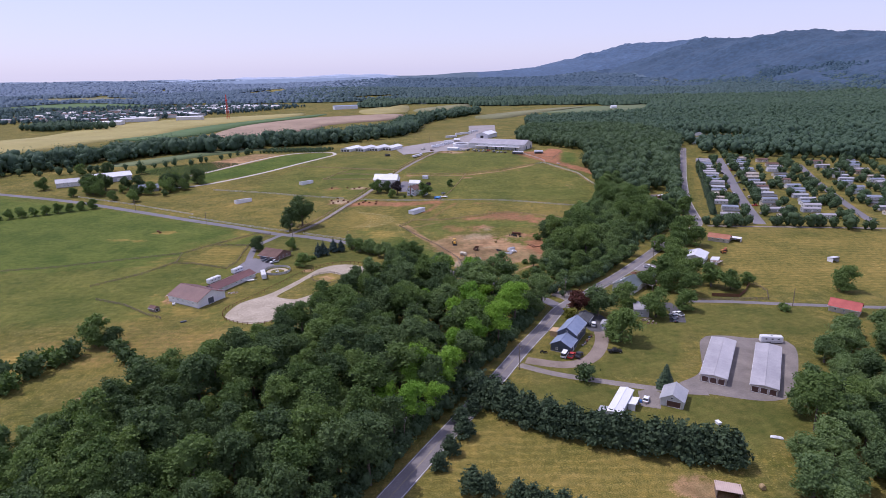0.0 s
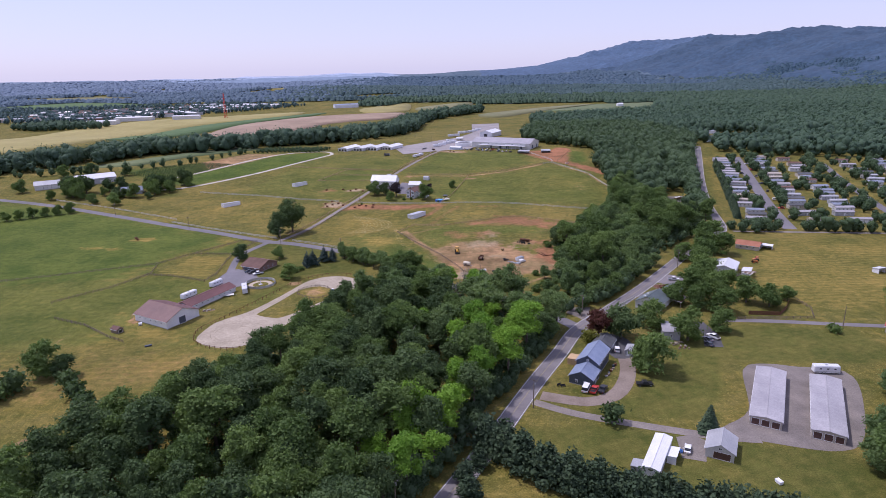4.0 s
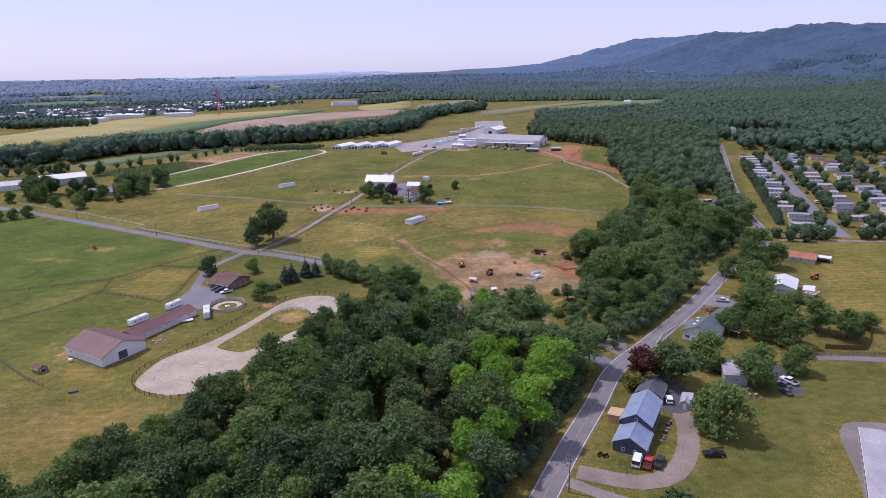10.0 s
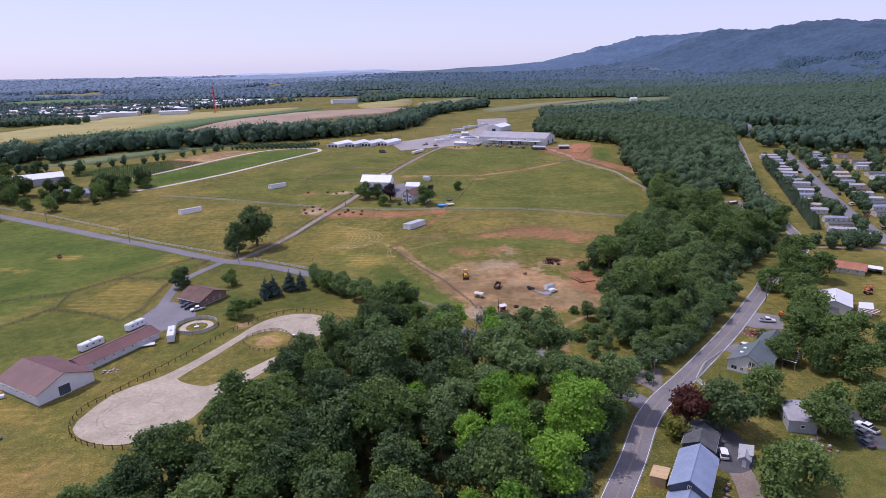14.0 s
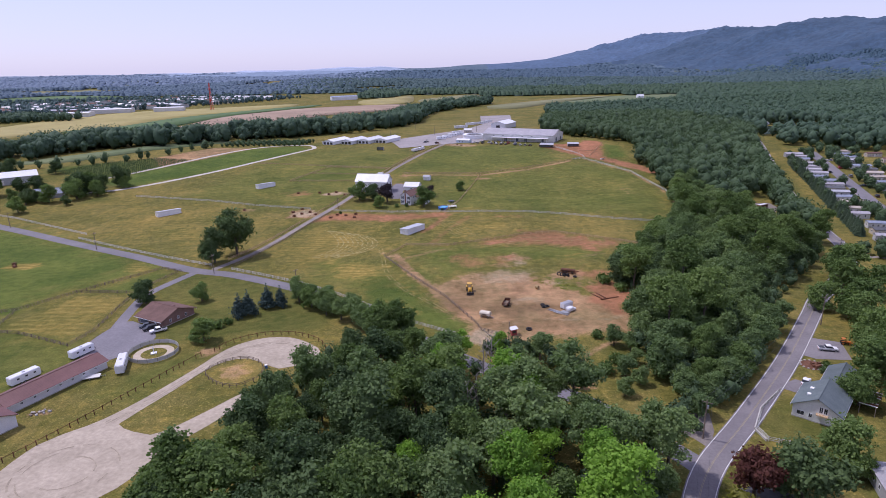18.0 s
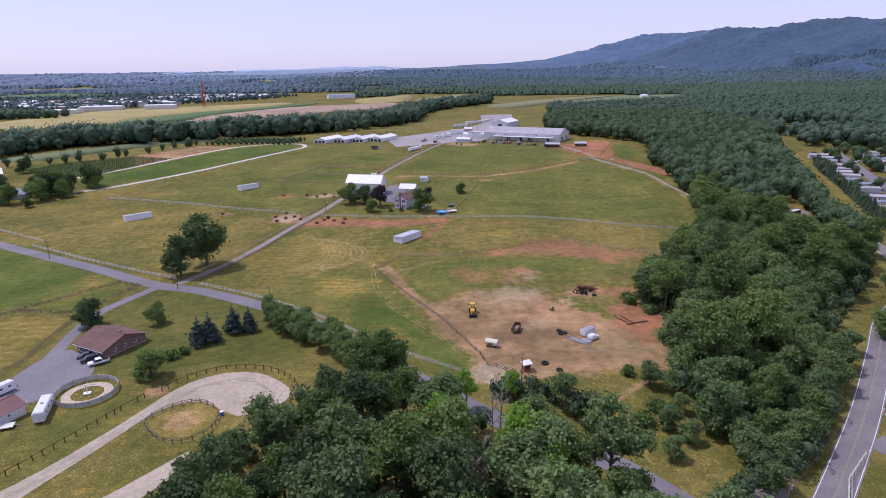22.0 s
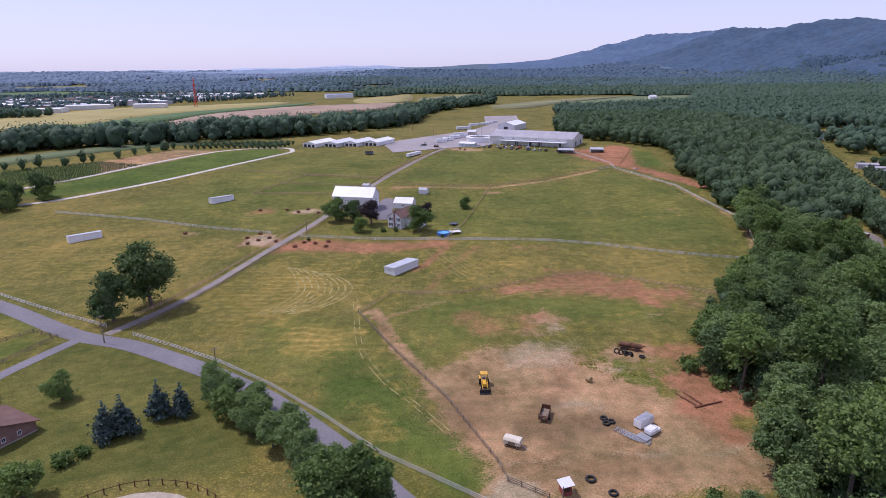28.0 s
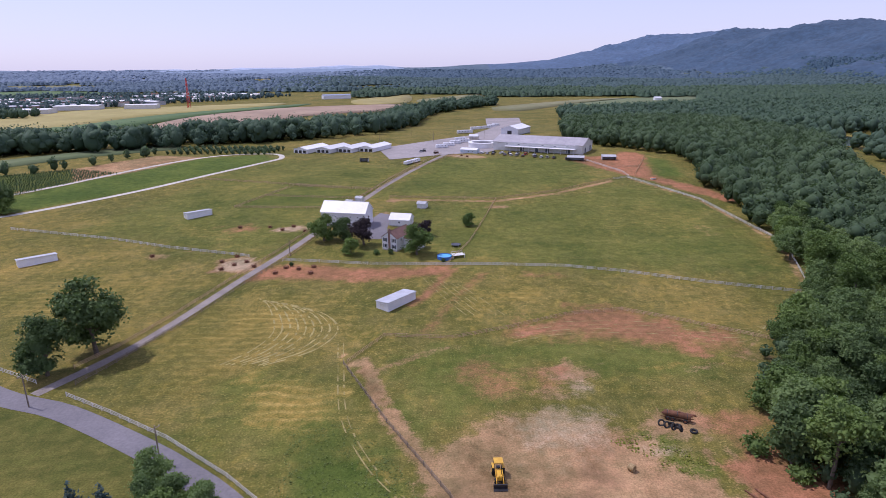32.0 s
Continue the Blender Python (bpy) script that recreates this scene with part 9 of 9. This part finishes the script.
# vehicles on the hilltop lot
for i, (x, y) in enumerate(((40, 764), (46, 761), (52, 759), (58, 756), (64, 753), (34, 767), (-24, 774), (9, 850), (18, 930), (28, 990), (36, 1005), (12, 925))):
    if i in (7, 8, 9, 10, 11):
        trailer(x, y, 20, 11, 2.6, 3.4, M_WHITE, "white livestock trailer on the gravel lot", "livestock_trailer")
    else:
        car(x, y, 60, (M_WHITE, M_BLACK, M_SILVER, M_RED)[i % 4], ("pickup", "suv")[i % 2], ("white", "black", "silver", "red")[i % 4] + (" pickup", " utility vehicle")[i % 2] + " parked at the hall", "parked_car")
for i in range(15):
    x, y = 24 + 4.4 * i, 772.5 - 2.15 * i
    if i % 5 != 3:
        car(x, y - 9, 62 + 5 * (i % 3), (M_WHITE, M_SILVER, M_BLACK, M_WHITE, M_DARKSIDING)[i % 5], ("pickup", "car", "suv")[i % 3], ("white", "silver", "black", "white", "dark blue")[i % 5] + (" pickup", " car", " utility vehicle")[i % 3] + " in the row before the long hall", "parked_car")
for x, y, rz in ((-2, 812, 15), (4, 826, 15), (-8, 800, 15), (12, 838, 20), (44, 1020, 10), (52, 1060, 12), (60, 1100, 12)):
    trailer(x, y, rz, 10, 2.6, 3.2, M_WHITE, "white livestock trailer on the gravel lot", "livestock_trailer")
for x, y in ((-31, 716), (-26, 724)):
    trailer(x, y, 62, 9, 2.6, 2.6, M_WHITE, "low white stock wagon on the grass", "stock_wagon")
tractor(-12, 765, 30, M_RUST, "brown old tractor at the lot's edge", False, 1.1)
tractor(-22, 778, 100, M_BLACK, "dark tractor on the gravel lot", False, 1.1)
rb = thing("rubble_heap", -109.5, 297.8, 20, "heap of grey rubble and old boards beside the barn", "rubble")
for k in range(14):
    a = k * 2.4
    part("block", soften(box(bmesh.new(), -0.5 + 0.3 * (k % 3), 0.5, -0.25, 0.3 + 0.1 * (k % 2), 0, 0.3 + 0.05 * (k % 5)), 0.05, 1), M_CONCRETE if k % 2 else M_WOOD, rb, m=pose(2.6 * (k / 14) ** 0.6 * math.cos(a), 1.3 * (k / 14) ** 0.6 * math.sin(a), -0.05, 8 * (k % 3), 6 * (k % 4), 40 * k))
bb = thing("feed_barrel", -56.0, 321.6, 0, "bright blue barrel on the sand ring's edge", "barrel")
part("body", tube(bmesh.new(), (0, 0, -0.1), (0, 0, 1.0), 0.45, 0.45, 14), M_BLUE, bb)
part("lid", tube(bmesh.new(), (0, 0, 1.0), (0, 0, 1.06), 0.47, 0.47, 14), M_WHITE, bb)


def slat_roof(x, y, rz, L, W, h, label):
    """A garden shelter: posts, beams and a roof of single boards."""
    root = thing("pergola", x, y, rz, label, "pergola")
    for px in (-L / 2, L / 2):
        for py in (-W / 2, W / 2):
            part("post", box(bmesh.new(), px - 0.08, px + 0.08, py - 0.08, py + 0.08, -0.3, h), M_WOOD, root)
    for py in (-W / 2, W / 2):
        part("beam", box(bmesh.new(), -L / 2 - 0.3, L / 2 + 0.3, py - 0.07, py + 0.07, h, h + 0.18), M_WOOD, root)
    n = int(L / 0.55)
    for k in range(n):
        u = -L / 2 + L * (k + 0.5) / n
        part("slat", box(bmesh.new(), u - 0.2, u + 0.2, -W / 2 - 0.3, W / 2 + 0.3, h + 0.18, h + 0.23), M_RUST if k % 3 else M_WHITEWOOD, root)
    return root


slat_roof(156.5, 332, 40, 6.5, 4.2, 2.3, "garden pergola with red and white roof boards")
dk = thing("garden_deck", 151.5, 335.5, 40, "low tan wooden deck beside the pergola", "deck")
for k in range(12):
    part("board", box(bmesh.new(), -2.4 + 0.4 * k, -2.03 + 0.4 * k, -2.2, 2.2, -0.1, 0.3), M_WOOD, dk)
tractor(173.5, 358.6, 80, M_RED, "red farm tractor standing on grass", False, 0.9)
slat_roof(108, 296, 49, 9.5, 3.4, 2.6, "long brown pergola behind the white house")
shed_roof("garden_shed", "small grey garden shed with a pale sloping roof", 71, 248.3, 62, 4.2, 2.8, 2.1, 2.5, M_GREYSIDING, M_GREYROOF, [("door", "S", 0, 1.0, 0.9, 1.9, M_WHITE)], 0.25, "shed")
wp = thing("log_pile", 91.2, 255.2, 30, "heap of cut logs and boards on a lawn", "log pile")
rw = random.Random(44)
for k in range(26):
    x, y = rw.uniform(-2.6, 2.6), rw.uniform(-1.1, 1.1)
    z = 0.16 + 0.28 * (k % 3) * (1 - abs(x) / 3)
    a = rw.uniform(0, 3.14)
    part("log", tube(bmesh.new(), (x - 0.5 * math.cos(a), y - 0.5 * math.sin(a), z), (x + 0.5 * math.cos(a), y + 0.5 * math.sin(a), z + rw.uniform(-0.1, 0.1)), rw.uniform(0.12, 0.2), n=7), M_WOOD if k % 3 else M_BEIGE, wp)
fb = thing("flower_bed", 106.3, 319.2, 20, "raised bed with rust-brown shrubs and stones", "flower bed")
part("soil", tube(bmesh.new(), (0, 0, -0.1), (0, 0, 0.22), 3.2, 2.9, 18), M_RUST, fb)
for k in range(14):
    a = 6.2832 * k / 14
    part("stone", soften(box(bmesh.new(), 3.0 * math.cos(a) - 0.28, 3.0 * math.cos(a) + 0.28, 3.0 * math.sin(a) - 0.25, 3.0 * math.sin(a) + 0.25, 0, 0.34), 0.08, 1), M_CONCRETE, fb)
car(98.8, 308.7, 49, M_WHITE, "car", "white car parked beside the white house", "parked_car")
wb = thing("water_trough", -119.9, 260.2, 25, "dark oblong water trough by a pasture fence", "trough")
part("body", soften(box(bmesh.new(), -1.3, 1.3, -0.5, 0.5, -0.1, 0.6), 0.08, 1), M_DARKSIDING, wb)
hb = thing("hay_bale", -133.4, 281.8, 25, "white wrapped round bale beside the stable", "hay bale")
part("bale", soften(tube(bmesh.new(), (-0.7, 0, 0.65), (0.7, 0, 0.65), 0.68, n=16), 0.06, 1), M_WHITE, hb)
for k in range(7):
    bl = thing("garden_crate", 90.5 + 0.9 * k * 0.7, 250.2 + (k % 3), 40 * k, "old crate and board on a lawn", "crate", "yard clutter")
    part("body", soften(box(bmesh.new(), -0.4, 0.4, -0.3, 0.3, -0.05, 0.45 + 0.1 * (k % 3)), 0.04, 1), (M_WOOD, M_RUST, M_CONCRETE)[k % 3], bl)
for k in range(9):
    x, y = 57.0 + 0.72 * k + 0.3 * (k % 2), 229.4 + 1.2 * k - 0.3 * (k % 3)
    bl = thing("yard_crate", x, y, 33 * k, "box or tool beside the blue house", "crate", "yard clutter by the blue house")
    part("body", soften(box(bmesh.new(), -0.5, 0.45, -0.35, 0.35, -0.05, 0.4 + 0.16 * (k % 4)), 0.05, 1), (M_CONCRETE, M_WOOD, M_DARKSIDING, M_RUST)[k % 4], bl)
for k in range(8):
    x, y = 64.5 + 1.1 * (k % 4), 183.5 + 1.3 * (k // 4) + 0.5 * (k % 3)
    bl = thing("yard_crate", x, y, 41 * k, "box or toy beside the mobile home", "crate", "yard clutter by the mobile home")
    part("body", soften(box(bmesh.new(), -0.45, 0.45, -0.35, 0.35, -0.05, 0.35 + 0.18 * (k % 4)), 0.05, 1), (M_WOOD, M_RUST, M_BLUE, M_CONCRETE)[k % 4], bl)

# ---------------------------------------------------------------- weeds and tall grass
def tufts(name, poly, count, lo, hi, material, label, seed, bias=None):
    r = np.random.RandomState(seed)
    xs, ys = [p[0] for p in poly], [p[1] for p in poly]
    X, Y = r.uniform(min(xs), max(xs), count), r.uniform(min(ys), max(ys), count)
    k = inside(X, Y, poly)
    w = 0.5 + 0.5 * wobble(X, Y, 14, seed) + 0.4 * wobble(X, Y, 5, seed + 1)
    k &= r.uniform(0, 1, count) < np.clip(w, 0.05, 1)
    X, Y = X[k], Y[k]
    Z = ground_z(X, Y)
    V, F = [], []
    for x, y, z in zip(X, Y, Z):
        h = r.uniform(lo, hi)
        for j in range(4):
            a = r.uniform(0, 6.283)
            c, s, w_ = math.cos(a), math.sin(a), h * r.uniform(0.5, 0.9)
            b = len(V)
            V += [(x - w_ * 0.5 * s, y + w_ * 0.5 * c, z), (x + w_ * 0.5 * s, y - w_ * 0.5 * c, z), (x + w_ * 1.3 * c, y + w_ * 1.3 * s, z + h * r.uniform(0.6, 1.0))]
            F.append((b, b + 1, b + 2))
    me = bpy.data.meshes.new(name)
    me.from_pydata(V, [], F)
    me.materials.append(material)
    return tagged(new(name, me), label, "grass", kind="stuff")


M_WEED = leaf_material("weeds", (0.14, 0.19, 0.06), (0.26, 0.3, 0.11), island=True)
M_YWEED = leaf_material("yellow_weeds", (0.19, 0.22, 0.04), (0.3, 0.31, 0.07), island=True)
tufts("weeds", [(-36, 379), (-20, 362), (-4, 362), (-8, 378), (-16, 394), (-26, 404), (-38, 398)], 5200, 0.12, 0.32, M_WEED, "tall green weeds in a wet hollow", 81)
tufts("weeds", [(-26, 430), (-16, 446), (15, 452), (56, 466), (92, 445), (70, 420), (40, 404), (6, 408), (-8, 388)], 5000, 0.06, 0.16, M_WEED, "low green weeds on trampled soil", 83)
tufts("yellow_weeds", [(33, 396), (40, 399), (47, 396), (52, 388), (46, 384), (38, 391)], 900, 0.2, 0.45, M_YWEED, "yellow-green weeds on bare soil", 84)


# ---------------------------------------------------------------- dry swaths and wheel tracks in the grass
M_SWATH = surface("dry_swath", (0.22, 0.19, 0.065), (0.36, 0.3, 0.115), 0.25, 0.95, fine=1.5, var=0.8, bump=0)


def swath(lines, width, label, seed, material=M_SWATH, dz=0.06):
    """Thin broken strips of dry grass lying on a pasture."""
    r = random.Random(seed)
    bm = bmesh.new()
    for line in lines:
        pts = curve_points(line, 1.6)
        prev = None
        for (x0, y0), (x1, y1) in zip(pts, pts[1:]):
            d = math.hypot(x1 - x0, y1 - y0) or 1.0
            w = width * r.uniform(0.25, 1.0) * 0.5
            ox, oy = -(y1 - y0) / d * w, (x1 - x0) / d * w
            pair = [bm.verts.new((x0 + ox, y0 + oy, gz(x0, y0) + dz)), bm.verts.new((x0 - ox, y0 - oy, gz(x0, y0) + dz))]
            if prev and r.random() < 0.7:
                bm.faces.new((prev[0], prev[1], pair[1], pair[0]))
            prev = pair
    me = bpy.data.meshes.new("dry_swath")
    bmesh.ops.recalc_face_normals(bm, faces=bm.faces)
    bm.to_mesh(me)
    bm.free()
    me.materials.append(material)
    tagged(new("dry_swath", me), label, "grass", kind="stuff")


swath([[(-62 + a * 0.5, 478 - a * 0.2), (-50 + a, 470 - a * 0.3), (-43 + a, 455), (-47 + a * 0.9, 441), (-58 + a * 0.6, 431)] for a in (-14, -11.5, -9, -6.5, -4, -1.5, 1, 3.5, 6)], 0.8, "curved pale swaths drawn by a mower in dry grass", 71)
swath([[(-34.5 + o, 446), (-32.1 + o, 431.8), (-27.1 + o, 406.1), (-18.8 + o, 387.7), (-10 + o, 375.6), (-1.4 + o, 363.1)] for o in (-0.8, 0.8)], 0.45, "two pale wheel tracks along a pasture fence", 72)
swath([[(-6 + a, 498 - a * 0.4), (2 + a, 482), (10 + a, 466)] for a in (-6, -3.5, -1, 1.5, 4, 6.5)], 0.4, "pale swaths of cut dry grass", 73)
swath([[(98, 458), (84, 446 + a), (60, 452 + a), (34, 452 + a), (16, 446 + a)] for a in (0, 3, 6, 9)], 0.4, "pale tracks curving over bare red soil", 75)
# darker sand strips for the wheel tracks on the arena
M_TRACK = surface("tracked_sand", (0.27, 0.225, 0.165), (0.35, 0.295, 0.22), 0.4, 0.95, fine=2.0, var=0.7, bump=0)
swath([[(-87.5 + r * math.cos(a), 272.5 + 0.95 * r * math.sin(a)) for a in np.linspace(a0, a0 + 4.4, 14)] for r, a0 in ((11.2, 0.4), (9.8, 2.2), (6.2, 4.0))]
      + [[(-89 + o, 292), (-81.5 + o, 306), (-74.8 + o, 322), (-69.5 + o, 332), (-61, 338 - o), (-53, 338 - o), (-47.5, 333)] for o in (-0.9, 0.2, 1.2)], 0.5, "dark wheel tracks across the sand arena", 76, M_TRACK, 0.1)
